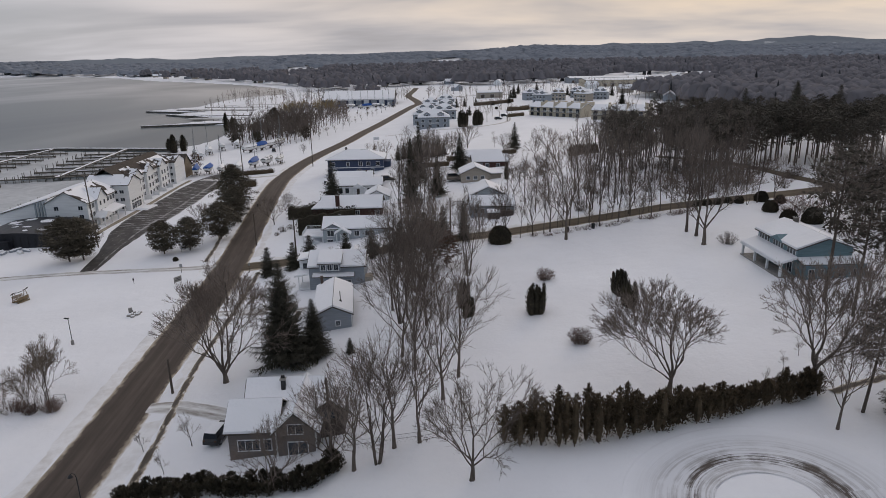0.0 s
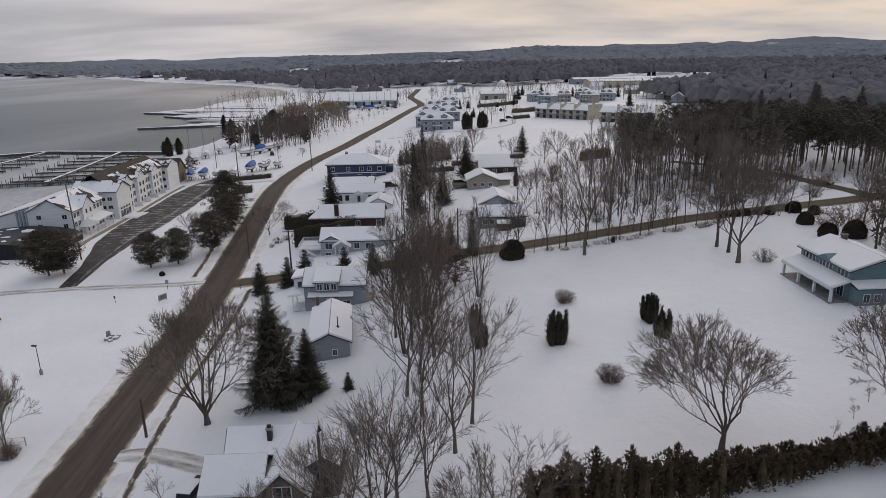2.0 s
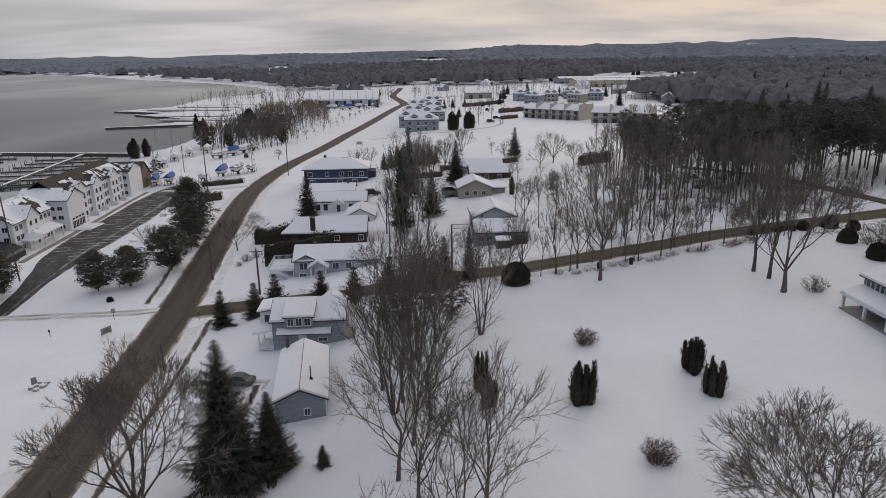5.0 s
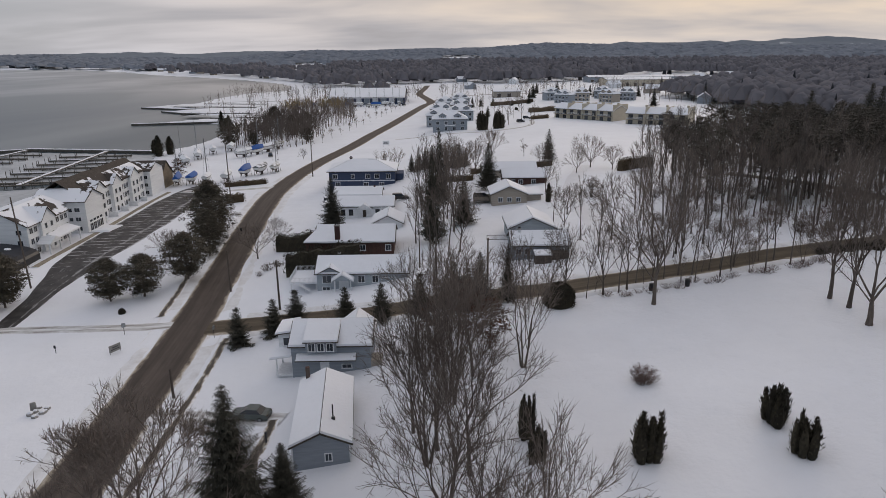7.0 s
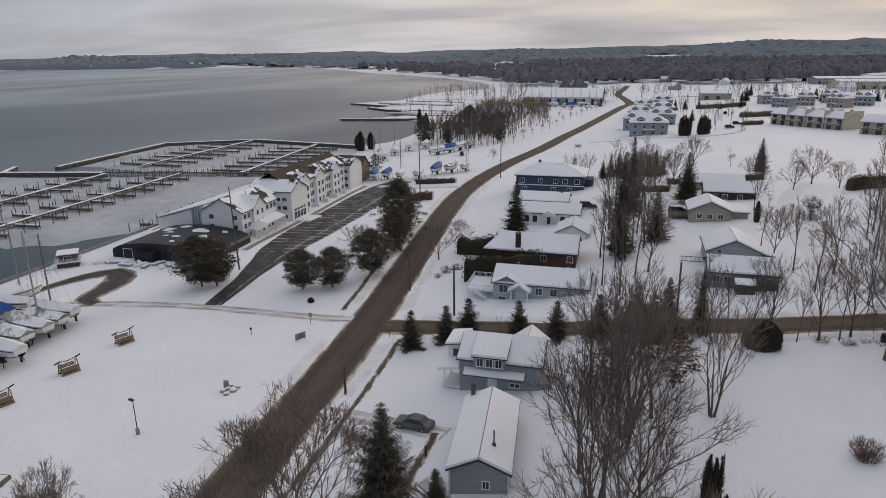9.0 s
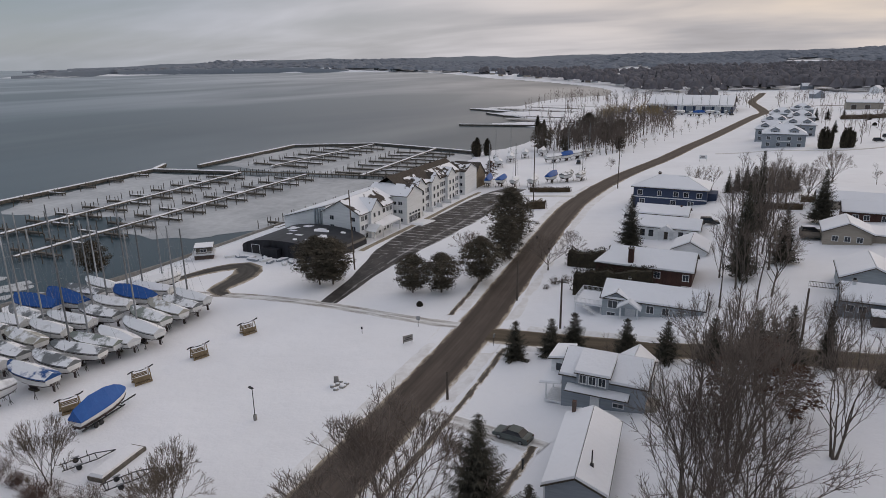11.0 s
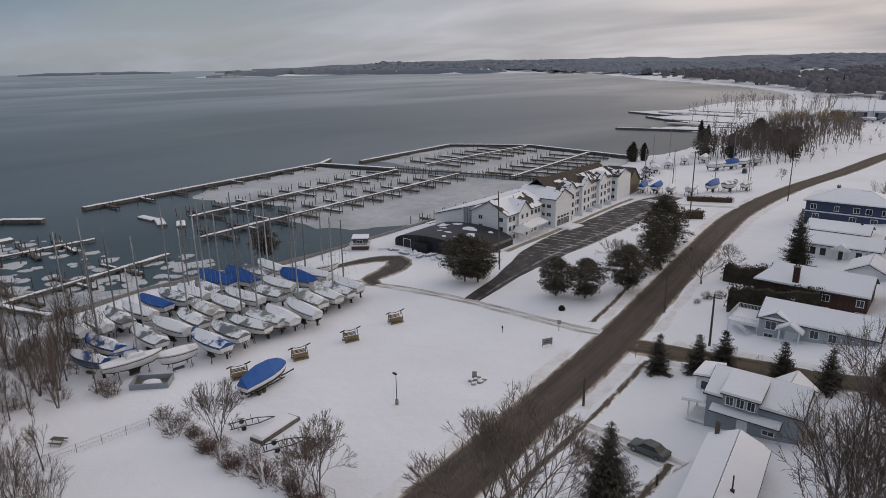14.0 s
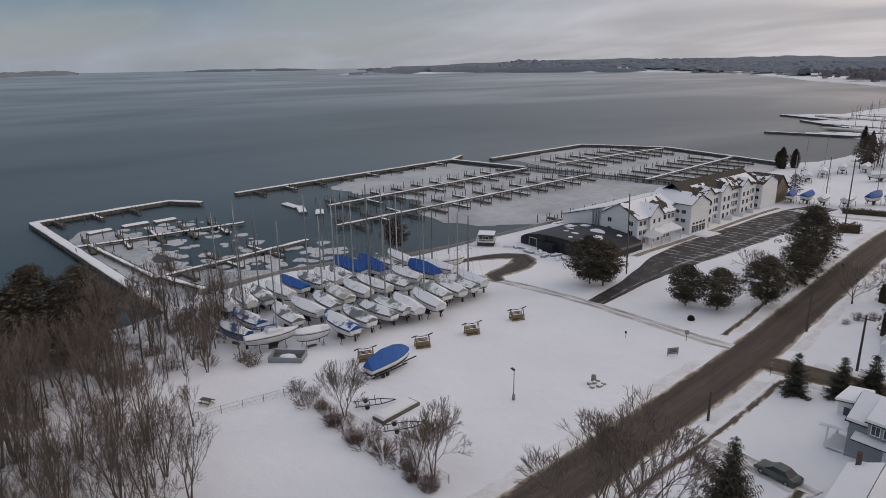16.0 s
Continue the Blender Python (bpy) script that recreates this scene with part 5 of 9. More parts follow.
def brick_material():
    m, k, b = material("red_brown_brick", 0.85)
    p = obj_pos(k)
    n = k.n("ShaderNodeTexBrick")
    n.inputs["Scale"].default_value = 4.0
    n.inputs["Color1"].default_value, n.inputs["Color2"].default_value, n.inputs["Mortar"].default_value = (0.105, 0.048, 0.036, 1), (0.065, 0.032, 0.026, 1), (0.16, 0.13, 0.11, 1)
    k.l(k.scaled(p, (1, 1, 1)), n.inputs["Vector"])
    k.l(k.mix(k.noise(p, 0.7, 4), n.outputs[0], (0.055, 0.030, 0.026)), b.inputs["Base Color"])
    return m


ROOF_PATCHY, BRICK = patchy_roof(), brick_material()
GREY_SIDING = siding("grey_siding", (0.27, 0.30, 0.335))
PALE_SIDING = siding("pale_grey_siding", (0.36, 0.40, 0.43))
BROWN_SIDING = siding("brown_siding", (0.155, 0.135, 0.125))
DARK_SIDING = siding("dark_brown_siding", (0.085, 0.068, 0.058))
NAVY_SIDING = siding("navy_siding", (0.045, 0.062, 0.115))
TEAL_SIDING = siding("teal_siding", (0.15, 0.235, 0.265))
TAN_SIDING = siding("tan_siding", (0.36, 0.32, 0.27))
CREAM_SIDING = siding("cream_siding", (0.52, 0.46, 0.36))
BLACK_METAL = grainy("black_sheet_metal", (0.012, 0.013, 0.017), (0.032, 0.034, 0.042), 0.6, 0.5, stretch=(1, 1, 0.1))
MESHES = {}


def hexa(g, base, up):
    """Solid over a polygon base, raised by the vector up, with the top drawn in a little."""
    base = [Vector(p) for p in base]
    up = Vector(up)
    c = sum(base, Vector()) / len(base)
    top = [p + up + (c - p).normalized() * min(0.08, up.length * 0.4) for p in base]
    g.loft([base, top])


class Building:
    def __init__(self, name, label, x, y, z, rz=0.0, category="house", group=""):
        self.root = thing(name, x, y, z, rz, label, category, group)

    def walls(self, x0, x1, y0, y1, z0, z1, mat, ridge=None, axis="x", label=""):
        """A block of walls, with gable ends up to the ridge."""
        g = Geo()
        if ridge is None:
            g.box(((x0 + x1) / 2, (y0 + y1) / 2, (z0 + z1) / 2), (x1 - x0, y1 - y0, z1 - z0))
        elif axis == "x":
            ym = (y0 + y1) / 2
            prof = [(y0, z0), (y1, z0), (y1, z1), (ym, ridge), (y0, z1)]
            g.loft([[(x0, y, z) for y, z in prof], [(x1, y, z) for y, z in prof]])
        else:
            xm = (x0 + x1) / 2
            prof = [(x0, z0), (x1, z0), (x1, z1), (xm, ridge), (x0, z1)]
            g.loft([[(x, y1, z) for x, z in prof], [(x, y0, z) for x, z in prof]])
        return part("wall", g, mat, self.root, label)

    def gable_roof(self, x0, x1, y0, y1, z1, ridge, axis="x", over=0.45, snow=0.24, mat=None, top=None):
        """Two roof slopes with eaves, and the snow lying on them."""
        r, s = Geo(), Geo()
        if axis == "x":
            h = (y1 - y0) / 2
            k = (ridge - z1) / h
            ym = (y0 + y1) / 2
            a, b = x0 - over, x1 + over
            zl = z1 - over * k
            lo = [[(a, y0 - over, zl), (b, y0 - over, zl), (b, ym, ridge), (a, ym, ridge)], [(b, y1 + over, zl), (a, y1 + over, zl), (a, ym, ridge), (b, ym, ridge)]]
        else:
            h = (x1 - x0) / 2
            k = (ridge - z1) / h
            xm = (x0 + x1) / 2
            a, b = y0 - over, y1 + over
            zl = z1 - over * k
            lo = [[(x0 - over, b, zl), (x0 - over, a, zl), (xm, a, ridge), (xm, b, ridge)], [(x1 + over, a, zl), (x1 + over, b, zl), (xm, b, ridge), (xm, a, ridge)]]
        for q in lo:
            hexa(r, [Vector(p) + Vector((0, 0, 0.02)) for p in q], (0, 0, 0.14))
            c = sum((Vector(p) for p in q), Vector()) / 4
            hexa(s, [Vector(p).lerp(c, 0.02) + Vector((0, 0, 0.165)) for p in q], (0, 0, snow))
        part("roof", r, mat or SHINGLE, self.root)
        part("roof_snow", s, top or SNOW_ROOF, self.root, "thick snow on the roof")

    def hip_roof(self, x0, x1, y0, y1, z1, ridge, over=0.5, snow=0.22, top=None):
        r, s = Geo(), Geo()
        a, b, c, d = x0 - over, x1 + over, y0 - over, y1 + over
        if b - a >= d - c:
            h, ym = (d - c) / 2, (c + d) / 2
            e0, e1 = (a + h, ym, ridge), (b - h, ym, ridge)
            faces = [[(a, c, z1), (b, c, z1), e1, e0], [(b, d, z1), (a, d, z1), e0, e1], [(b, c, z1), (b, d, z1), e1], [(a, d, z1), (a, c, z1), e0]]
        else:
            h, xm = (b - a) / 2, (a + b) / 2
            e0, e1 = (xm, c + h, ridge), (xm, d - h, ridge)
            faces = [[(b, c, z1), (b, d, z1), e1, e0], [(a, d, z1), (a, c, z1), e0, e1], [(a, c, z1), (b, c, z1), e0], [(b, d, z1), (a, d, z1), e1]]
        for q in faces:
            hexa(r, q, (0, 0, 0.14))
            m = sum((Vector(p) for p in q), Vector()) / len(q)
            hexa(s, [Vector(p).lerp(m, 0.02) + Vector((0, 0, 0.15)) for p in q], (0, 0, snow))
        part("roof", r, SHINGLE, self.root)
        part("roof_snow", s, top or SNOW_ROOF, self.root, "thick snow on the roof")

    def lean_roof(self, p, snow=0.22, mat=None, top=None):
        r, s = Geo(), Geo()
        hexa(r, p, (0, 0, 0.12))
        c = sum((Vector(q) for q in p), Vector()) / len(p)
        hexa(s, [Vector(q).lerp(c, 0.02) + Vector((0, 0, 0.13)) for q in p], (0, 0, snow))
        part("roof", r, mat or SHINGLE, self.root)
        part("roof_snow", s, top or SNOW_ROOF, self.root, "thick snow on the roof")

    def window(self, face, u, at, z, w, h, bars=1, trim=None, name="window"):
        """Framed window: face S, N, E or W; u along the wall, at the wall's place, z the sill."""
        key = (name, round(w, 2), round(h, 2), bars, (trim or WHITE).name)
        if key not in MESHES:
            f, p = Geo(), Geo()
            t = 0.10
            f.box((0, -0.03, h / 2 + t / 2), (w + 2 * t, 0.07, t)), f.box((0, -0.03, -h / 2 - t / 2), (w + 2.6 * t, 0.11, t))
            f.box((-w / 2 - t / 2, -0.03, 0), (t, 0.07, h)), f.box((w / 2 + t / 2, -0.03, 0), (t, 0.07, h))
            for i in range(bars):
                f.box((-w / 2 + w * (i + 1) / (bars + 1), -0.028, 0), (0.05, 0.05, h))
            p.box((0, -0.012, 0), (w, 0.02, h))
            MESHES[key] = (f.mesh("window_frame", trim or WHITE), p.mesh("pane", GLASS))
        rz = {"S": 0, "E": 90, "N": 180, "W": 270}[face]
        loc = (u, at, z + h / 2) if face in "SN" else (at, u, z + h / 2)
        ob = part(name, MESHES[key][0], None, self.root, "", False, loc, rz)
        part("pane", MESHES[key][1], None, ob)

    def door(self, face, u, at, z, w=0.95, h=2.05, mat=None, name="door"):
        g, f = Geo(), Geo()
        g.box((0, -0.02, h / 2), (w, 0.05, h))
        for k in (0.28, 0.7):
            g.box((0, -0.05, h * k), (w * 0.66, 0.02, h * 0.26))
        f.box((-w / 2 - 0.06, -0.03, h / 2), (0.12, 0.08, h + 0.1)), f.box((w / 2 + 0.06, -0.03, h / 2), (0.12, 0.08, h + 0.1)), f.box((0, -0.03, h + 0.06), (w, 0.08, 0.12))
        rz = {"S": 0, "E": 90, "N": 180, "W": 270}[face]
        loc = (u, at, z) if face in "SN" else (at, u, z)
        ob = part(name, g, mat or WHITE, self.root, "", False, loc, rz)
        part("door_frame", f, WHITE, ob)

    def box(self, name, c, s, mat, label="", taper=1.0):
        return part(name, Geo().box(c, s, 0, taper), mat, self.root, label)

    def chimney(self, x, y, z0, z1, w=0.9, d=0.6, mat=None):
        ob = self.box("chimney", (x, y, (z0 + z1) / 2), (w, d, z1 - z0), mat or BRICK)
        part("chimney_cap", Geo().box((x, y, z1 + 0.08), (w + 0.2, d + 0.2, 0.16)), CONCRETE, ob)
        g = Geo()
        for k in (-0.22, 0.22):
            g.tube((x + k * w, y, z1 + 0.1), (x + k * w, y, z1 + 0.5), 0.12, 0.11, 8)
        part("flue", g, METAL_DARK, ob)

    def railing(self, pts, z, h=0.95, mat=None):
        g = Geo()
        for (a, b), (c, d) in zip(pts, pts[1:]):
            n = max(1, int(math.hypot(c - a, d - b) / 0.22))
            for k in (h, 0.15):
                g.tube((a, b, z + k), (c, d, z + k), 0.05, 0.05, 4)
            for i in range(n + 1):
                t = i / n
                g.tube((a + (c - a) * t, b + (d - b) * t, z), (a + (c - a) * t, b + (d - b) * t, z + h), 0.022, 0.022, 4, False)
        part("railing", g, mat or WHITE, self.root)


def near_brown_house():
    b = Building("house", "brown-sided house with two front gables and snowy roofs", -15.5, 76, 2.9)
    b.walls(-6.2, -0.9, -2.7, 3.0, -1.2, 3.4, BROWN_SIDING, 5.4, "x")
    b.gable_roof(-6.2, -0.9, -2.7, 3.0, 3.4, 5.4, "x")
    b.walls(-0.9, 3.6, -3.2, 5.5, -1.2, 3.45, BROWN_SIDING, 5.6, "y")
    b.gable_roof(-0.9, 3.6, -3.2, 5.5, 3.45, 5.6, "y")
    b.walls(-5.4, 3.2, 3.0, 7.0, -1.2, 3.6, BROWN_SIDING, 5.5, "x")
    b.gable_roof(-5.4, 3.2, 3.0, 7.0, 3.6, 5.5, "x")
    b.walls(3.4, 6.3, -0.6, 4.4, -1.0, 4.6, DARK_SIDING, 5.5, "y", "dark brown tower wing")
    b.gable_roof(3.4, 6.3, -0.6, 4.4, 4.6, 5.5, "y", 0.25, 0.1)
    b.window("S", -4.0, -2.7, 0.9, 2.3, 1.25, 2)
    b.window("S", -1.9, -2.7, 0.9, 0.7, 1.3, 0)
    b.window("S", 1.35, -3.2, 3.1, 1.6, 1.1, 1)
    b.window("S", 1.5, -3.2, 0.05, 2.1, 2.0, 1, name="patio_door")
    b.window("S", 4.6, -0.6, 3.3, 1.4, 1.1, 1, DARK_SIDING)
    for x in (-0.82, 3.52):
        b.box("corner_board", (x, -3.24, 1.5), (0.16, 0.1, 3.9), WHITE)
    b.box("patio", (2.0, -5.0, -0.15), (7.0, 3.0, 0.3), SNOW_ROOF, "snow-covered patio")
    b.railing([(-1.2, -6.4), (5.4, -6.4), (5.6, -3.6)], 0.0, 0.9)
    g = Geo()
    g.box((-7.4, 1.2, 0.55), (1.4, 2.0, 0.5))
    b.chimney(-1.2, 4.0, 4.5, 6.0, 0.5, 0.5, METAL_DARK)


def garage():
    b = Building("garage", "small grey garage with a gabled roof under thick snow", -15.0, 113.5, 3.1, 5.7, "garage")
    b.walls(-2.95, 2.95, -6.9, 6.9, -1.2, 3.0, GREY_SIDING, 4.35, "y")
    b.gable_roof(-2.95, 2.95, -6.9, 6.9, 3.0, 4.35, "y", 0.3, 0.25)
    b.window("S", 0.7, -6.9, 1.15, 0.6, 0.8, 1)
    b.box("corner_board", (2.9, -6.92, 1.2), (0.14, 0.1, 3.6), WHITE)
    b.box("corner_board", (-2.9, -6.92, 1.2), (0.14, 0.1, 3.6), WHITE)
    g = Geo().tube((1.2, -4.0, 3.6), (1.2, -4.0, 5.9), 0.07, 0.07, 8)
    p = part("flue_pipe", g, METAL_DARK, b.root)
    part("flue_collar", Geo().box((1.2, -4.0, 4.1), (0.5, 0.5, 0.55), 0, 0.7), METAL_DARK, p)
    b.box("chimney", (-2.2, 6.6, 4.2), (0.45, 0.45, 1.8), BRICK)


def grey_house():
    b = Building("house", "grey two-storey house with a shed dormer and snowy roof", -16.2, 131.2, 3.0)
    b.walls(-5.2, 5.2, -3.8, 3.8, -1.2, 4.5, GREY_SIDING, 6.3, "x")
    b.gable_roof(-5.2, 5.2, -3.8, 3.8, 4.5, 6.3, "x", 0.4, 0.3)
    b.walls(0.5, 5.0, 0.0, 5.6, -1.2, 3.8, GREY_SIDING, 5.5, "y")
    b.gable_roof(0.5, 5.0, 0.0, 5.6, 3.8, 5.5, "y", 0.4, 0.3)
    # shed dormer with three windows
    g = Geo()
    g.loft([[(x, -4.4, 3.75), (x, -4.4, 5.25), (x, -0.3, 6.3), (x, -0.3, 4.0)] for x in (-3.2, 0.8)])
    part("dormer", g, GREY_SIDING, b.root, "dormer wall with three windows")
    b.lean_roof([(-3.5, -4.75, 5.2), (1.1, -4.75, 5.2), (1.1, -0.1, 6.45), (-3.5, -0.1, 6.45)], 0.28)
    for u in (-2.4, -1.2, 0.0):
        b.window("S", u, -4.4, 3.95, 0.78, 1.05, 1)
    b.lean_roof([(-4.6, -5.0, 2.7), (3.4, -5.0, 2.7), (3.4, -3.8, 3.15), (-4.6, -3.8, 3.15)], 0.12)
    b.door("S", -0.9, -3.8, 0.05)
    b.window("S", 2.0, -3.8, 1.2, 1.2, 0.5, 1)
    # porches on the street side
    b.box("porch_floor", (-6.3, -1.8, 0.1), (2.3, 3.6, 0.3), WHITE)
    b.lean_roof([(-8.1, -4.1, 2.6), (-5.2, -4.1, 3.0), (-5.2, 0.4, 3.0), (-8.1, 0.4, 2.6)], 0.2, WHITE)
    for y in (-3.5, 0.0):
        b.box("post", (-7.3, y, 1.3), (0.16, 0.16, 2.6), WHITE)
    b.walls(-7.4, -5.2, -1.0, 3.0, 2.6, 5.0, WHITE_WALL, None)
    b.lean_roof([(-7.8, -1.4, 4.9), (-5.0, -1.4, 5.3), (-5.0, 3.3, 5.3), (-7.8, 3.3, 4.9)], 0.25)
    b.window("S", -6.3, -1.0, 3.3, 0.9, 1.1, 0)
    b.box("lean_to", (5.9, -2.4, 0.9), (1.4, 2.4, 2.4), TAN_SIDING)


def pale_house():
    b = Building("house", "pale grey raised ranch house with portico and wooden deck", -15.3, 164.3, 3.0)
    b.walls(-8.2, 8.2, -3.8, 3.8, -1.2, 3.2, PALE_SIDING, 5.0, "x")
    b.gable_roof(-8.2, 8.2, -3.8, 3.8, 3.2, 5.0, "x", 0.45, 0.3)
    g = Geo()
    g.loft([[(-7.9, y, 3.1), (-3.6, y, 3.1), (-5.75, y, 4.3)] for y in (-4.1, -2.4)])
    part("front_gable", g, GREY_SIDING, b.root)
    b.lean_roof([(-8.2, -4.4, 3.05), (-5.75, -4.4, 4.35), (-5.75, -2.0, 4.35), (-8.2, -2.0, 3.05)], 0.15)
    b.lean_roof([(-5.75, -4.4, 4.35), (-3.3, -4.4, 3.05), (-3.3, -2.0, 3.05), (-5.75, -2.0, 4.35)], 0.15)
    # portico
    g = Geo()
    g.loft([[(-5.0, y, 2.35), (-1.8, y, 2.35), (-3.4, y, 3.4)] for y in (-5.6, -3.8)])
    part("portico_gable", g, PALE_SIDING, b.root)
    b.lean_roof([(-5.4, -5.9, 2.2), (-3.4, -5.9, 3.45), (-3.4, -3.7, 3.45), (-5.4, -3.7, 2.2)], 0.2, WHITE)
    b.lean_roof([(-3.4, -5.9, 3.45), (-1.4, -5.9, 2.2), (-1.4, -3.7, 2.2), (-3.4, -3.7, 3.45)], 0.2, WHITE)
    for x in (-4.8, -2.0):
        b.box("column", (x, -5.4, 1.1), (0.24, 0.24, 2.6), WHITE)
    b.door("S", -3.4, -3.8, 0.1, 1.5, 2.1)
    b.window("S", -6.4, -3.8, 1.4, 1.5, 1.3, 1)
    b.window("S", -6.6, -3.8, 0.0, 1.3, 0.55, 1)
    b.window("S", -0.2, -3.8, 1.4, 1.1, 1.2, 1)
    b.window("S", -0.6, -3.8, 0.0, 1.5, 0.55, 2)
    b.window("S", 2.3, -3.8, 1.4, 1.0, 1.2, 1)
    b.door("S", 4.7, -3.8, 0.0, 2.3, 2.2, PALE_SIDING, "garage_door")
    b.chimney(-4.5, 0.4, 4.6, 5.6, 0.35, 0.35, METAL_DARK)
    # deck
    b.box("deck", (-10.7, 0.0, 1.25), (5.0, 7.0, 0.25), SNOW_ROOF, "snow-covered wooden deck")
    b.railing([(-8.2, -3.5), (-13.2, -3.5), (-13.2, 3.5), (-8.4, 3.5)], 1.3)
    for x in (-13.0, -10.7, -8.5):
        for y in (-3.3, 3.3):
            b.box("deck_post", (x, y, 0.2), (0.16, 0.16, 2.2), WHITE)
    for i in range(6):
        b.box("step", (-11.2 + i * 0.32, -4.2, 1.2 - i * 0.2), (0.34, 1.2, 0.12), WHITE)


def brick_house():
    b = Building("house", "red-brown brick house with snowy roof and chimney", -18.2, 179.8, 3.4)
    b.walls(-7.8, 7.8, -4.4, 5.0, -1.2, 4.3, BRICK, 6.4, "x")
    b.gable_roof(-7.8, 7.8, -4.4, 5.0, 4.3, 6.4, "x", 0.5, 0.3)
    b.lean_roof([(-10.2, -4.9, 4.2), (-7.2, -4.9, 4.2), (-7.2, 0.3, 6.4), (-8.8, 0.3, 5.0)], 0.25)
    b.walls(-10.0, -7.8, -4.2, 4.5, -1.2, 4.1, BRICK)
    b.chimney(-3.4, -4.0, 3.4, 7.6, 1.0, 0.7, BRICK)
    for u in (1.6, 6.7):
        b.window("S", u, -4.4, 2.5, 1.0, 1.1, 1)
    b.window("S", 1.6, -4.4, 0.4, 1.0, 0.9, 1)
    b.window("S", -0.2, -4.4, 0.4, 0.8, 0.9, 1)
    b.window("S", 6.7, -4.4, 0.3, 1.0, 1.1, 1)


def side_garage():
    b = Building("garage", "white garage with a snowy gabled roof", -12.6, 199, 3.9, 0, "garage")
    b.walls(-3.6, 3.2, -4, 4, -1, 2.5, WHITE_WALL, 4.2, "y")
    b.gable_roof(-3.6, 3.2, -4, 4, 2.5, 4.2, "y")
    b.window("S", -2.3, -4, 0.9, 0.8, 1.0, 1)


def white_house():
    b = Building("house", "long white cottage with a pedimented porch", -19.6, 216.3, 3.4)
    b.walls(-7.3, 7.3, -4.0, 4.2, -1.2, 3.0, WHITE_WALL, 4.6, "x")
    b.gable_roof(-7.3, 7.3, -4.0, 4.2, 3.0, 4.6, "x", 0.4, 0.28)
    g = Geo()
    g.loft([[(-2.2, y, 2.5), (2.0, y, 2.5), (-0.1, y, 3.9)] for y in (-5.2, -3.0)])
    part("pediment", g, WHITE, b.root)
    for u in (-1.7, -0.6, 0.5, 1.6):
        b.box("column", (u, -5.0, 1.2), (0.2, 0.2, 2.6), WHITE)
    b.door("S", -0.1, -4.0, 0.1, 1.0, 2.0, DARK_SIDING)
    for u in (-5.6, -3.6, 3.2, 5.0, 6.5):
        b.window("S", u, -4.0, 0.8, 0.9, 1.4, 1, METAL_DARK)
    b.box("parapet", (-8.9, 0.5, 1.2), (3.6, 6.0, 2.8), WHITE_WALL)
    b.lean_roof([(-11, -2.8, 2.6), (-7.2, -2.8, 2.6), (-7.2, 3.8, 2.9), (-11, 3.8, 2.9)], 0.25)


def low_house():
    b = Building("house", "low pale bungalow half buried in snow", -23.4, 234.4, 3.0)
    b.walls(-6.6, 6.6, -3.8, 3.8, -1.2, 2.5, WHITE_WALL, 3.9, "x")
    b.gable_roof(-6.6, 6.6, -3.8, 3.8, 2.5, 3.9, "x", 0.5, 0.35)
    for u in (-4.5, -2.0, 2.0, 4.6):
        b.window("S", u, -3.8, 0.7, 1.0, 1.1, 1)
    b.box("chimney", (4.6, -0.4, 4.0), (0.5, 0.5, 1.2), BRICK)


def navy_house():
    b = Building("house", "navy-blue two-storey house with white window trim", -24.0, 257.2, 3.3)
    b.walls(-10.2, 10.2, -6.6, 6.6, -1.2, 5.3, NAVY_SIDING)
    b.hip_roof(-10.2, 10.2, -6.6, 6.6, 5.3, 8.0, 0.7, 0.28)
    b.box("belt_trim", (0, -6.64, 2.55), (20.5, 0.12, 0.28), WHITE)
    for u in (-8.3, -2.8, 1.8, 4.6, 8.2):
        b.window("S", u, -6.6, 3.2, 1.3 if u != -2.8 else 1.0, 1.3, 1)
    for u in (-7.6, 1.2, 6.0):
        b.window("S", u, -6.6, 0.7, 1.4, 1.2, 1)
    b.chimney(-4.0, 1.0, 7.3, 8.6, 0.8, 0.7)
    b.box("cupola", (2.6, 0, 7.9), (2.2, 1.4, 0.9), WHITE, "low roof cupola with snow")
    b.box("side_wing", (11.4, 0.5, 1.6), (2.4, 6, 4.6), NAVY_SIDING)


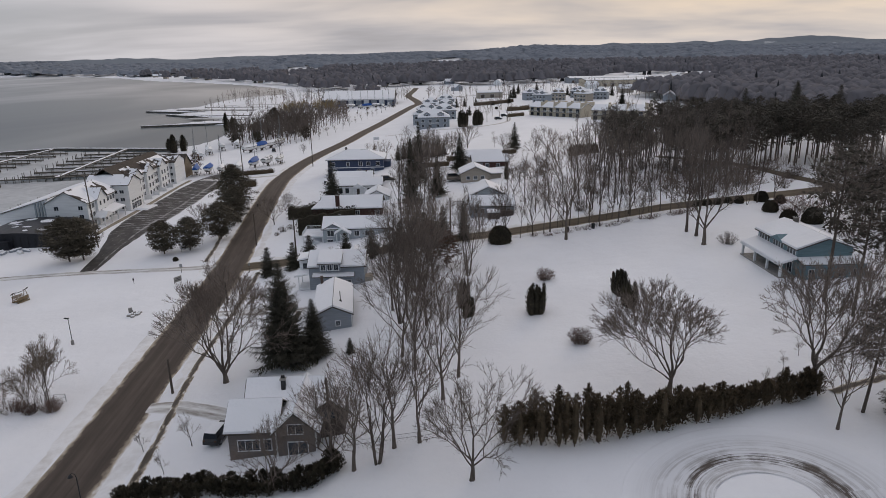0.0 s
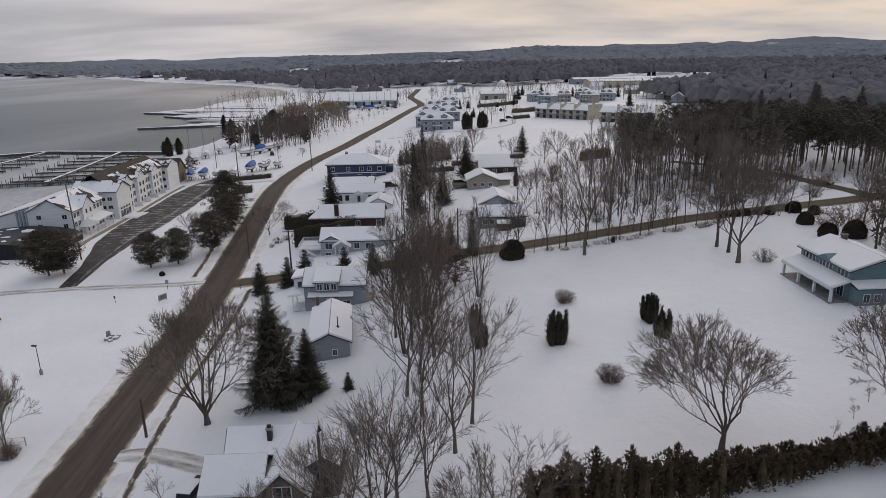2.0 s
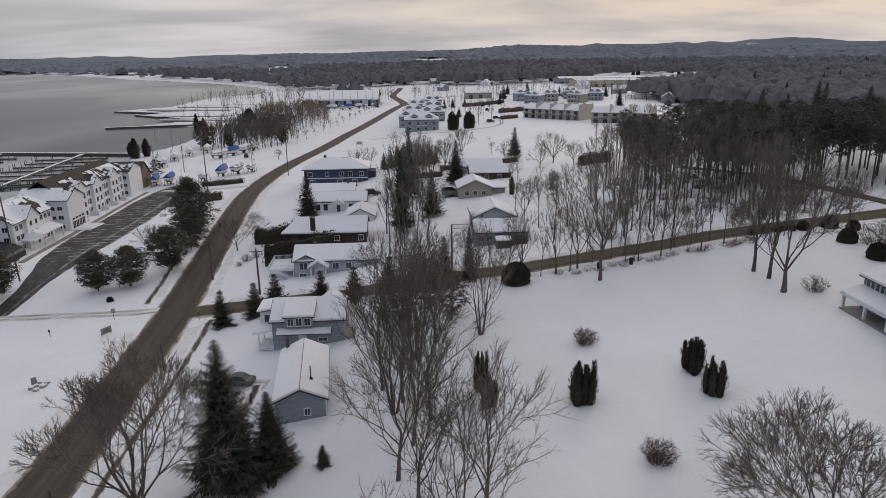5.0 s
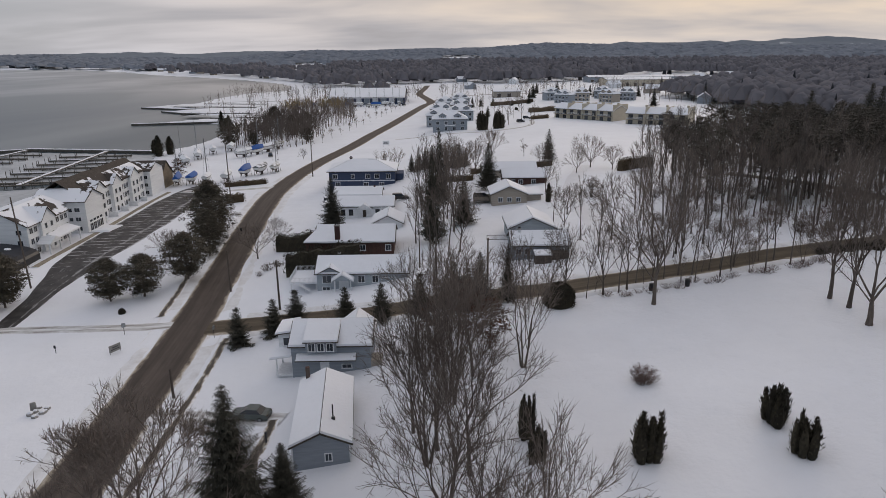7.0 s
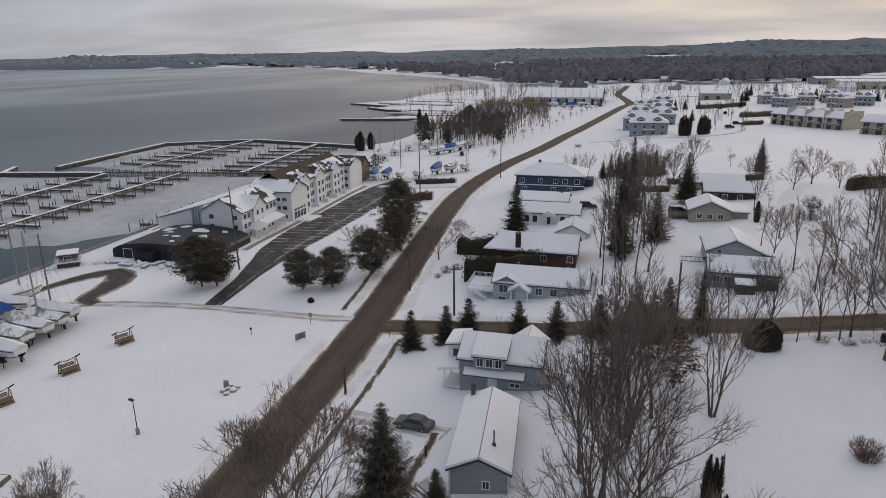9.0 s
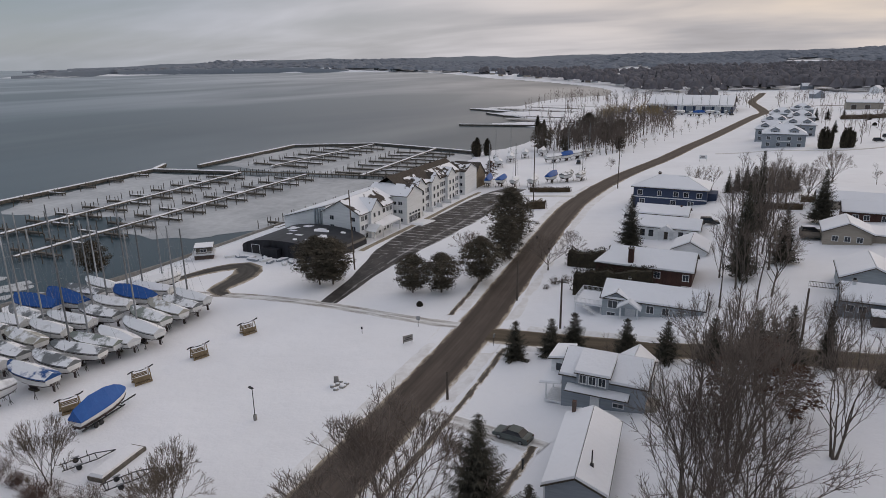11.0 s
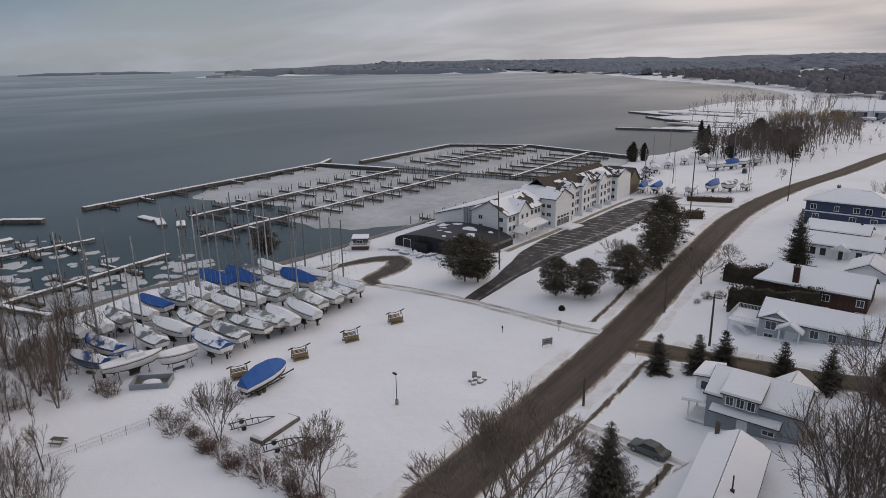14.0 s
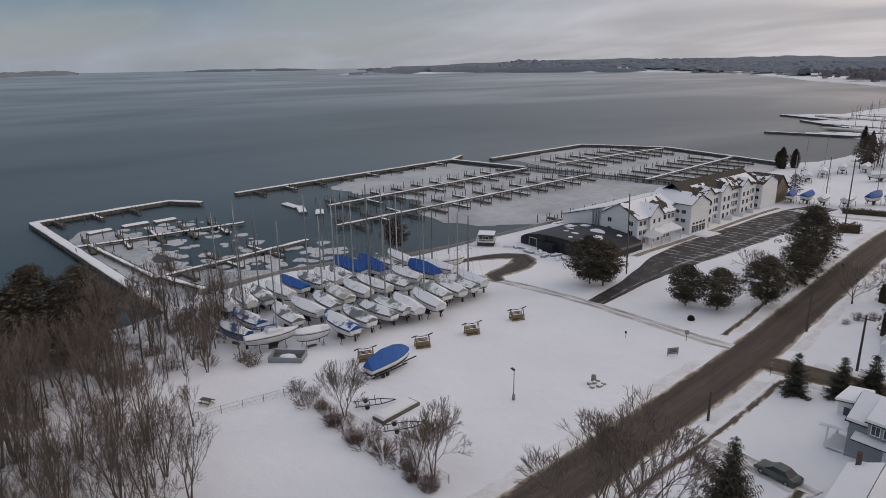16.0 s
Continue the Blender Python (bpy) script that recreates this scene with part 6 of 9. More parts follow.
def hill_houses():
    b = Building("house", "dark grey bungalow with snowy roof and back wall", 17.0, 165.0, 7.9)
    b.walls(-5.2, 5.2, -3.2, 3.2, -1.2, 2.6, GREY_SIDING, 4.2, "x")
    b.gable_roof(-5.2, 5.2, -3.2, 3.2, 2.6, 4.2, "x", 0.4, 0.28)
    b.walls(-1.0, 4.8, -4.8, -3.2, -1.2, 1.6, DARK_SIDING)
    b.chimney(-3.6, -0.4, 3.4, 4.9, 0.5, 0.5, WHITE)
    for u in (-4.0, -2.4, 3.8):
        b.window("S", u, -3.2, 0.9, 0.9, 1.0, 1)
    b = Building("house", "grey cottage with a front gable and snowy roof", 17.0, 177.0, 8.2)
    b.walls(-4.4, 4.4, -4.6, 5.0, -1.2, 2.7, PALE_SIDING, 4.7, "y")
    b.gable_roof(-4.4, 4.4, -4.6, 5.0, 2.7, 4.7, "y", 0.5, 0.28)
    b.window("S", -1.4, -4.6, 0.6, 1.9, 1.1, 1, METAL_DARK)
    b.box("porch", (5.4, -1.5, 0.9), (2.0, 4.0, 2.2), GREY_SIDING)
    b.lean_roof([(4.2, -3.8, 2.2), (6.8, -3.8, 1.9), (6.8, 0.8, 1.9), (4.2, 0.8, 2.2)], 0.2)
    b.railing([(-8.8, -3.4), (-4.6, -3.4)], 0.0, 1.0, WOOD_GREY)
    b = Building("house", "tan cottage with a front gable and snowy roof", 16.4, 209.0, 8.0)
    b.walls(-4.3, 4.3, -4.2, 4.2, -1.2, 2.7, TAN_SIDING, 4.6, "y")
    b.gable_roof(-4.3, 4.3, -4.2, 4.2, 2.7, 4.6, "y", 0.5, 0.28)
    for u in (-2.2, 0.0, 2.2):
        b.window("S", u, -4.2, 0.9, 1.0, 1.0, 1)
    b.walls(4.3, 8.0, -2.5, 3.8, -1.2, 2.2, TAN_SIDING)
    b.lean_roof([(4.2, -3.0, 2.2), (8.4, -3.0, 2.2), (8.4, 4.2, 2.6), (4.2, 4.2, 2.6)], 0.25)
    b.box("deck", (-6.4, 1.0, 0.5), (4.0, 4.0, 0.3), WOOD_GREY)
    b.railing([(-4.4, -1.0), (-8.4, -1.0), (-8.4, 3.0)], 0.6, 0.9, WOOD_GREY)
    b = Building("house", "low brick bungalow with a long snowy roof", 23.4, 231.0, 8.0)
    b.walls(-6.0, 6.0, -3.6, 3.6, -1.2, 2.6, BRICK, 4.2, "x")
    b.gable_roof(-6.0, 6.0, -3.6, 3.6, 2.6, 4.2, "x", 0.5, 0.3)
    for u in (-3.4, -1.2, 2.4):
        b.window("S", u, -3.6, 0.8, 1.1, 1.1, 1)
    b = Building("house", "far bungalow with a broad snowy roof", 21.0, 246.0, 7.6)
    b.walls(-8.0, 8.0, -3.6, 3.6, -1.2, 2.4, TAN_SIDING, 4.0, "x")
    b.gable_roof(-8.0, 8.0, -3.6, 3.6, 2.4, 4.0, "x", 0.5, 0.3)
    for u in (-5.0, -2.0, 2.0, 5.0):
        b.window("S", u, -3.6, 0.8, 1.1, 1.0, 1)


def teal_house():
    b = Building("house", "teal house with a columned porch and clerestory windows", 61.6, 109.3, 11.5)
    b.root.scale = (0.74, 0.72, 0.86)
    b.walls(-5.6, 6.0, -8.4, 8.4, -1.5, 5.2, TEAL_SIDING, 6.9, "y")
    b.gable_roof(-5.6, 6.0, -8.4, 8.4, 5.2, 6.9, "y", 0.7, 0.32)
    b.lean_roof([(-9.3, 9.0, 2.5), (-9.3, -9.0, 2.5), (-5.6, -9.0, 3.5), (-5.6, 9.0, 3.5)], 0.2, WHITE)
    b.box("fascia", (-9.2, 0, 2.4), (0.2, 18.0, 0.4), WHITE)
    b.box("porch_floor", (-7.4, 0, 0.0), (3.6, 17.6, 0.35), CONCRETE)
    for y in (-8.4, -2.9, 2.7, 8.4):
        b.box("column", (-8.8, y, 1.2), (0.45, 0.45, 2.5), WHITE)
    for y in (-7.2, -6.0, -4.8, -2.2, -1.1, 0.0, 1.1, 3.6, 4.8, 6.0, 7.2):
        b.window("W", y, -5.6, 3.75, 0.85, 1.2, 0)
    g = Geo()
    g.loft([[(x, -3.4, 5.1), (x, 2.0, 5.1), (x, -0.7, 6.2)] for x in (-6.3, -3.0)])
    part("clerestory_gable", g, TEAL_SIDING, b.root)
    for y in (-6.0, -1.0, 5.0):
        b.window("W", y, -5.6, 0.4, 1.8, 1.9, 1)
    for u in (-2.6, 1.0):
        b.window("S", u, -8.4, 0.8, 1.0, 1.3, 1)
    b.walls(-5.4, 7.8, -10.8, -8.4, -1.5, 2.8, TEAL_SIDING)
    b.lean_roof([(-5.8, -11.2, 2.8), (8.2, -11.2, 2.8), (8.2, -8.3, 3.4), (-5.8, -8.3, 3.4)], 0.2)
    for u in (-3.6, -1.6, 2.6, 5.2):
        b.window("S", u, -10.8, 0.6, 1.1, 1.3, 1)
    b.chimney(0.8, 5.0, 5.6, 8.0, 0.9, 0.9, WOOD_GREY)


near_brown_house()
garage()
grey_house()
pale_house()
brick_house()
side_garage()
white_house()
low_house()
navy_house()
hill_houses()
teal_house()


def hotel():
    ox, oy, oz = -100, 230, -0.8
    b = Building("hotel", "long white three-storey waterfront hotel with snowy gabled roofs", ox, oy, oz, 0, "hotel")
    W, P = WHITE_WALL, ROOF_PATCHY

    def Y(y):
        return y - oy

    def X(x):
        return x - ox

    # rear wing under one long slope towards the harbour
    side = [(-121.5, -0.9), (-107, -0.9), (-107, 8.4), (-121.5, 4.2)]
    part("wall", Geo().loft([[(X(x), Y(y), z) for x, z in side] for y in (197.0, 240.0)]), W, b.root)
    b.lean_roof([(X(-106.9), Y(196.7), 8.45), (X(-106.9), Y(240), 8.45), (X(-121.9), Y(240), 4.2), (X(-121.9), Y(196.7), 4.2)], 0.25)
    for i in range(4):
        b.box("flue", (X(-110.6) + i * 0.9, Y(196.8), 3.9), (0.35, 0.5, 7.4), PALE_SIDING)
    # south block with one gable over the entrance
    b.walls(X(-107), X(-95.2), Y(195.4), Y(213), -0.8, 7.4, W, 10.6, "y")
    b.gable_roof(X(-107), X(-95.2), Y(195.4), Y(213), 7.4, 10.6, "y", 0.5, 0.1, SHINGLE, P)
    b.walls(X(-100), X(-94.6), Y(200.2), Y(206.2), -0.8, 7.6, W, 10.2, "x")
    b.gable_roof(X(-101.5), X(-94.6), Y(200.2), Y(206.2), 7.6, 10.2, "x", 0.4, 0.1, SHINGLE, P)
    # projecting gable block
    b.walls(X(-106), X(-92.4), Y(216.5), Y(226), -0.8, 8.5, W, 10.9, "x")
    b.gable_roof(X(-106), X(-92.4), Y(216.5), Y(226), 8.5, 10.9, "x", 0.4, 0.1, SHINGLE, P)
    b.walls(X(-107), X(-97.5), Y(213.0), Y(216.5), -0.8, 8.0, W)
    b.lean_roof([(X(-97.2), Y(213.0), 8.0), (X(-97.2), Y(216.4), 8.0), (X(-103), Y(216.4), 10.4), (X(-103), Y(213.0), 10.4)], 0.1, SHINGLE, P)
    # long middle block: bare shingles along the ridge, snow and three gables below
    b.walls(X(-107), X(-95.8), Y(226), Y(261.4), -0.8, 9.0, W, 12.7, "y")
    b.gable_roof(X(-107), X(-95.8), Y(221), Y(261.4), 9.0, 12.9, "y", 0.45, 0.02, SHINGLE, SHINGLE)
    for y0, y1 in ((226.4, 261.0),):
        b.lean_roof([(X(-95.4), Y(y0), 8.95), (X(-95.4), Y(y1), 8.95), (X(-99.2), Y(y1), 11.6), (X(-99.2), Y(y0), 11.6)], 0.12, SHINGLE, P)
    for y in (227.5, 238.0, 250.0):
        b.walls(X(-98), X(-95.0), Y(y), Y(y + 6), -0.8, 9.0, W, 11.3, "x")
        b.gable_roof(X(-100.0), X(-95.0), Y(y), Y(y + 6), 9.0, 11.3, "x", 0.4, 0.1, SHINGLE, P)
    # north block
    b.walls(X(-108), X(-94.2), Y(262.4), Y(273), -0.8, 8.4, W, 10.6, "x")
    b.gable_roof(X(-108), X(-94.2), Y(262.4), Y(273), 8.4, 10.6, "x", 0.4, 0.1, SHINGLE, P)
    b.walls(X(-105), X(-95.2), Y(273.2), Y(284), -0.8, 4.4, WOOD_WARM, 9.2, "x")
    b.gable_roof(X(-105), X(-95.2), Y(273.2), Y(284), 4.4, 9.2, "x", 0.4, 0.02, SHINGLE, SHINGLE)
    # windows
    for z in (0.4, 2.9, 5.4):
        for y in (196.8, 198.6, 208.0, 210.0, 211.8):
            b.window("E", Y(y), X(-95.2), z, 1.2, 1.25, 1)
        for y in (202, 204.4):
            b.window("E", Y(y), X(-94.6), z, 0.9, 1.2, 0)
        for x in (-97.2, -104.0):
            b.window("S", X(x), Y(195.4), z, 1.2, 1.1, 1)
        b.window("S", X(-94.6), Y(216.5), z + 0.4, 1.3, 1.0, 1)
        b.window("S", X(-96.4), Y(216.5), z + 0.4, 0.9, 0.9, 0)
        for y in (235.0, 236.6, 245.4, 247.2, 248.8, 257.4, 259.2):
            b.window("E", Y(y), X(-95.8), z + 0.4, 1.2, 1.5, 1)
        for y in (227.5, 238.0, 250.0):
            for d in (1.7, 4.3):
                b.window("E", Y(y + d), X(-95.0), z + 0.4, 1.1, 1.4, 0)
        b.window("S", X(-95.8), Y(262.4), z + 0.4, 1.2, 1.0, 1)
    for y in (218.4, 220.2, 222.0, 223.8):
        b.window("E", Y(y), X(-92.4), 0.4, 1.5, 1.9, 1)
        b.window("E", Y(y), X(-92.4), 2.7, 1.3, 0.6, 0)
    # entrance canopies and terraces
    b.lean_roof([(X(-92.0), Y(201.5), 2.8), (X(-92.0), Y(212.0), 2.8), (X(-95.4), Y(212.0), 3.8), (X(-95.4), Y(201.5), 3.8)], 0.25, WHITE)
    g = Geo()
    g.loft([[(x, Y(197.4), 2.6), (x, Y(202.6), 2.6), (x, Y(200.0), 4.0)] for x in (X(-91.6), X(-95))])
    part("canopy_gable", g, WHITE_WALL, b.root)
    for y in (197.8, 202.2, 206.5, 211.5):
        b.box("post", (X(-92.1), Y(y), 0.9), (0.3, 0.3, 3.6), WHITE)
    for y in (226.6, 233.4, 240.2, 247.0, 253.8):
        b.box("terrace_wall", (X(-94.3), Y(y + 1.2), 0.4), (2.8, 0.3, 2.2), WHITE)
        b.box("terrace", (X(-94.2), Y(y + 4.0), -0.05), (2.6, 4.8, 0.5), SNOW_ROOF, "snow-covered terrace")
    for y in (219, 240, 250):
        b.box("vent", (X(-101.4), Y(y), 13.0), (0.5, 0.5, 0.7), METAL_DARK)


hotel()


def barn():
    b = Building("storage_shed", "black metal shed with a rounded roof and snow patches", -105.8, 190, -0.9, 0, "shed")
    # low barrel vault, its long side towards the car park
    g, s, n = Geo(), Geo(), 14
    rings = []
    for y in (-13.5, 4.6):
        ring = [(-13, y, -0.5)]
        for i in range(n + 1):
            a = math.pi * i / n
            ring.append((-13 * math.cos(a), y, 1.5 + 2.5 * math.sin(a)))
        ring.append((13, y, -0.5))
        rings.append(ring)
    g.loft(rings[::-1])
    ob = part("wall", g, BLACK_METAL, b.root, smooth=False)
    for i in range(13):
        part("rib", Geo().box((-11.5 + i * 1.9, -13.56, 1.4), (0.09, 0.12, 3.4 if 0 < i < 12 else 2.4)), METAL_DARK, b.root)
    rnd = random.Random(5)
    k = 0
    while k < 14:
        a = rnd.uniform(0.9, 2.3)
        y = rnd.uniform(-11, 2.6)
        p = Geo()
        m = 9
        da, dy = rnd.uniform(0.05, 0.22), rnd.uniform(0.5, 1.9)
        top = []
        for j in range(m):
            q = j * 6.283 / m
            r = rnd.uniform(0.6, 1.0)
            aa = a + math.cos(q) * da * r
            top.append((-13.06 * math.cos(aa), y + math.sin(q) * dy * r, 1.56 + 2.56 * math.sin(aa)))
        p.loft([[(x, yy, z - 0.1) for x, yy, z in top], top])
        part("snow_patch", p, SNOW_ROOF, b.root, "patch of roof snow")
        k += 1
    b.door("S", -8.6, -13.55, 0.0, 2.4, 2.2, METAL_DARK, "shed_door")
    b.box("lean_to", (-3.0, -14.4, 1.0), (5.0, 1.6, 2.2), BLACK_METAL)


barn()


# ---- harbour ----
PILE = Geo().tube((0, 0, -3.5), (0, 0, 2.6), 0.16, 0.13, 6).mesh("mooring_post", WOOD_GREY)
SHORT_PILE = Geo().tube((0, 0, -3.5), (0, 0, 1.3), 0.15, 0.13, 6).mesh("mooring_post", WOOD_GREY)


def dock(name, label, a, b, width=2.2, top=-1.25, fingers=None, pile_gap=6.0, tall=False, deep=False, snow=True):
    """A straight pier from a to b with piles, and finger piers on both sides."""
    dx, dy = b[0] - a[0], b[1] - a[1]
    n = math.hypot(dx, dy)
    root = thing(name, a[0], a[1], WATER_Z, math.degrees(math.atan2(dy, dx)), label, "dock", "harbour docks")
    t = top - WATER_Z
    th = 0.35 if not deep else 1.2
    part("deck", Geo().box((n / 2, 0, t - th / 2), (n, width, th)), WOOD_GREY, root)
    if snow:
        g, m = Geo(), max(2, int(n / 2.5))
        rnd = random.Random(int(n * 10))
        rings = []
        for i in range(m + 1):
            x, h = n * i / m, rnd.uniform(0.05, 0.24) if deep else rnd.uniform(-0.08, 0.22)
            w = width * (rnd.uniform(0.40, 0.47) if deep else rnd.uniform(0.18, 0.42))
            rings.append([(x, -w, t + 0.004), (x, -w * 0.8, t + h), (x, w * 0.8, t + h), (x, w, t + 0.004)])
        g.loft(rings)
        part("deck_snow", g, SNOW_ROOF, root, "snow lying on the deck")
    mesh = PILE if tall else SHORT_PILE
    for i in range(int(n / pile_gap) + 1):
        for s in (-1, 1):
            part("mooring_post", mesh, None, root, "", False, (min(n - 0.2, i * pile_gap + 0.4), s * (width / 2 + 0.12), 0))
    if fingers:
        gap, length, fw, sides = fingers
        key = ("finger", length, fw, round(t, 2))
        if key not in MESHES:
            g = Geo().box((0, length / 2, t - 0.42), (fw, length, 0.22))
            g.box((-fw / 2 + 0.08, length / 2, t - 0.75), (0.14, length, 0.3)), g.box((fw / 2 - 0.08, length / 2, t - 0.75), (0.14, length, 0.3))
            MESHES[key] = (g.mesh("finger_pier", WOOD_GREY), Geo().box((0, length / 2, t - 0.24), (fw * 0.6, length * 0.96, 0.12)).mesh("finger_snow", SNOW_ROOF))
        for i in range(int(n / gap)):
            for s in sides:
                ob = part("finger_pier", MESHES[key][0], None, root, "", False, (i * gap + gap * 0.55, s * width / 2, 0), 0 if s > 0 else 180)
                if (i + s) % 3 == 0 and snow:
                    part("finger_snow", MESHES[key][1], None, ob)
                for q in (length * 0.5, length * 0.97):
                    for e in (-1, 1):
                        part("mooring_post", PILE, None, ob, "", False, (e * (fw / 2 + 0.12), q, 0))
                ob2 = part("mooring_post", PILE, None, root, "", False, (i * gap + gap * 0.1, s * (width / 2 + length * 0.95), 0))
    return root


SLIP = (10.5, 8.5, 1.1, (-1, 1))
dock("breakwater_dock", "outer harbour breakwater pier capped with snow", (-243.4, 148.5), (-253.0, 267.5), 2.1, -1.2, (14.0, 8.0, 1.1, (-1,)), 4.0, False, True)
dock("breakwater_dock", "short snowy stub of the breakwater pier", (-253.0, 267.0), (-260.3, 279.5), 2.2, -1.2, None, 4.0, False, True)
dock("breakwater_dock", "snow-capped cross pier closing the harbour", (-252.5, 266.5), (-210, 275.5), 2.4, -1.2, None, 4.0, False, True)
dock("pile_pier", "bare timber pile pier across the harbour", (-210, 275.5), (-124, 292), 1.6, -1.1, None, 3.0, True, False, False)
dock("main_dock", "long snowy dock with finger piers and mooring piles", (-198.8, 163.5), (-207.5, 273.5), 2.4, -1.25, SLIP, 6.0)
dock("main_dock", "long snowy dock with finger piers in grey ice", (-171.6, 150.5), (-177.2, 282), 2.2, -1.25, SLIP, 6.0)
dock("gangway", "snowy wooden gangway on the hotel shore", (-127.5, 200), (-124.0, 286), 2.4, -0.95, (11.0, 7.0, 1.0, (1,)), 6.0)
dock("breakwater_dock", "curved outer breakwater of the north basin", (-241.7, 283.3), (-245.6, 360.8), 2.3, -1.2, None, 4.0, False, True)
dock("breakwater_dock", "north breakwater pier capped with snow", (-245.6, 360.8), (-203.5, 384), 2.3, -1.2, None, 4.0, False, True)
dock("breakwater_dock", "north breakwater pier running to the shore", (-203.5, 384), (-133, 371), 2.3, -1.2, None, 4.0, False, True)
LONG = (11.0, 15.0, 1.4, (-1, 1))
dock("main_dock", "north basin dock with long snowy finger piers", (-207.0, 294), (-203.8, 380), 2.4, -1.3, LONG, 9.0)
dock("main_dock", "north basin dock beside the hotel with finger piers", (-153.5, 288), (-161.0, 374), 2.4, -1.3, LONG, 9.0)
dock("breakwater_dock", "south breakwater pier running out from the shore", (-126, 87.6), (-239.2, 80.2), 2.8, -1.1, None, 4.0, False, True)
dock("breakwater_dock", "south breakwater arm with snow on its deck", (-239.2, 79.2), (-245.5, 125), 2.6, -1.1, (12.0, 7.5, 1.1, (-1,)), 4.0, False, True)
dock("breakwater_dock", "short end of the south breakwater arm", (-245.5, 124), (-234.5, 132.2), 2.4, -1.1, None, 4.0, False, True)
dock("main_dock", "old south basin dock with broken finger piers", (-200.5, 82.5), (-196.5, 131.5), 2.0, -1.6, (9.0, 8.0, 1.2, (-1, 1)), 5.0)
dock("main_dock", "south basin dock with snow beside the boatyard", (-157.0, 92), (-163.5, 136), 2.2, -1.5, (12.0, 7.0, 1.1, (-1, 1)), 5.0)
dock("gangway", "low snowy gangway linking the south docks", (-157.5, 93.5), (-136.5, 99.5), 2.0, -1.5, None, 5.0)
dock("gangway", "low snowy walkway along the south piles", (-199.5, 88), (-158, 92.5), 1.8, -1.7, None, 6.0)


def raft(label, x, y, rz, l, w):
    root = thing("raft", x, y, WATER_Z, rz, label, "raft", "floating rafts")
    part("float", Geo().box((0, 0, 0.2), (l, w, 0.7), 0, 0.97), WOOD_GREY, root)
    g = Geo()
    rings = []
    for i in range(7):
        t = i / 6 - 0.5
        rings.append([(t * l * 0.98, -w * 0.46, 0.56), (t * l * 0.98, -w * 0.36, 0.84), (t * l * 0.98, w * 0.36, 0.88), (t * l * 0.98, w * 0.46, 0.56)])
    g.loft(rings)
    part("raft_snow", g, SNOW_ROOF, root, "thick snow on the raft")


for x, y, rz, l, w in ((-211, 155.4, 2, 9, 3), (-202.5, 155.0, -22, 10, 3), (-194.5, 157.5, -30, 7, 3), (-217, 94, 100, 7, 2.6), (-219, 105, 95, 8, 2.6), (-218.5, 114, 95, 7, 2.6)):
    raft("white snow-covered raft floating in the harbour", x, y, rz, l, w)


def ice_sheet(name, pts, seed, label):
    """A sheet of harbour ice with an uneven edge."""
    rnd = random.Random(seed)
    edge = []
    for (x0, y0), (x1, y1) in zip(pts, pts[1:] + pts[:1]):
        n = max(1, int(math.hypot(x1 - x0, y1 - y0) / 4))
        for i in range(n):
            t = i / n
            edge.append((x0 + (x1 - x0) * t + rnd.uniform(-1.6, 1.6), y0 + (y1 - y0) * t + rnd.uniform(-1.6, 1.6)))
    g = Geo()
    g.loft([[(x, y, WATER_Z - 0.1) for x, y in edge], [(x, y, WATER_Z + 0.07) for x, y in edge]])
    ob = solo(name, g, ICE, label, "ice", "structure")
    return ob


ice_sheet("ice_sheet", [(-131, 205), (-143, 189), (-152, 181), (-170, 182), (-187, 197), (-201, 192), (-206, 230), (-206, 272), (-180, 279), (-130, 289), (-124, 250), (-126, 214)], 1, "grey ice frozen between the docks")
ice_sheet("ice_sheet", [(-206, 206), (-213, 186), (-230, 184), (-243, 197), (-250, 262), (-212, 271), (-208, 240)], 2, "grey ice along the outer breakwater")
ice_sheet("ice_sheet", [(-128, 296), (-200, 288), (-238, 292), (-242, 330), (-242, 358), (-203, 380), (-136, 367), (-124, 340)], 3, "grey ice filling the north basin")
ice_sheet("ice_sheet", [(-130, 89.5), (-170, 87), (-212, 84), (-224, 92), (-206, 104), (-190, 101), (-172, 97), (-160, 104), (-149, 112), (-146, 120), (-139, 118), (-137, 96)], 4, "pale ice along the south breakwater")


def floes():
    rnd = random.Random(21)
    g = Geo()
    for _ in range(150):
        if rnd.random() < 0.55:
            x, y = rnd.uniform(-162, -139), rnd.uniform(108, 140)
        else:
            x, y = rnd.uniform(-215, -163), rnd.uniform(100, 126)
        r = rnd.uniform(0.6, 2.6)
        n = rnd.randrange(5, 8)
        a0 = rnd.random() * 6.28
        ring = [(x + math.cos(a0 + i * 6.283 / n) * r * rnd.uniform(0.7, 1.2), y + math.sin(a0 + i * 6.283 / n) * r * rnd.uniform(0.7, 1.2)) for i in range(n)]
        if not bool(inside(x, y, SHORE)):
            g.loft([[(p, q, WATER_Z - 0.05) for p, q in ring], [(p, q, WATER_Z + rnd.uniform(0.1, 0.2)) for p, q in ring]])
    solo("ice_floes", g, FLOE, "broken white ice floes drifting between docks", "ice", "stuff")


floes()


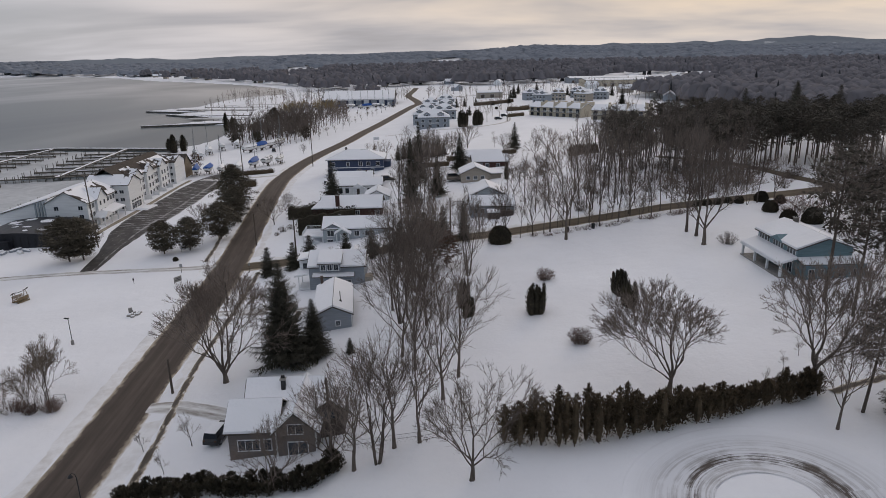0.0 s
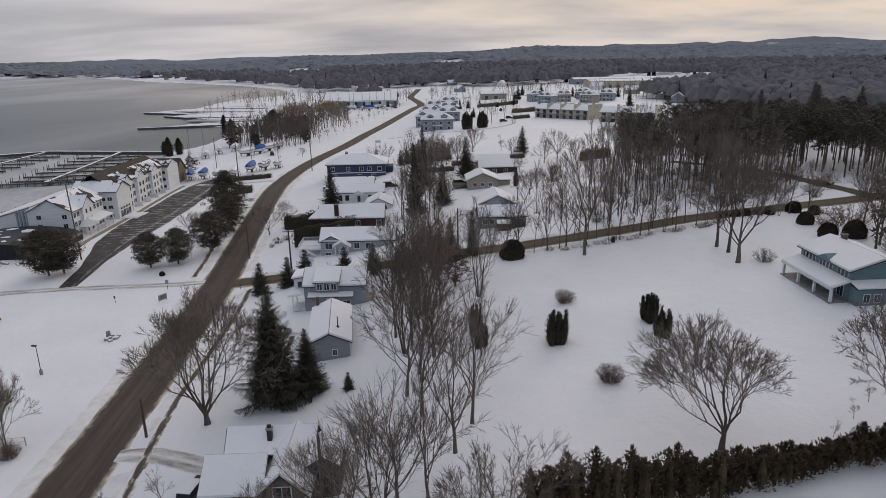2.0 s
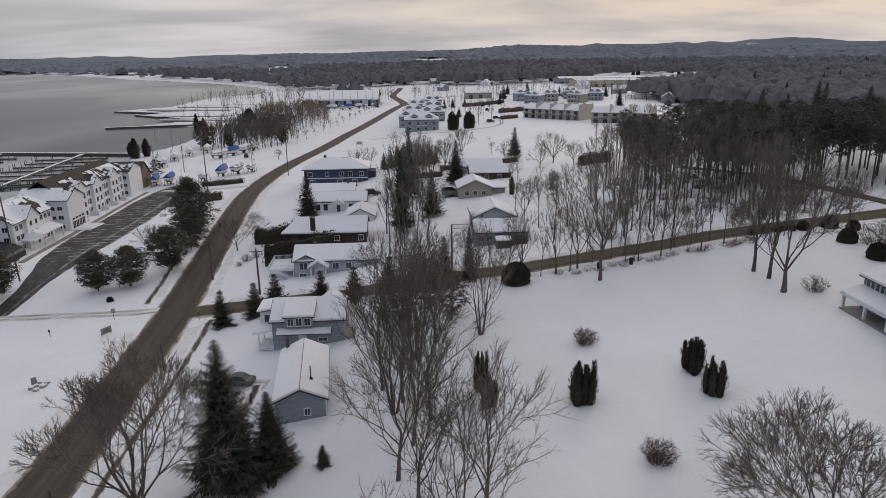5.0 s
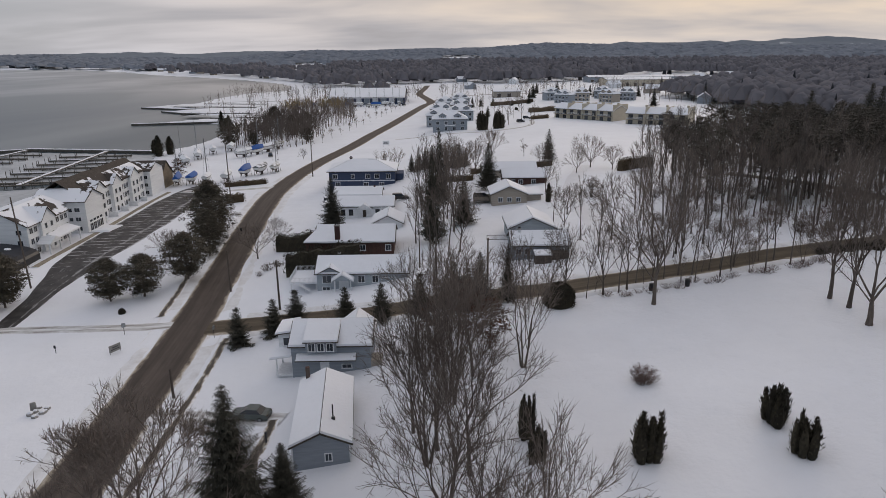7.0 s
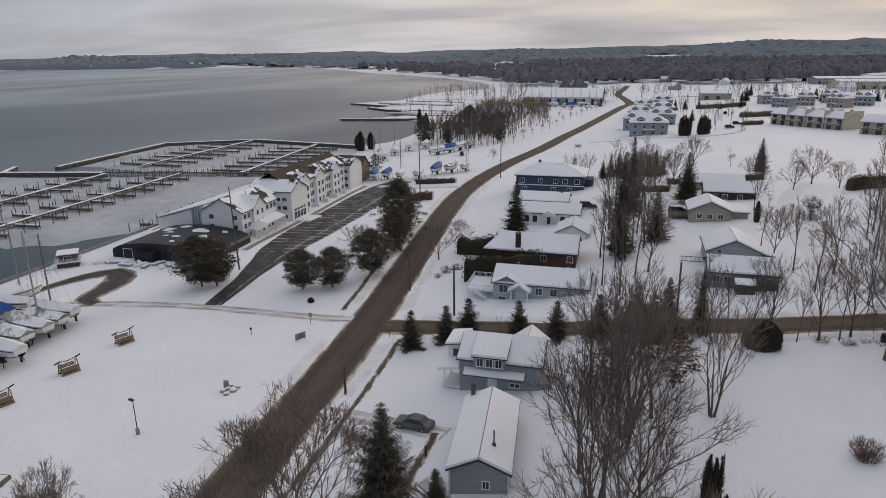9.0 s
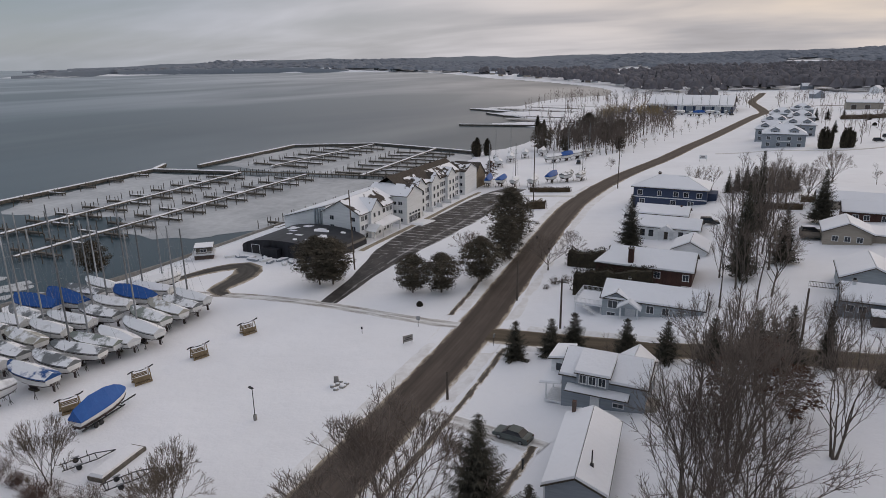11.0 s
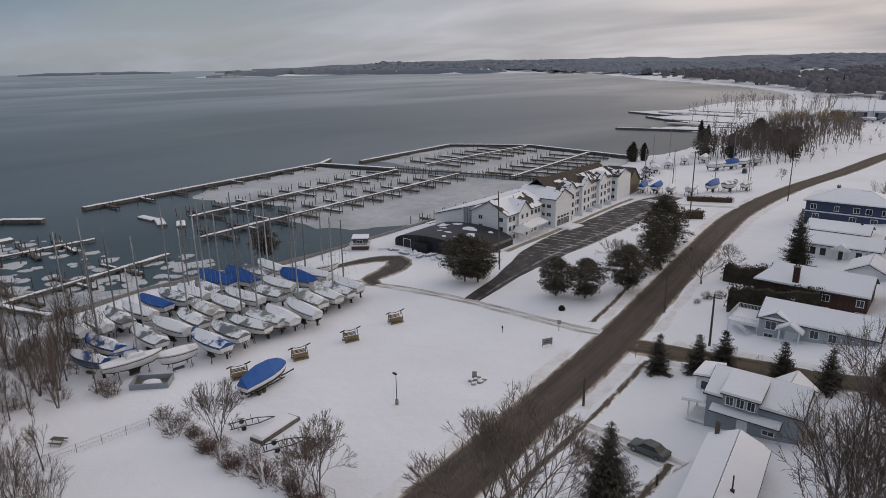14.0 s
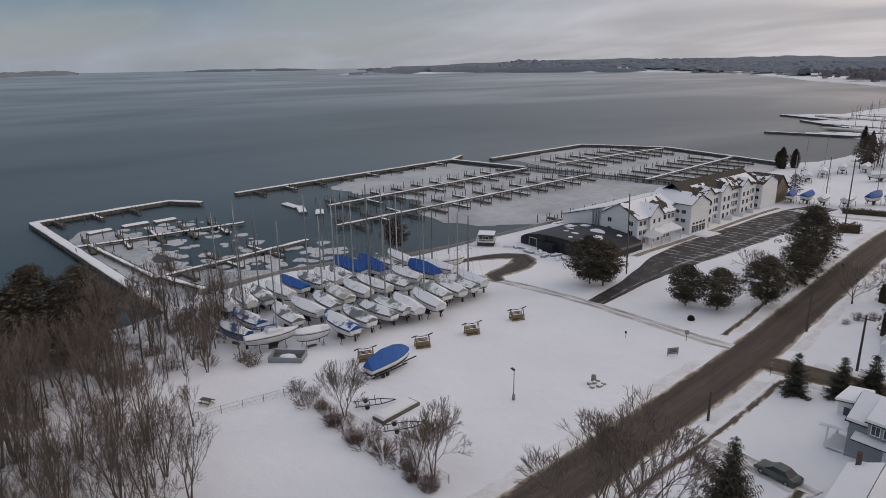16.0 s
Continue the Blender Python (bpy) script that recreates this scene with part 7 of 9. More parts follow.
def seawall():
    line = [(-139, 96), (-139.5, 118), (-136.5, 134), (-131.5, 142), (-129.5, 160), (-129.5, 205), (-122.5, 214), (-121.5, 292)]
    g = Geo()
    for (x0, y0), (x1, y1) in zip(line, line[1:]):
        g.box(((x0 + x1) / 2, (y0 + y1) / 2, -2.2), (0.5, math.hypot(x1 - x0, y1 - y0) + 0.3, 2.8), math.degrees(math.atan2(y1 - y0, x1 - x0)) - 90)
    solo("seawall", g, CONCRETE, "low concrete seawall along the harbour shore", "seawall", "structure")


seawall()

# ---- boats in winter storage ----
HULL_WHITE = grainy("white_gelcoat", (0.62, 0.62, 0.61), (0.78, 0.775, 0.76), 0.8, 0.35, spec=0.5)
MAST = grainy("mast_alloy", (0.16, 0.165, 0.17), (0.36, 0.37, 0.38), 0.5, 0.5, 0.0, objrand=0.5)
HULL_BLUE = grainy("blue_gelcoat", (0.02, 0.07, 0.16), (0.04, 0.12, 0.24), 0.8, 0.35, spec=0.5)
HULL_GREEN = grainy("sage_gelcoat", (0.22, 0.27, 0.23), (0.32, 0.37, 0.32), 0.8, 0.4)
ANTIFOUL = grainy("dark_antifouling", (0.035, 0.03, 0.032), (0.08, 0.055, 0.05), 1.5, 0.8)


def tarp_material(name, a, b, snow):
    """Sagging boat cover with snow caught in its folds."""
    m, k, bs = material(name, 0.6)
    p = obj_pos(k)
    w = world_pos(k)
    c = k.mix(k.noise(p, 1.3, 5), a, b)
    up = k.n("ShaderNodeSeparateXYZ")
    k.l(k.n("ShaderNodeNewGeometry").outputs["Normal"], up.inputs[0])
    f = k.math("ADD", k.math("MULTIPLY", up.outputs[2], 0.30), k.math("MULTIPLY", k.noise(w, 0.30, 5, 0.62), 0.95))
    c = k.mix(k.ramp(k.math("ADD", f, snow - 0.05), (0.70, 0.0), (0.78, 1.0)), c, (0.80, 0.81, 0.83))
    k.l(c, bs.inputs["Base Color"])
    bump(k, bs, k.noise(p, 2.0, 4), 0.5, 0.08)
    return m


COVERS = {
    "white": (tarp_material("snowy_white_cover", (0.50, 0.51, 0.52), (0.70, 0.705, 0.71), 0.16), "white-hulled sailboat under a snowy pale cover on stands"),
    "grey": (tarp_material("grey_cover", (0.13, 0.14, 0.145), (0.21, 0.22, 0.225), 0.07), "sailboat under a slate-grey winter cover on stands"),
    "blue": (tarp_material("blue_cover", (0.012, 0.070, 0.27), (0.024, 0.115, 0.38), -0.13), "sailboat under a bright blue tarpaulin on stands"),
    "patched": (tarp_material("snowy_blue_cover", (0.012, 0.060, 0.20), (0.024, 0.100, 0.30), 0.08), "sailboat under a blue cover mostly hidden by snow"),
    "tan": (tarp_material("tan_cover", (0.30, 0.29, 0.25), (0.42, 0.41, 0.36), 0.05), "boat under a beige canvas winter cover"),
    "green": (tarp_material("green_cover", (0.18, 0.205, 0.18), (0.27, 0.295, 0.265), 0.06), "boat under a sage-green winter cover on stands"),
}
BLUE_TARP = tarp_material("blue_tarpaulin", (0.014, 0.080, 0.30), (0.026, 0.125, 0.42), -0.6)


def hull_ring(x, beam, top, bottom):
    return [(x, beam * 0.5 * math.cos(a) * (1.0 if abs(math.cos(a)) < 0.98 else 1), bottom + (top - bottom) * (1 - math.sin(a) ** 0.8 if 0 < a < math.pi else 1.0)) for a in [math.pi * i / 8 for i in range(9)]]


BOATS = {}


def boat(x, y, rz, cover="white", length=9.0, mast=13.0, hull=None, bare=False, label="", keel=True, z=None):
    hull = hull or HULL_WHITE
    key = (cover, round(length), round(mast), hull.name, bare, keel)
    z = gz(x, y) if z is None else z
    if key in BOATS:
        ob = copy_thing(BOATS[key], pose(x, y, z, 0, 0, rz))
        return tagged(ob, label or ob["label"], "boat", "stored boats")
    text = COVERS[cover][1] if not bare else "uncovered white sailboat with snow on its deck"
    root = thing("sailboat" if mast else "motorboat", x, y, z, rz, label or text, "boat", "stored boats")
    L = length
    B = L * 0.31
    base, top = 1.15, 2.85
    g = Geo()
    prof = [(-0.5, 0.72, 0.35), (-0.35, 0.9, 0.12), (-0.12, 1.0, 0.0), (0.12, 0.96, 0.02), (0.3, 0.72, 0.12), (0.42, 0.38, 0.32), (0.5, 0.03, 0.75)]
    rings = [hull_ring(t * L, B * w, top + 0.22 * max(0, t) * 2, base + d * (top - base)) for t, w, d in prof]
    g.loft(rings, close=True)
    h = part("hull", g, hull, root, smooth=False)
    for e in (-1, 1):
        rail = []
        for t, w, d in prof:
            yy, zz = e * B * w * 0.502, top - 0.18 + 0.44 * max(0, t)
            rail.append([(t * L, yy - 0.05, zz), (t * L, yy, zz + 0.06), (t * L, yy + 0.05, zz), (t * L, yy, zz - 0.06)])
        part("rub_rail", Geo().loft(rail), ANTIFOUL, h)
    low = [[(t * L, B * w * 0.30 * q, base + d * (top - base) + v) for q, v in ((-1, 0.36), (-0.8, 0.06), (0, -0.05), (0.8, 0.06), (1, 0.36))] for t, w, d in prof[:-1]]
    part("bottom_paint", Geo().loft(low, False, True, True), ANTIFOUL, h, "dark antifouling below the waterline")
    if keel:
        k = Geo()
        k.loft([[(-0.10 * L, -0.12, base + 0.15), (0.14 * L, -0.12, base + 0.15), (0.14 * L, 0.12, base + 0.15), (-0.10 * L, 0.12, base + 0.15)], [(-0.07 * L, -0.07, 0.15), (0.07 * L, -0.07, 0.15), (0.07 * L, 0.07, 0.15), (-0.07 * L, 0.07, 0.15)]])
        part("keel", k, ANTIFOUL, root)
        part("rudder", Geo().box((-0.47 * L, 0, base + 0.15), (0.45, 0.08, 1.0)), ANTIFOUL, root)
    if bare:
        part("deck", Geo().loft([[(t * L, -B * 0.5 * w * 0.95, top + 0.02 + 0.44 * max(0, t)), (t * L, 0, top + 0.22 + 0.44 * max(0, t)), (t * L, B * 0.5 * w * 0.95, top + 0.02 + 0.44 * max(0, t))] for t, w, d in prof], False, False, False), SNOW_ROOF, root, "snow-covered deck")
        part("cabin", Geo().box((0.05 * L, 0, top + 0.35), (L * 0.34, B * 0.5, 0.6), 0, 0.8), HULL_WHITE, root)
        part("cabin_snow", Geo().box((0.05 * L, 0, top + 0.72), (L * 0.26, B * 0.38, 0.16), 0, 0.85), SNOW_ROOF, root)
        part("boom", Geo().tube((0.08 * L, 0, top + 1.5), (-0.34 * L, 0, top + 1.5), 0.10, 0.10, 6), BLUE_TARP, root, "boom with a blue sail cover")
    else:
        c = Geo()
        rings = []
        for t, w, d in prof:
            up = (1.9 if cover == "blue" and mast else 1.0) * (1 - (t * 1.7) ** 2 * 0.55) if t < 0.46 else 0.25
            zt = top + 0.44 * max(0, t)
            half = B * 0.5 * w * 1.04
            rings.append([(t * L * 1.01, -half, zt - 0.06), (t * L * 1.01, -half * 1.0, zt + 0.10), (t * L * 1.01, -half * 0.45, zt + up * 0.62), (t * L * 1.01, 0, zt + up), (t * L * 1.01, half * 0.45, zt + up * 0.62), (t * L * 1.01, half * 1.0, zt + 0.10), (t * L * 1.01, half, zt - 0.06)])
        c.loft(rings, False, True, True)
        part("cover", c, COVERS[cover][0], root, "tented winter cover")
    if mast:
        m = Geo().tube((0.10 * L, 0, top), (0.10 * L, 0, top + mast), 0.15, 0.10, 6)
        mo = part("mast", m, MAST, root, "bare aluminium mast")
        for q in (0.45, 0.72):
            part("spreader", Geo().tube((0.10 * L, -0.8, top + mast * q), (0.10 * L, 0.8, top + mast * q), 0.03, 0.03, 4), METAL, mo)
        r = Geo()
        for e in ((0.5 * L, 0, top + 0.4), (-0.5 * L, 0, top + 0.1), (0.08 * L, B * 0.46, top), (0.08 * L, -B * 0.46, top)):
            r.tube((0.10 * L, 0, top + mast * 0.97), e, 0.014, 0.014, 3, False)
        part("rigging", r, METAL, mo)
    for t in (-0.28, 0.2):
        for e in (-1, 1):
            st = Geo()
            st.tube((t * L, e * B * 0.42, base + 0.55), (t * L, e * B * 0.52, 0.05), 0.045, 0.045, 5)
            st.tube((t * L - 0.35, e * B * 0.48, 0.02), (t * L, e * B * 0.47, 0.75), 0.03, 0.03, 4), st.tube((t * L + 0.35, e * B * 0.48, 0.02), (t * L, e * B * 0.47, 0.75), 0.03, 0.03, 4)
            part("jack_stand", st, METAL_DARK, root)
    part("keel_block", Geo().box((0, 0, 0.12), (1.6, 0.5, 0.28)), WOOD_GREY, root)
    BOATS[key] = root
    return root


# rows of stored boats: x, y, cover, length, mast
EAST_ROW = [
    (-96.1, 106.0, "patched", 9.4, 0), (-96.9, 110.2, "grey", 9.0, 0), (-97.6, 114.6, "grey", 9.0, 15), (-97.7, 117.9, "green", 9.4, 14),
    (-96.3, 121.0, "white", 9.6, 0), (-95.0, 125.0, "white", 9.0, 15), (-98.6, 129.6, "green", 9.6, 0), (-98.4, 133.4, "tan", 9.4, 0),
    (-98.6, 136.9, "grey", 8.6, 14), (-99.0, 140.2, "white", 8.6, 12),
]
MIDDLE_ROW = [
    (-109.8, 94.6, "patched", 9.0, 15), (-107.2, 101.0, "grey", 9.6, 16), (-107.9, 105.6, "white", 9.0, 0), (-108.1, 109.9, "grey", 9.4, 15),
    (-110.4, 114.2, "tan", 9.6, 17), (-110.4, 118.6, "white", 9.0, 16), (-110.6, 122.8, "white", 9.6, 17), (-108.6, 127.0, "grey", 9.6, 15),
    (-111.2, 132.0, "white", 9.0, 14), (-110.6, 136.4, "blue", 9.0, 16), (-111.8, 141.0, "white", 9.8, 12),
]
HARBOUR_ROW = [
    (-121.7, 94.6, "white", 9.0, 16), (-120.3, 98.3, "white", 8.6, 17), (-119.9, 102.0, "grey", 9.0, 15), (-120.0, 105.9, "white", 9.0, 0),
    (-121.5, 110.0, "blue", 9.0, 0), (-121.3, 114.1, "grey", 9.4, 16), (-121.2, 118.0, "white", 9.0, 15), (-121.0, 121.4, "grey", 9.4, 17),
    (-124.0, 125.2, "blue", 9.8, 16), (-121.4, 129.6, "blue", 9.8, 17), (-122.2, 134.2, "grey", 9.0, 15), (-123.0, 138.8, "white", 9.4, 14),
]
for x, y, cover, length, mast in EAST_ROW + MIDDLE_ROW + HARBOUR_ROW:
    rn = random.Random(int(x * 13 + y * 7))
    boat(x, y, 180 + rn.uniform(-9, 9), cover, length, mast).scale = (rn.uniform(1.05, 1.18), rn.uniform(1.1, 1.25), rn.uniform(1.05, 1.15))
boat(-100.2, 94.8, 80, "white", 9.4, 15, None, True)
boat(-106.4, 90.6, 195, "patched", 8.0, 0, HULL_BLUE, False, "small blue-hulled boat with a snowy cover", False)
boat(-96.2, 100.2, 262, "white", 6.4, 0, None, False, "small white boat with snow on a cradle", False)
boat(-113.2, 144.9, 62, "white", 9.0, 12)
# the north boatyard
for i, (x, y, cover, rz) in enumerate(((-106, 326, "white", 120), (-110, 334, "grey", 120), (-106, 342, "white", 110), (-109, 351, "grey", 115), (-104, 357, "white", 110), (-92.5, 281, "blue", 100), (-87.5, 281.5, "blue", 95), (-82.5, 282, "white", 95), (-76, 284, "white", 95),
                                      (-71.5, 293, "blue", 80), (-66.5, 296, "grey", 80), (-62, 300, "tan", 85), (-86, 345, "white", 60), (-82, 352, "blue", 60), (-79, 360, "white", 60), (-76, 368, "tan", 60), (-98, 366, "white", 100))):
    boat(x, y, rz, cover, 8.6, 13 if i % 2 else 0)


def tarped_motorboat():
    x, y = -78.8, 104.4
    root = thing("motorboat", x, y, gz(x, y), 97, "large motorboat under a blue tarpaulin on a trailer", "boat", "stored boats")
    L, B = 9.4, 2.8
    g = Geo()
    prof = [(-0.5, 0.96, 0.2), (-0.2, 1.0, 0.05), (0.1, 0.95, 0.05), (0.3, 0.7, 0.2), (0.42, 0.4, 0.45), (0.5, 0.05, 0.85)]
    g.loft([hull_ring(t * L, B * w, 1.75 + 0.5 * max(0, t), 0.75 + 0.8 * d) for t, w, d in prof])
    part("hull", g, HULL_WHITE, root, "white hull with dark bottom paint")
    part("bottom", Geo().loft([[(t * L, -B * 0.3 * w, 0.62 + 0.85 * d), (t * L, B * 0.3 * w, 0.62 + 0.85 * d), (t * L, B * 0.36 * w, 1.0 + 0.7 * d), (t * L, -B * 0.36 * w, 1.0 + 0.7 * d)] for t, w, d in prof]), ANTIFOUL, root)
    c = Geo()
    rings = []
    for t, w, d in prof:
        up = {-0.5: 1.45, -0.2: 2.1, 0.1: 2.0, 0.3: 1.5, 0.42: 0.9, 0.5: 0.3}[t]
        half, zt = B * 0.52 * w, 1.75 + 0.5 * max(0, t)
        rings.append([(t * L * 1.02, -half, zt - 0.04), (t * L * 1.02, -half, zt + 0.12), (t * L * 1.02, -half * 0.5, zt + up * 0.52), (t * L * 1.02, 0, zt + up), (t * L * 1.02, half * 0.5, zt + up * 0.52), (t * L * 1.02, half, zt + 0.12), (t * L * 1.02, half, zt - 0.04)])
    c.loft(rings, False)
    part("tarpaulin", c, BLUE_TARP, root, "taut bright blue tarpaulin")
    root.scale = (0.92, 0.80, 1.15)
    t = Geo()
    t.box((-0.5, -0.9, 0.5), (8, 0.14, 0.16)), t.box((-0.5, 0.9, 0.5), (8, 0.14, 0.16)), t.box((5.0, 0, 0.5), (3, 0.14, 0.16))
    for k in (-3.5, 0, 3):
        t.box((k, 0, 0.5), (0.14, 1.9, 0.14))
    part("trailer_frame", t, METAL_DARK, root)
    for k in (-2.4, -1.4):
        for e in (-1, 1):
            part("wheel", Geo().tube((k, e * 1.15, 0.34), (k, e * 1.38, 0.34), 0.34, 0.34, 14), METAL_DARK, root)


tarped_motorboat()


# ---- drives, car park, paths ----
TRACK = snow_material("pressed_snow", (0.70, 0.70, 0.715), 0.25)
strip("drive", [(-45.5, 150.8), (-52, 150.8), (-60, 151.1), (-70, 151.8), (-80, 152.1), (-90, 151.2), (-99, 149.6), (-106, 147.6), (-114, 146.5)], 4.0, DRIVE, "rutted snowy drive with two wheel tracks", "drive", 0.07)
strip("loop_drive", [(-99.5, 149.4), (-103.4, 151.4), (-104.0, 157.0), (-105.6, 163.5), (-110.2, 166.8), (-114.0, 162.5), (-116.2, 156.5), (-117.2, 150.0)], 4.6, road_material("wet_turning_loop", (0.040, 0.037, 0.034), (0.12, 0.11, 0.10), 4.4, 1.0, False), "wet muddy loop round a snowy island near the harbour", "drive", 0.085, 8, 2.0, (3.6, 5.5, 7.5, 8.0, 6.5, 5.0, 3.6, 2.6))
strip("car_park", [(-76.0, 153.2), (-77, 160), (-78.5, 170), (-80.5, 182), (-82, 195), (-82, 215), (-81.8, 235), (-82, 255), (-82, 270), (-80, 278)], 15.0, LOT, "wet black asphalt car park with slush lines", "car park", 0.08, 10, 3.0, (4.2, 5.0, 8.5, 13.0, 15.0, 15.5, 15.5, 15.5, 14.0, 9.0))
strip("sidewalk", [(-90.6, 188), (-90.6, 205), (-90.6, 225), (-91.2, 250), (-91.0, 268)], 1.8, WALKM, "cleared concrete walk along the hotel front", "sidewalk", 0.10)
strip("sidewalk", [(-31.4, 60), (-31.8, 74), (-32.4, 83), (-33.2, 90), (-33.9, 100), (-33.9, 112), (-34.1, 128), (-35.0, 143)], 1.35, PATHM, "narrow trodden sidewalk beside the road", "sidewalk", 0.10)
strip("sidewalk", [(-50.0, 155), (-50.8, 163), (-52.0, 172), (-54.5, 186), (-58.5, 205), (-62, 222), (-65, 240), (-66, 262)], 1.7, PATHM, "narrow trodden path beside the road", "sidewalk", 0.09)
strip("driveway", [(-38, 120.5), (-32, 119.4), (-26, 118.2), (-20.5, 116.8)], 4.0, DRIVE, "short driveway with wheel tracks in the snow", "driveway", 0.09)
strip("driveway", [(-21.6, 117), (-21.8, 112), (-22.2, 106)], 2.0, PATHM, "trodden path to the garage", "path", 0.10)
strip("driveway", [(-38, 87.8), (-32, 87), (-26, 84), (-22, 82)], 3.4, DRIVE, "short driveway with wheel tracks in the snow", "driveway", 0.09)
# narrow dark strip running on from the east end of the hedge
strip("driveway", [(43.4, 70.4), (46.5, 71.2), (52, 72.2), (60, 73.2)], 1.8, PATHM, "narrow dark strip beside the cedar hedge", "driveway", 0.09)
strip("lane", [(101, 158.5), (99.5, 168), (97.5, 178), (95, 190), (91.5, 200), (86, 212), (78, 224)], 5.0, SIDE, "sanded lane climbing into the pines", "lane", 0.09)
strip("side_lane", [(-53, 268), (-60, 267), (-75, 265), (-86, 268)], 5.0, DRIVE, "snowy lane to the north boatyard", "lane", 0.09)


def turning_circle(cx, cy, r0, r1):
    """A flat ring of driven snow, laid on the ground."""
    n, m = 72, 14
    me = bpy.data.meshes.new("turning_circle")
    vs, fs, uvs = [], [], []
    for i in range(n + 1):
        a = 6.283185 * i / n
        for j in range(m + 1):
            r = r0 + (r1 - r0) * j / m
            x, y = cx + r * math.cos(a), cy + r * 0.95 * math.sin(a)
            vs.append((x, y, gz(x, y) + (0.05 if j < m else -0.15)))
            uvs.append((r, a * 6.5))
    for i in range(n):
        for j in range(m):
            k = i * (m + 1) + j
            fs.append((k, k + 1, k + m + 2, k + m + 1))
    me.from_pydata(vs, [], fs)
    layer = me.uv_layers.new(name="uv")
    for loop in me.loops:
        layer.data[loop.index].uv = uvs[loop.vertex_index]
    me.materials.append(circle_material())
    tagged(new("turning_circle", me), "ploughed turning circle with curved tyre tracks", "drive", "", "structure")


turning_circle(28.9, 55.2, 4.2, 12.5)
strip("field_lane", [(29.5, 152), (30.5, 165), (31.5, 185), (33, 210), (37, 228), (45, 250)], 5.0, snow_material("driven_snow", (0.78, 0.78, 0.80), 0.1), "snowed-in lane past the hill houses", "lane", 0.07)


solo("snow_island", Geo().loft([[(-92.6 + 5 * c, 222 + 3.4 * s, -0.75) for c, s in ((-0.6, -1), (0.4, -1), (0.6, 1), (-0.4, 1))], [(-92.4 + 4 * c, 222 + 2.6 * s, -0.3) for c, s in ((-0.6, -1), (0.4, -1), (0.6, 1), (-0.4, 1))]]), SNOW, "snow-covered island in the car park", "snow", "structure", at=(3.2, -2, 0.2))


# ---- hedges ----
def hedge(pts, height, width, label, mat=None, seed=1, ragged=0.5, per=120, trunks=False):
    """A row of evergreen bushes: a dense core with close sprays."""
    rnd = random.Random(seed)
    line = smooth_line(pts, 1.0)
    root = thing("hedge", line[0].x, line[0].y, gz(line[0].x, line[0].y), 0, label, "hedge")
    o = Vector((line[0].x, line[0].y, gz(line[0].x, line[0].y)))
    core, leaf, stem = Geo(), Geo(), Geo()
    rings = []
    hs = []
    for i, p in enumerate(line):
        a, b = line[max(0, i - 1)], line[min(len(line) - 1, i + 1)]
        t = (b - a).normalized()
        s = Vector((t.y, -t.x, 0))
        h = height * (1 + ragged * 0.35 * noise.noise(Vector((p.x * 0.35, p.y * 0.35, seed))) + ragged * rnd.uniform(-0.1, 0.1))
        hs.append(h)
        q = Vector((p.x, p.y, gz(p.x, p.y))) - o
        lo = 0.0 if not trunks else 0.9
        w = width * rnd.uniform(0.40, 0.48)
        rings.append([q + s * -w + Vector((0, 0, lo - 0.1)), q + s * -w * 0.95 + Vector((0, 0, h * 0.6)), q + s * -w * 0.5 + Vector((0, 0, h * 0.88)), q + s * w * 0.5 + Vector((0, 0, h * 0.88)), q + s * w * 0.95 + Vector((0, 0, h * 0.6)), q + s * w + Vector((0, 0, lo - 0.1))])
        for _ in range(int(per * 1.4)):
            e = rnd.uniform(-1, 1)
            z = rnd.random() ** 0.75
            hw = width * 0.5 * (1.0 if z < 0.7 else 1.0 - (z - 0.7) * 2.2)
            side = rnd.choice((-1, 1)) if rnd.random() < 0.72 else e
            c = q + t * rnd.uniform(-0.6, 0.6) + s * side * hw + Vector((0, 0, lo + z * (h * 1.05 - lo)))
            u = Vector((rnd.gauss(0, 0.5), rnd.gauss(0, 0.5), rnd.uniform(0.4, 1.4))).normalized() * rnd.uniform(0.18, 0.42)
            v = Vector((rnd.gauss(0, 1), rnd.gauss(0, 1), rnd.gauss(0, 0.4))).normalized() * rnd.uniform(0.06, 0.15)
            leaf.poly(c - v, c + v, c + u)
        if trunks and i % 2 == 0:
            stem.tube(q + Vector((0, 0, -0.2)), q + Vector((0, 0, height * 0.6)), 0.09, 0.06, 5, False)
    core.loft(rings)
    part("core", core, mat or HEDGE, root)
    part("foliage", leaf, mat or HEDGE, root)
    if trunks:
        part("stems", stem, BARK, root)


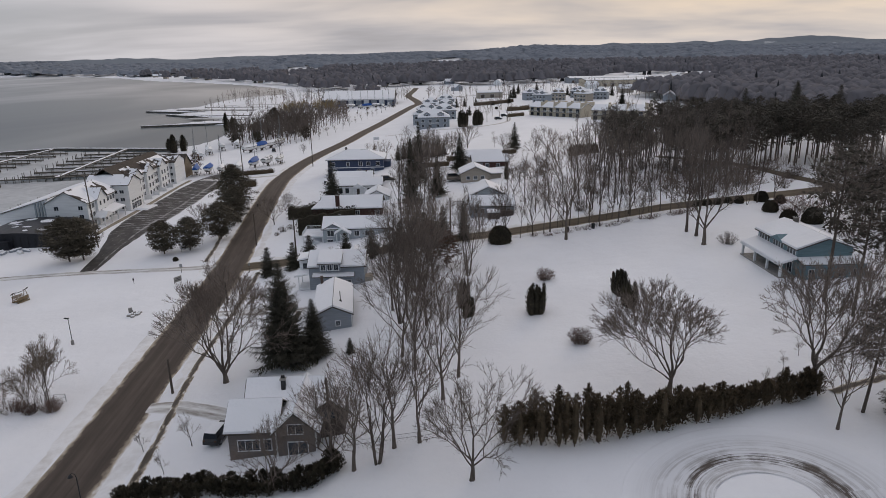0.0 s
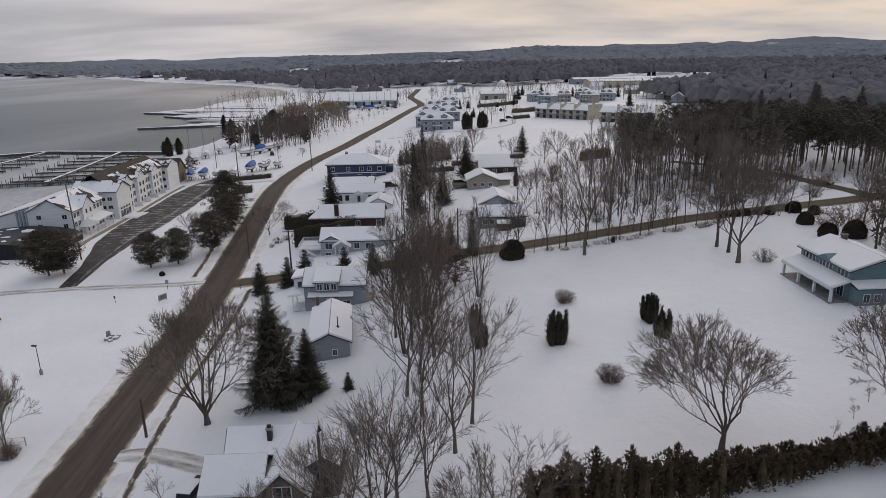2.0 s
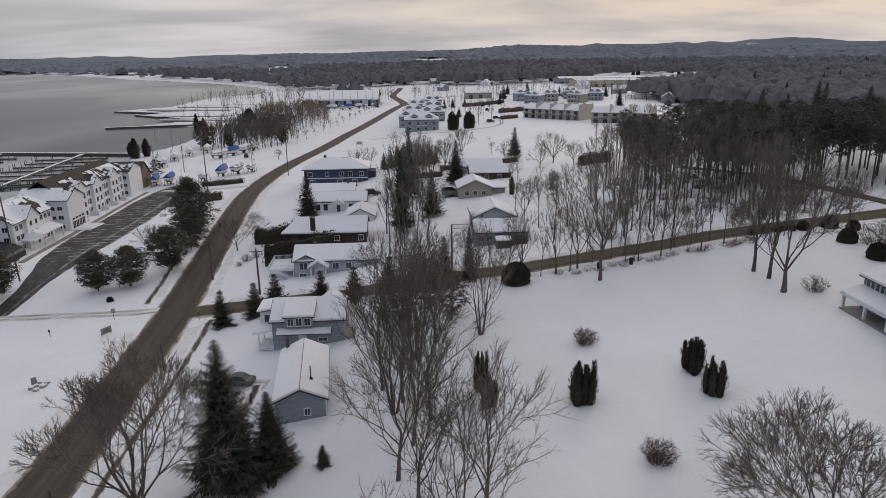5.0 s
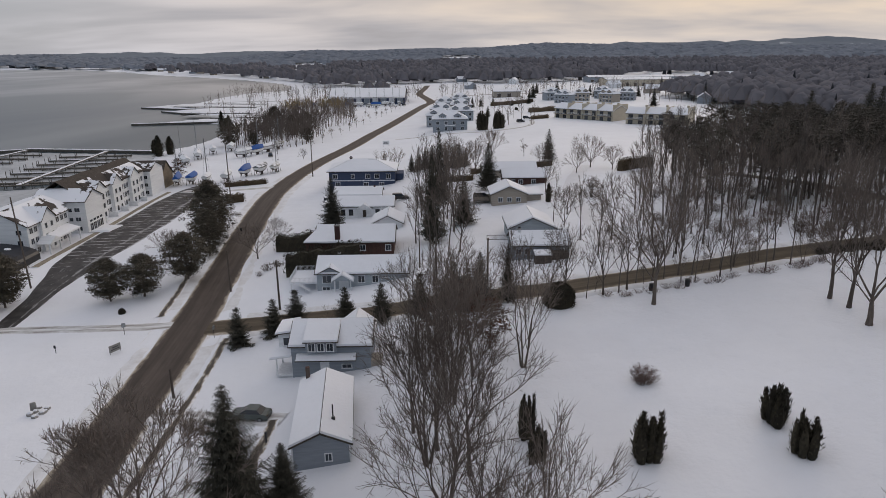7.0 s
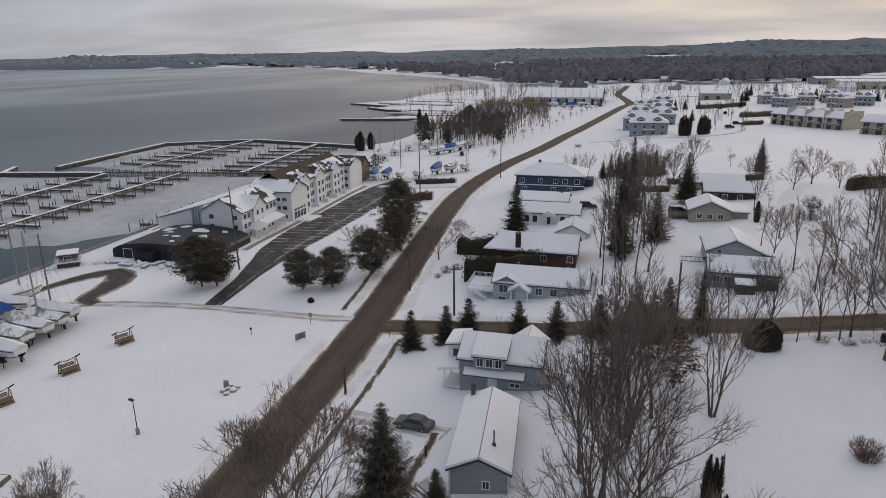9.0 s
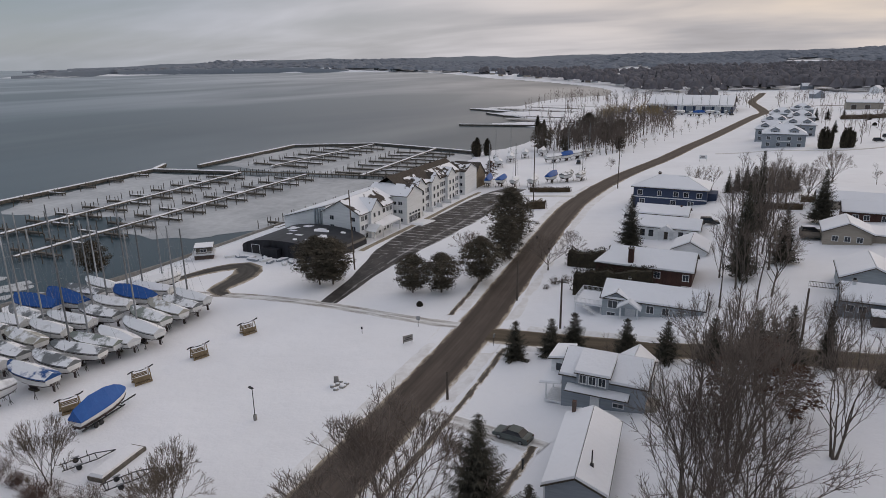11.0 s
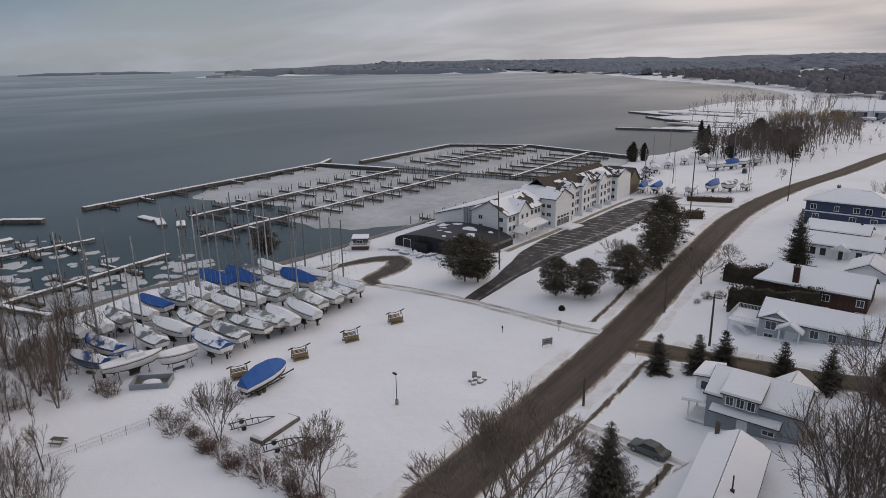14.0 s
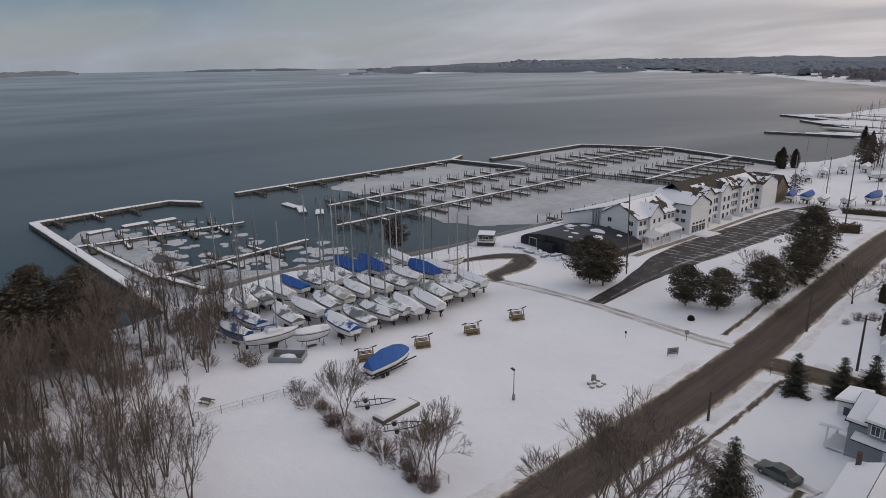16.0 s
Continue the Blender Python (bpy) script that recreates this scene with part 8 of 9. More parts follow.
def cedar_hedge(pts, heights, label, gap=0.75, seed=1, mat=None):
    """A ragged row of cedars on bare stems, each one a part."""
    rnd = random.Random(seed)
    line = smooth_line(pts, gap)
    o = Vector((line[0].x, line[0].y, gz(line[0].x, line[0].y)))
    root = thing("hedge", *o, 0, label, "hedge")
    for i, p in enumerate(line):
        a, b = line[max(0, i - 1)], line[min(len(line) - 1, i + 1)]
        d = (b - a).normalized()
        s = Vector((d.y, -d.x, 0))
        hh = float(np.interp(i / (len(line) - 1), np.linspace(0, 1, len(heights)), heights))
        for row in (-0.55, 0.55):
            h = hh * rnd.choice((0.7, 0.85, 0.95, 1.0, 1.12)) * rnd.uniform(0.92, 1.08)
            q = p + s * (row + rnd.uniform(-0.45, 0.45)) + d * rnd.uniform(-0.5, 0.5)
            q = Vector((q.x, q.y, gz(q.x, q.y))) - o
            w = rnd.uniform(0.95, 1.5) * min(1.0, 0.2 + hh / 4.2)
            low = rnd.uniform(0.04, 0.20)

            def rad(t):
                return w * (0.55 + 0.45 * min(1, (t - low) / 0.25)) * (1.0 if t < 0.6 else max(0.06, 1.0 - ((t - 0.6) / 0.4) ** 1.3))

            g = Geo()
            g.loft([[q + Vector((math.cos(k * 1.0472) * rad(t) * 0.30, math.sin(k * 1.0472) * rad(t) * 0.30, t * h * 0.95)) for k in range(6)] for t in (low, 0.35, 0.6, 0.8, 0.95)])
            for _ in range(340):
                t = low + (1 - low) * rnd.random() ** 0.85
                a = rnd.random() * 6.283
                r = rad(t) * rnd.uniform(0.35, 1.2)
                c = q + Vector((math.cos(a) * r, math.sin(a) * r, t * h))
                u = Vector((math.cos(a) * rnd.uniform(0.1, 0.9), math.sin(a) * rnd.uniform(0.1, 0.9), rnd.uniform(0.1, 1.2))).normalized() * rnd.uniform(0.14, 0.40)
                v = Vector((-math.sin(a), math.cos(a), rnd.uniform(-0.4, 0.4))) * rnd.uniform(0.06, 0.14)
                g.poly(c - v, c + v, c + u)
            bush = part("cedar", g, mat or HEDGE, root)
            part("stem", Geo().tube(q + Vector((0, 0, -0.2)), q + Vector((0, 0, h * 0.5)), 0.07, 0.04, 5, False), BARK, bush)


cedar_hedge([(8.6, 68.4), (14, 67.2), (20, 67.5), (26, 68.4), (32, 69.2), (37, 70.0), (41.5, 70.8)], (4.5, 5.0, 4.9, 4.2, 3.4, 2.7, 2.5, 2.6), "tall ragged olive-green cedar hedge in snow")
cedar_hedge([(-31.5, 68.0), (-24, 68.0), (-18, 67.0), (-13, 67.2), (-9.0, 69.0)], (1.8, 1.7, 1.8), "low dark row of pointed cedars along the garden", 0.85, 2, CEDAR)
hedge([(-31, 171.4), (-26, 170.9), (-21.5, 171.0), (-17, 171.6)], 5.2, 3.0, "tall dense dark hedge before the brick house", CEDAR, 3, 0.55, 190)
hedge([(-37, 190), (-31, 189), (-27, 190)], 3.4, 3.4, "dark unclipped hedge by the road", CEDAR, 4, 0.8, 150)
hedge([(-73.5, 272.5), (-66, 274), (-60, 276)], 1.7, 1.2, "row of small dark shrubs at the boatyard edge", None, 5, 0.9, 60)
hedge([(-65, 246), (-60.5, 248)], 2.4, 2.6, "clipped dark hedge block by the lane", None, 6, 0.2, 110)
hedge([(52, 236), (57, 240), (63, 242)], 3.4, 2.0, "dark clipped hedge at the wood edge", None, 7, 0.1, 90)
hedge([(10, 254), (20, 255), (36, 256)], 1.6, 1.4, "low dark hedge behind the bungalows", None, 8, 0.2, 60)
hedge([(-3, 244), (4, 243), (10, 243)], 1.6, 1.4, "low dark hedge beside the gardens", None, 9, 0.2, 60)


# ---- park furniture ----
def glider_bench(x, y, rz):
    root = thing("glider_bench", x, y, gz(x, y), rz, "tan wooden park glider bench under a bowed rail", "bench", "park glider benches")
    for s in (-1, 1):
        part("skid", Geo().box((0, s * 0.75, 0.16), (2.6, 0.16, 0.22)), WOOD_TAN, root)
        part("seat", Geo().box((0, s * 0.50, 0.60), (2.3, 0.48, 0.08)), WOOD_TAN, root)
        for k in range(3):
            part("back_slat", Geo().box((0, s * (0.82 + 0.04 * k), 0.80 + 0.2 * k), (2.3, 0.05, 0.16)), WOOD_TAN, root)
        for e in (-1, 1):
            part("frame_post", Geo().path([(e * 1.2, s * 0.85, 0.05), (e * 1.2, s * 0.5, 1.1), (e * 1.2, s * 0.22, 2.0)], 0.07, 6), WOOD_TAN, root)
    part("floor", Geo().box((0, 0, 0.32), (2.3, 1.3, 0.07)), WOOD_TAN, root)
    part("roof_beam", Geo().path([(-1.9, 0, 1.95), (-1.3, 0, 2.16), (0, 0, 2.02), (1.3, 0, 2.16), (1.9, 0, 2.38)], 0.10, 6), METAL_DARK, root, "dark bowed rail over the bench")
    part("rail_snow", Geo().box((0, 0, 2.14), (2.2, 0.22, 0.08), 0, 0.9), SNOW_ROOF, root, "strip of snow on the rail")


WOOD_TAN = grainy("tan_timber", (0.17, 0.125, 0.072), (0.27, 0.205, 0.125), 3.0, 0.8)
for x, y in ((-85.1, 104.1), (-82.9, 114.3), (-81.3, 124.4), (-80.7, 135.4)):
    glider_bench(x, y, 68)


def park_lamp(x, y, rz=180):
    root = thing("street_lamp", x, y, gz(x, y), rz, "slim black park lamp on a concrete footing", "lamp")
    part("footing", Geo().tube((0, 0, -0.1), (0, 0, 0.75), 0.24, 0.24, 12), CONCRETE, root)
    part("pole", Geo().tube((0, 0, 0.7), (0, 0, 4.6), 0.06, 0.05, 8), METAL_DARK, root)
    part("lamp_head", Geo().box((0.32, 0, 4.68), (0.85, 0.34, 0.16), 0, 0.85), METAL_DARK, root)


park_lamp(-58.6, 111.8, 165)
park_lamp(-69.0, 246, 90)
park_lamp(-61, 300, 90)


def gooseneck(x, y):
    root = thing("street_lamp", x, y, gz(x, y), 160, "black gooseneck street lamp beside the road", "lamp")
    part("pole", Geo().tube((0, 0, 0), (0, 0, 4.2), 0.07, 0.05, 8), METAL_DARK, root)
    part("arm", Geo().path([(0, 0, 4.2), (0.15, 0, 4.55), (0.5, 0, 4.65), (0.8, 0, 4.4)], 0.035, 6), METAL_DARK, root)
    part("shade", Geo().tube((0.8, 0, 4.4), (0.8, 0, 4.1), 0.08, 0.28, 10), METAL_DARK, root)


gooseneck(-34.9, 66.8)


def sculpture(x, y):
    root = thing("park_monument", x, y, gz(x, y) - 0.1, 15, "grey stone marker and snow-capped boulders in the park", "monument")
    root.scale = (0.8, 0.8, 0.72)
    part("slab", Geo().box((-0.6, 0.6, 0.95), (1.0, 0.3, 1.9), 10, 0.8), CONCRETE, root)
    rnd = random.Random(4)
    for i in range(7):
        a = i * 0.9
        r = 0.8 + 0.6 * (i % 3)
        c = Vector((math.cos(a) * r + 0.4, math.sin(a) * r * 0.8, 0.2))
        g = Geo()
        s = rnd.uniform(0.35, 0.7)
        g.loft([[c + Vector((math.cos(k * 1.047) * s * q * rnd.uniform(0.8, 1.2), math.sin(k * 1.047) * s * q * rnd.uniform(0.8, 1.2), z * s)) for k in range(6)] for z, q in ((-0.5, 0.9), (0.2, 1.0), (0.7, 0.5))])
        b = part("boulder", g, CONCRETE, root)
        part("boulder_snow", Geo().loft([[c + Vector((math.cos(k * 1.047) * s * q, math.sin(k * 1.047) * s * q, z * s)) for k in range(6)] for z, q in ((0.62, 0.75), (0.85, 0.6), (0.98, 0.25))]), SNOW_ROOF, b)


sculpture(-53.6, 124.0)


def sign(x, y, rz, w, h, z0, mat, label, posts=2, text=False):
    root = thing("sign", x, y, gz(x, y), rz, label, "sign")
    part("board", Geo().box((0, 0, z0 + h / 2), (w, 0.1, h)), mat, root)
    for s in ((-1, 1) if posts == 2 else (0,)):
        part("post", Geo().tube((s * w * 0.45, 0.06, 0), (s * w * 0.45, 0.06, z0 + h), 0.045, 0.045, 6), METAL_DARK, root)
    if text:
        for i in range(2):
            part("lettering", Geo().box((0, -0.056, z0 + h * (0.35 + 0.3 * i)), (w * (0.75 - 0.2 * i), 0.01, h * 0.12)), METAL_DARK, root)


sign(-51.4, 141.2, 60, 1.9, 1.1, 0.3, CONCRETE, "low grey park sign board standing in snow", 2, True)
sign(-58.2, 165.6, 20, 2.0, 1.0, 0.5, WHITE, "white sign board with faded lettering under pines", 2, True)
sign(-60.9, 141.9, 0, 0.3, 0.45, 0.9, METAL_DARK, "small dark notice on a post in snow", 1)
sign(-53.0, 148.0, 30, 0.6, 0.75, 1.3, METAL, "street sign seen from behind on a post", 1)
sign(-37.0, 143.8, 80, 0.6, 0.6, 1.5, METAL, "stop sign seen from behind on a steel post", 1)
sign(-23.0, 353.0, 0, 3.0, 1.6, 1.2, WHITE, "white roadside sign board on two posts", 2, True)
sign(-50.3, 208, 0, 0.4, 0.8, 0.8, METAL_DARK, "dark marker post at the road edge", 1)
sign(-44.2, 198.4, 0, 0.5, 0.4, 0.9, METAL_DARK, "dark roadside letter box on a post", 1)


def cluster_bush(x, y):
    plant("yew", x, y, 0.32, label="tiny dark shrub beside the drive")


cluster_bush(-57.7, 157.6)
for x, y, s in ((-36.3, 176, 0.8), (-34.6, 178, 0.7), (-37.2, 172.8, 0.5)):
    plant("shrub", x, y, s)


# ---- poles and wires ----
def utility_pole(x, y, h, label="tall dark wooden utility pole", arm=True, lean=0.0):
    root = thing("utility_pole", x, y, gz(x, y), 0, label, "pole", "utility poles")
    part("pole", Geo().tube((0, 0, -0.3), (lean, 0, h), 0.19, 0.13, 8), BARK, root)
    if arm:
        c = part("crossarm", Geo().box((lean, 0, h - 0.6), (2.4, 0.12, 0.14)), WOOD_GREY, root)
        for s in (-1.05, -0.4, 0.4, 1.05):
            part("insulator", Geo().tube((lean + s, 0, h - 0.53), (lean + s, 0, h - 0.3), 0.06, 0.04, 6), CONCRETE, c)
    return root


utility_pole(-83.2, 174.0, 18.6, arm=False, lean=-0.5)
utility_pole(-36.5, 125.1, 4.2, "short weathered post beside the road", False)
utility_pole(-40.6, 165.2, 8.0, "plain wooden pole beside the crossing", False)
utility_pole(-28.6, 152.6, 9.0, "wooden pole with a lamp bracket by the street")
utility_pole(-66.5, 255, 19.0, "tall utility pole with a crossarm by the lane")
utility_pole(-45.1, 283.6, 14.5, "tall bare pole at the road bend", False)
utility_pole(-34.6, 91.2, 5.2, "short weathered post beside the road", False)
utility_pole(6.4, 150.8, 8.0, "wooden utility pole by the side street", False)
utility_pole(-10.3, 72.2, 9.0, "dark weathered pole beside the brown house", False)
utility_pole(90.5, 178.5, 8.5, "wooden utility pole by the pine lane", False)
utility_pole(75.0, 176.5, 8.0, "wooden utility pole in the clearing", False)


# ---- fences ----
def fence(pts, h, label, gap=2.5, mat=None, rails=(0.95, 0.5), wire=True):
    root = thing("fence", pts[0][0], pts[0][1], gz(*pts[0]), 0, label, "fence")
    o = Vector((pts[0][0], pts[0][1], gz(*pts[0])))
    for (a, b), (c, d) in zip(pts, pts[1:]):
        n = max(1, int(math.hypot(c - a, d - b) / gap))
        last = None
        for i in range(n + 1):
            x, y = a + (c - a) * i / n, b + (d - b) * i / n
            p = Vector((x, y, gz(x, y))) - o
            part("post", Geo().tube(p - Vector((0, 0, 0.2)), p + Vector((0, 0, h)), 0.05, 0.05, 6), mat or METAL, root)
            if last is not None:
                for k in rails:
                    part("rail", Geo().tube(last + Vector((0, 0, h * k)), p + Vector((0, 0, h * k)), 0.022, 0.022, 4, False), mat or METAL, root)
                if wire:
                    mesh = Geo()
                    for k in range(9):
                        q = last.lerp(p, k / 9)
                        r = last.lerp(p, (k + 1) / 9)
                        mesh.tube(q, r + Vector((0, 0, h * 0.95)), 0.007, 0.007, 3, False), mesh.tube(r, q + Vector((0, 0, h * 0.95)), 0.007, 0.007, 3, False)
                    part("wire_mesh", mesh, mat or METAL, root)
            last = p


fence([(-86.5, 69.5), (-84.4, 76), (-82.6, 88), (-80.4, 91)], 1.3, "wire mesh fence on thin posts in snow")
fence([(-80.4, 91), (-66, 91.6), (-49.6, 92.0)], 1.2, "sagging wire fence through tangled brush", 3.0)
fence([(8.2, 70.0), (-0.8, 70.8), (-9.0, 72.0)], 1.1, "low wire fence between garden and field", 3.0)


# ---- odds and ends ----
def trailer(x, y, rz, l=5.5):
    root = thing("boat_trailer", x, y, gz(x, y), rz, "empty dark boat trailer half buried in snow", "trailer", "empty trailers")
    f = Geo()
    f.tube((-l / 2, -0.8, 0.5), (l * 0.2, -0.8, 0.5), 0.07, 0.07, 5), f.tube((-l / 2, 0.8, 0.5), (l * 0.2, 0.8, 0.5), 0.07, 0.07, 5)
    f.tube((l * 0.2, -0.8, 0.5), (l * 0.6, 0, 0.45), 0.07, 0.07, 5), f.tube((l * 0.2, 0.8, 0.5), (l * 0.6, 0, 0.45), 0.07, 0.07, 5)
    for k in (-0.45, -0.1, 0.2):
        f.tube((k * l, -0.8, 0.5), (k * l, 0.8, 0.5), 0.06, 0.06, 5)
    part("frame", f, METAL_DARK, root)
    for k in (-0.4, 0.05):
        for s in (-0.6, 0.6):
            part("bunk_post", Geo().tube((k * l, s, 0.5), (k * l, s * 1.1, 1.3), 0.045, 0.045, 5), METAL_DARK, root)
    for s in (-0.98, 0.98):
        w = part("wheel", Geo().tube((-l * 0.18, s - 0.1, 0.33), (-l * 0.18, s + 0.1, 0.33), 0.33, 0.33, 12), METAL_DARK, root)
        part("mudguard", Geo().box((-l * 0.18, s, 0.72), (0.9, 0.26, 0.06)), METAL, w)


trailer(-71.2, 96.2, 65)
trailer(-63.0, 95.4, 65)


def snowy_float(x, y, rz):
    root = thing("swim_float", x, y, gz(x, y), rz, "dark floating dock section buried in snow", "float")
    part("frame", Geo().box((0, 0, 0.25), (7.0, 2.2, 0.5)), WOOD_GREY, root)
    part("float_snow", Geo().box((0, 0.1, 0.62), (6.8, 2.0, 0.3), 0, 0.9), SNOW, root, "thick snow on the float")


snowy_float(-67.2, 97.4, 98)


def work_float(x, y, rz):
    root = thing("work_float", x, y, gz(x, y), rz, "grey open work float with snow inside", "float")
    w, l = 3.2, 5.6
    for c, s in (((0, -w / 2, 0.5), (l, 0.18, 0.9)), ((0, w / 2, 0.5), (l, 0.18, 0.9)), ((-l / 2, 0, 0.5), (0.18, w, 0.9)), ((l / 2, 0, 0.5), (0.18, w, 0.9))):
        part("side_board", Geo().box(c, s), GREY_SIDING, root)
    part("floor", Geo().box((0, 0, 0.15), (l, w, 0.2)), WOOD_GREY, root)
    part("heaped_snow", Geo().loft([[(math.cos(a * 0.785) * 1.6 * q, math.sin(a * 0.785) * 1.1 * q, z) for a in range(8)] for z, q in ((0.2, 1.0), (0.6, 0.8), (0.8, 0.3))]), SNOW, root)


work_float(-94.3, 94.6, 45)


def picnic_table(x, y, rz):
    root = thing("picnic_table", x, y, gz(x, y), rz, "dark picnic table standing in snow", "table")
    part("tabletop", Geo().box((0, 0, 0.75), (1.8, 0.8, 0.06)), WOOD_GREY, root)
    for s in (-0.7, 0.7):
        part("bench_board", Geo().box((0, s, 0.45), (1.8, 0.28, 0.05)), WOOD_GREY, root)
    for e in (-0.7, 0.7):
        part("leg", Geo().tube((e, -0.7, 0), (e, 0.25, 0.75), 0.05, 0.05, 4).tube((e, 0.7, 0), (e, -0.25, 0.75), 0.05, 0.05, 4), WOOD_GREY, root)


picnic_table(-88.2, 78.5, 30)


def harbour_hut(x, y):
    root = Building("harbour_hut", "small raised harbour hut with balcony rail", x, y, -1.0, 40, "hut")
    root.root.scale = (0.85, 0.85, 0.72)
    root.walls(-2.6, 2.6, -2.0, 2.0, -0.5, 1.7, BRICK)
    root.walls(-2.0, 2.2, -1.6, 1.8, 1.9, 4.0, WOOD_GREY)
    root.box("balcony", (0, -0.4, 1.8), (6.2, 5.2, 0.2), WHITE)
    root.railing([(-3.0, -2.9), (3.0, -2.9), (3.0, 2.0), (-3.0, 2.0), (-3.0, -2.9)], 1.9, 0.95)
    root.lean_roof([(-2.6, -2.2, 4.1), (2.8, -2.2, 4.1), (2.8, 2.4, 4.4), (-2.6, 2.4, 4.4)], 0.22)
    root.window("S", 0, -1.6, 2.5, 1.6, 1.0, 1)
    for i in range(8):
        root.box("step", (-3.4 - i * 0.32, -2.2, 1.6 - i * 0.22), (0.34, 1.1, 0.12), WHITE)


harbour_hut(-124.0, 168.5)


def dinghies():
    rnd = random.Random(9)
    for i in range(11):
        x, y = -118 + i * 1.75 + rnd.uniform(-0.4, 0.4), 172.6 + rnd.uniform(-2.2, 1.0) + i * 0.15
        root = thing("dinghy", x, y, gz(x, y), rnd.uniform(0, 360), "upturned dinghy buried under snow", "boat", "stored dinghies")
        L, B = rnd.uniform(2.6, 3.6), 1.4
        prof = [(-0.5, 0.7), (-0.2, 1.0), (0.15, 0.9), (0.4, 0.5), (0.5, 0.1)]
        part("hull", Geo().loft([[(t * L, -B / 2 * w, 0.05), (t * L, -B / 2 * w * 0.8, 0.5 * (0.5 + w / 2)), (t * L, B / 2 * w * 0.8, 0.5 * (0.5 + w / 2)), (t * L, B / 2 * w, 0.05)] for t, w in prof]), GREY_SIDING if i % 3 else HULL_WHITE, root)
        part("hull_snow", Geo().loft([[(t * L * 0.96, -B / 2 * w * 0.7, 0.5 * (0.5 + w / 2)), (t * L * 0.96, 0, 0.22 + 0.5 * (0.5 + w / 2)), (t * L * 0.96, B / 2 * w * 0.7, 0.5 * (0.5 + w / 2))] for t, w in prof]), SNOW_ROOF, root)


dinghies()


# ---- vehicles ----
def car(x, y, rz, paint, label, snow=False, kind="sedan"):
    root = thing("car", x, y, gz(x, y) + 0.1, rz, label, "car", "parked cars")
    L, W = 4.7, 1.82
    hood, roof = (0.92, 1.45) if kind == "sedan" else (1.05, 1.75)
    g = Geo()
    side = [(-2.35, 0.35), (-2.35, 0.85), (-2.1, hood + 0.08), (-1.45, hood + 0.1), (1.05, hood), (2.1, hood - 0.14), (2.33, 0.6), (2.3, 0.32)]
    g.loft([[(px, y2 * (0.94 if pz > 0.8 else 1), pz) for px, pz in side] for y2 in (-W / 2, W / 2)])
    part("body", g, paint, root)
    c = Geo()
    prof = [(-1.75, hood + 0.04), (-1.05, roof), (0.25, roof), (1.15, hood)] if kind == "sedan" else [(-2.2, hood + 0.04), (-2.05, roof), (0.3, roof), (1.1, hood)]
    c.loft([[(px, y2 * (0.78 if pz > hood + 0.2 else 0.92), pz) for px, pz in prof] for y2 in (-W / 2, W / 2)])
    part("cabin", c, GLASS, root, "dark car windows")
    part("roof_panel", Geo().box(((prof[1][0] + prof[2][0]) / 2, 0, roof + 0.02), (prof[2][0] - prof[1][0] + 0.1, W * 0.76, 0.06)), SNOW_ROOF if snow else paint, root)
    for px in (-1.45, 1.42):
        for s in (-1, 1):
            w = part("wheel", Geo().tube((px, s * (W / 2 - 0.2), 0.33), (px, s * (W / 2 + 0.01), 0.33), 0.33, 0.33, 14), METAL_DARK, root)
            part("rim", Geo().tube((px, s * (W / 2 + 0.005), 0.33), (px, s * (W / 2 + 0.02), 0.33), 0.2, 0.2, 10), METAL, w)
    for s in (-1, 1):
        part("headlight", Geo().box((2.28, s * 0.65, 0.68), (0.1, 0.34, 0.16)), WHITE, root)
        part("tail_light", Geo().box((-2.34, s * 0.7, 0.85), (0.06, 0.28, 0.16)), OAKLEAF, root)
    return root


PAINT_GREY = grainy("dark_green_grey_paint", (0.07, 0.085, 0.08), (0.11, 0.125, 0.12), 1.0, 0.35, 0.4, spec=0.5)
PAINT_DARK = grainy("black_paint", (0.015, 0.016, 0.018), (0.035, 0.036, 0.04), 1.0, 0.35, 0.3, spec=0.5)
PAINT_SILVER = grainy("silver_paint", (0.25, 0.26, 0.27), (0.38, 0.39, 0.40), 1.0, 0.35, 0.5, spec=0.5)
car(-24.6, 118.0, 172, PAINT_GREY, "dark grey-green sedan parked on a driveway")
car(-24.4, 78.4, 80, PAINT_DARK, "dark car half covered in snow beside the house", True, "suv")
car(-32.2, 235, 80, PAINT_SILVER, "silver car parked in a snowy yard", True, "suv")
car(-74.0, 343, 100, PAINT_DARK, "dark car parked at the boatyard", False, "suv")
car(10.6, 214, 10, PAINT_DARK, "dark car parked beside the cottage", True, "suv")
car(-11.0, 224, 10, PAINT_DARK, "dark car parked behind the white cottage", False, "suv")


def shed(x, y):
    b = Building("garden_shed", "small dark garden shed with snow on top", x, y, gz(x, y), 0, "shed")
    b.walls(-1.4, 1.4, -0.9, 0.9, -0.4, 1.5, DARK_SIDING)
    b.lean_roof([(-1.6, -1.1, 1.5), (1.6, -1.1, 1.5), (1.6, 1.1, 1.8), (-1.6, 1.1, 1.8)], 0.2)


shed(17.0, 159.6)
for x, y in ((30.5, 141.4), (36.0, 141.6)):
    b = thing("litter_bin", x, y, gz(x, y), 0, "dark litter bin at the field edge", "bin", "litter bins")
    part("bin_body", Geo().tube((0, 0, 0), (0, 0, 1.0), 0.36, 0.38, 10), METAL_DARK, b)
    part("bin_lid", Geo().tube((0, 0, 1.0), (0, 0, 1.15), 0.40, 0.3, 10), METAL_DARK, b)


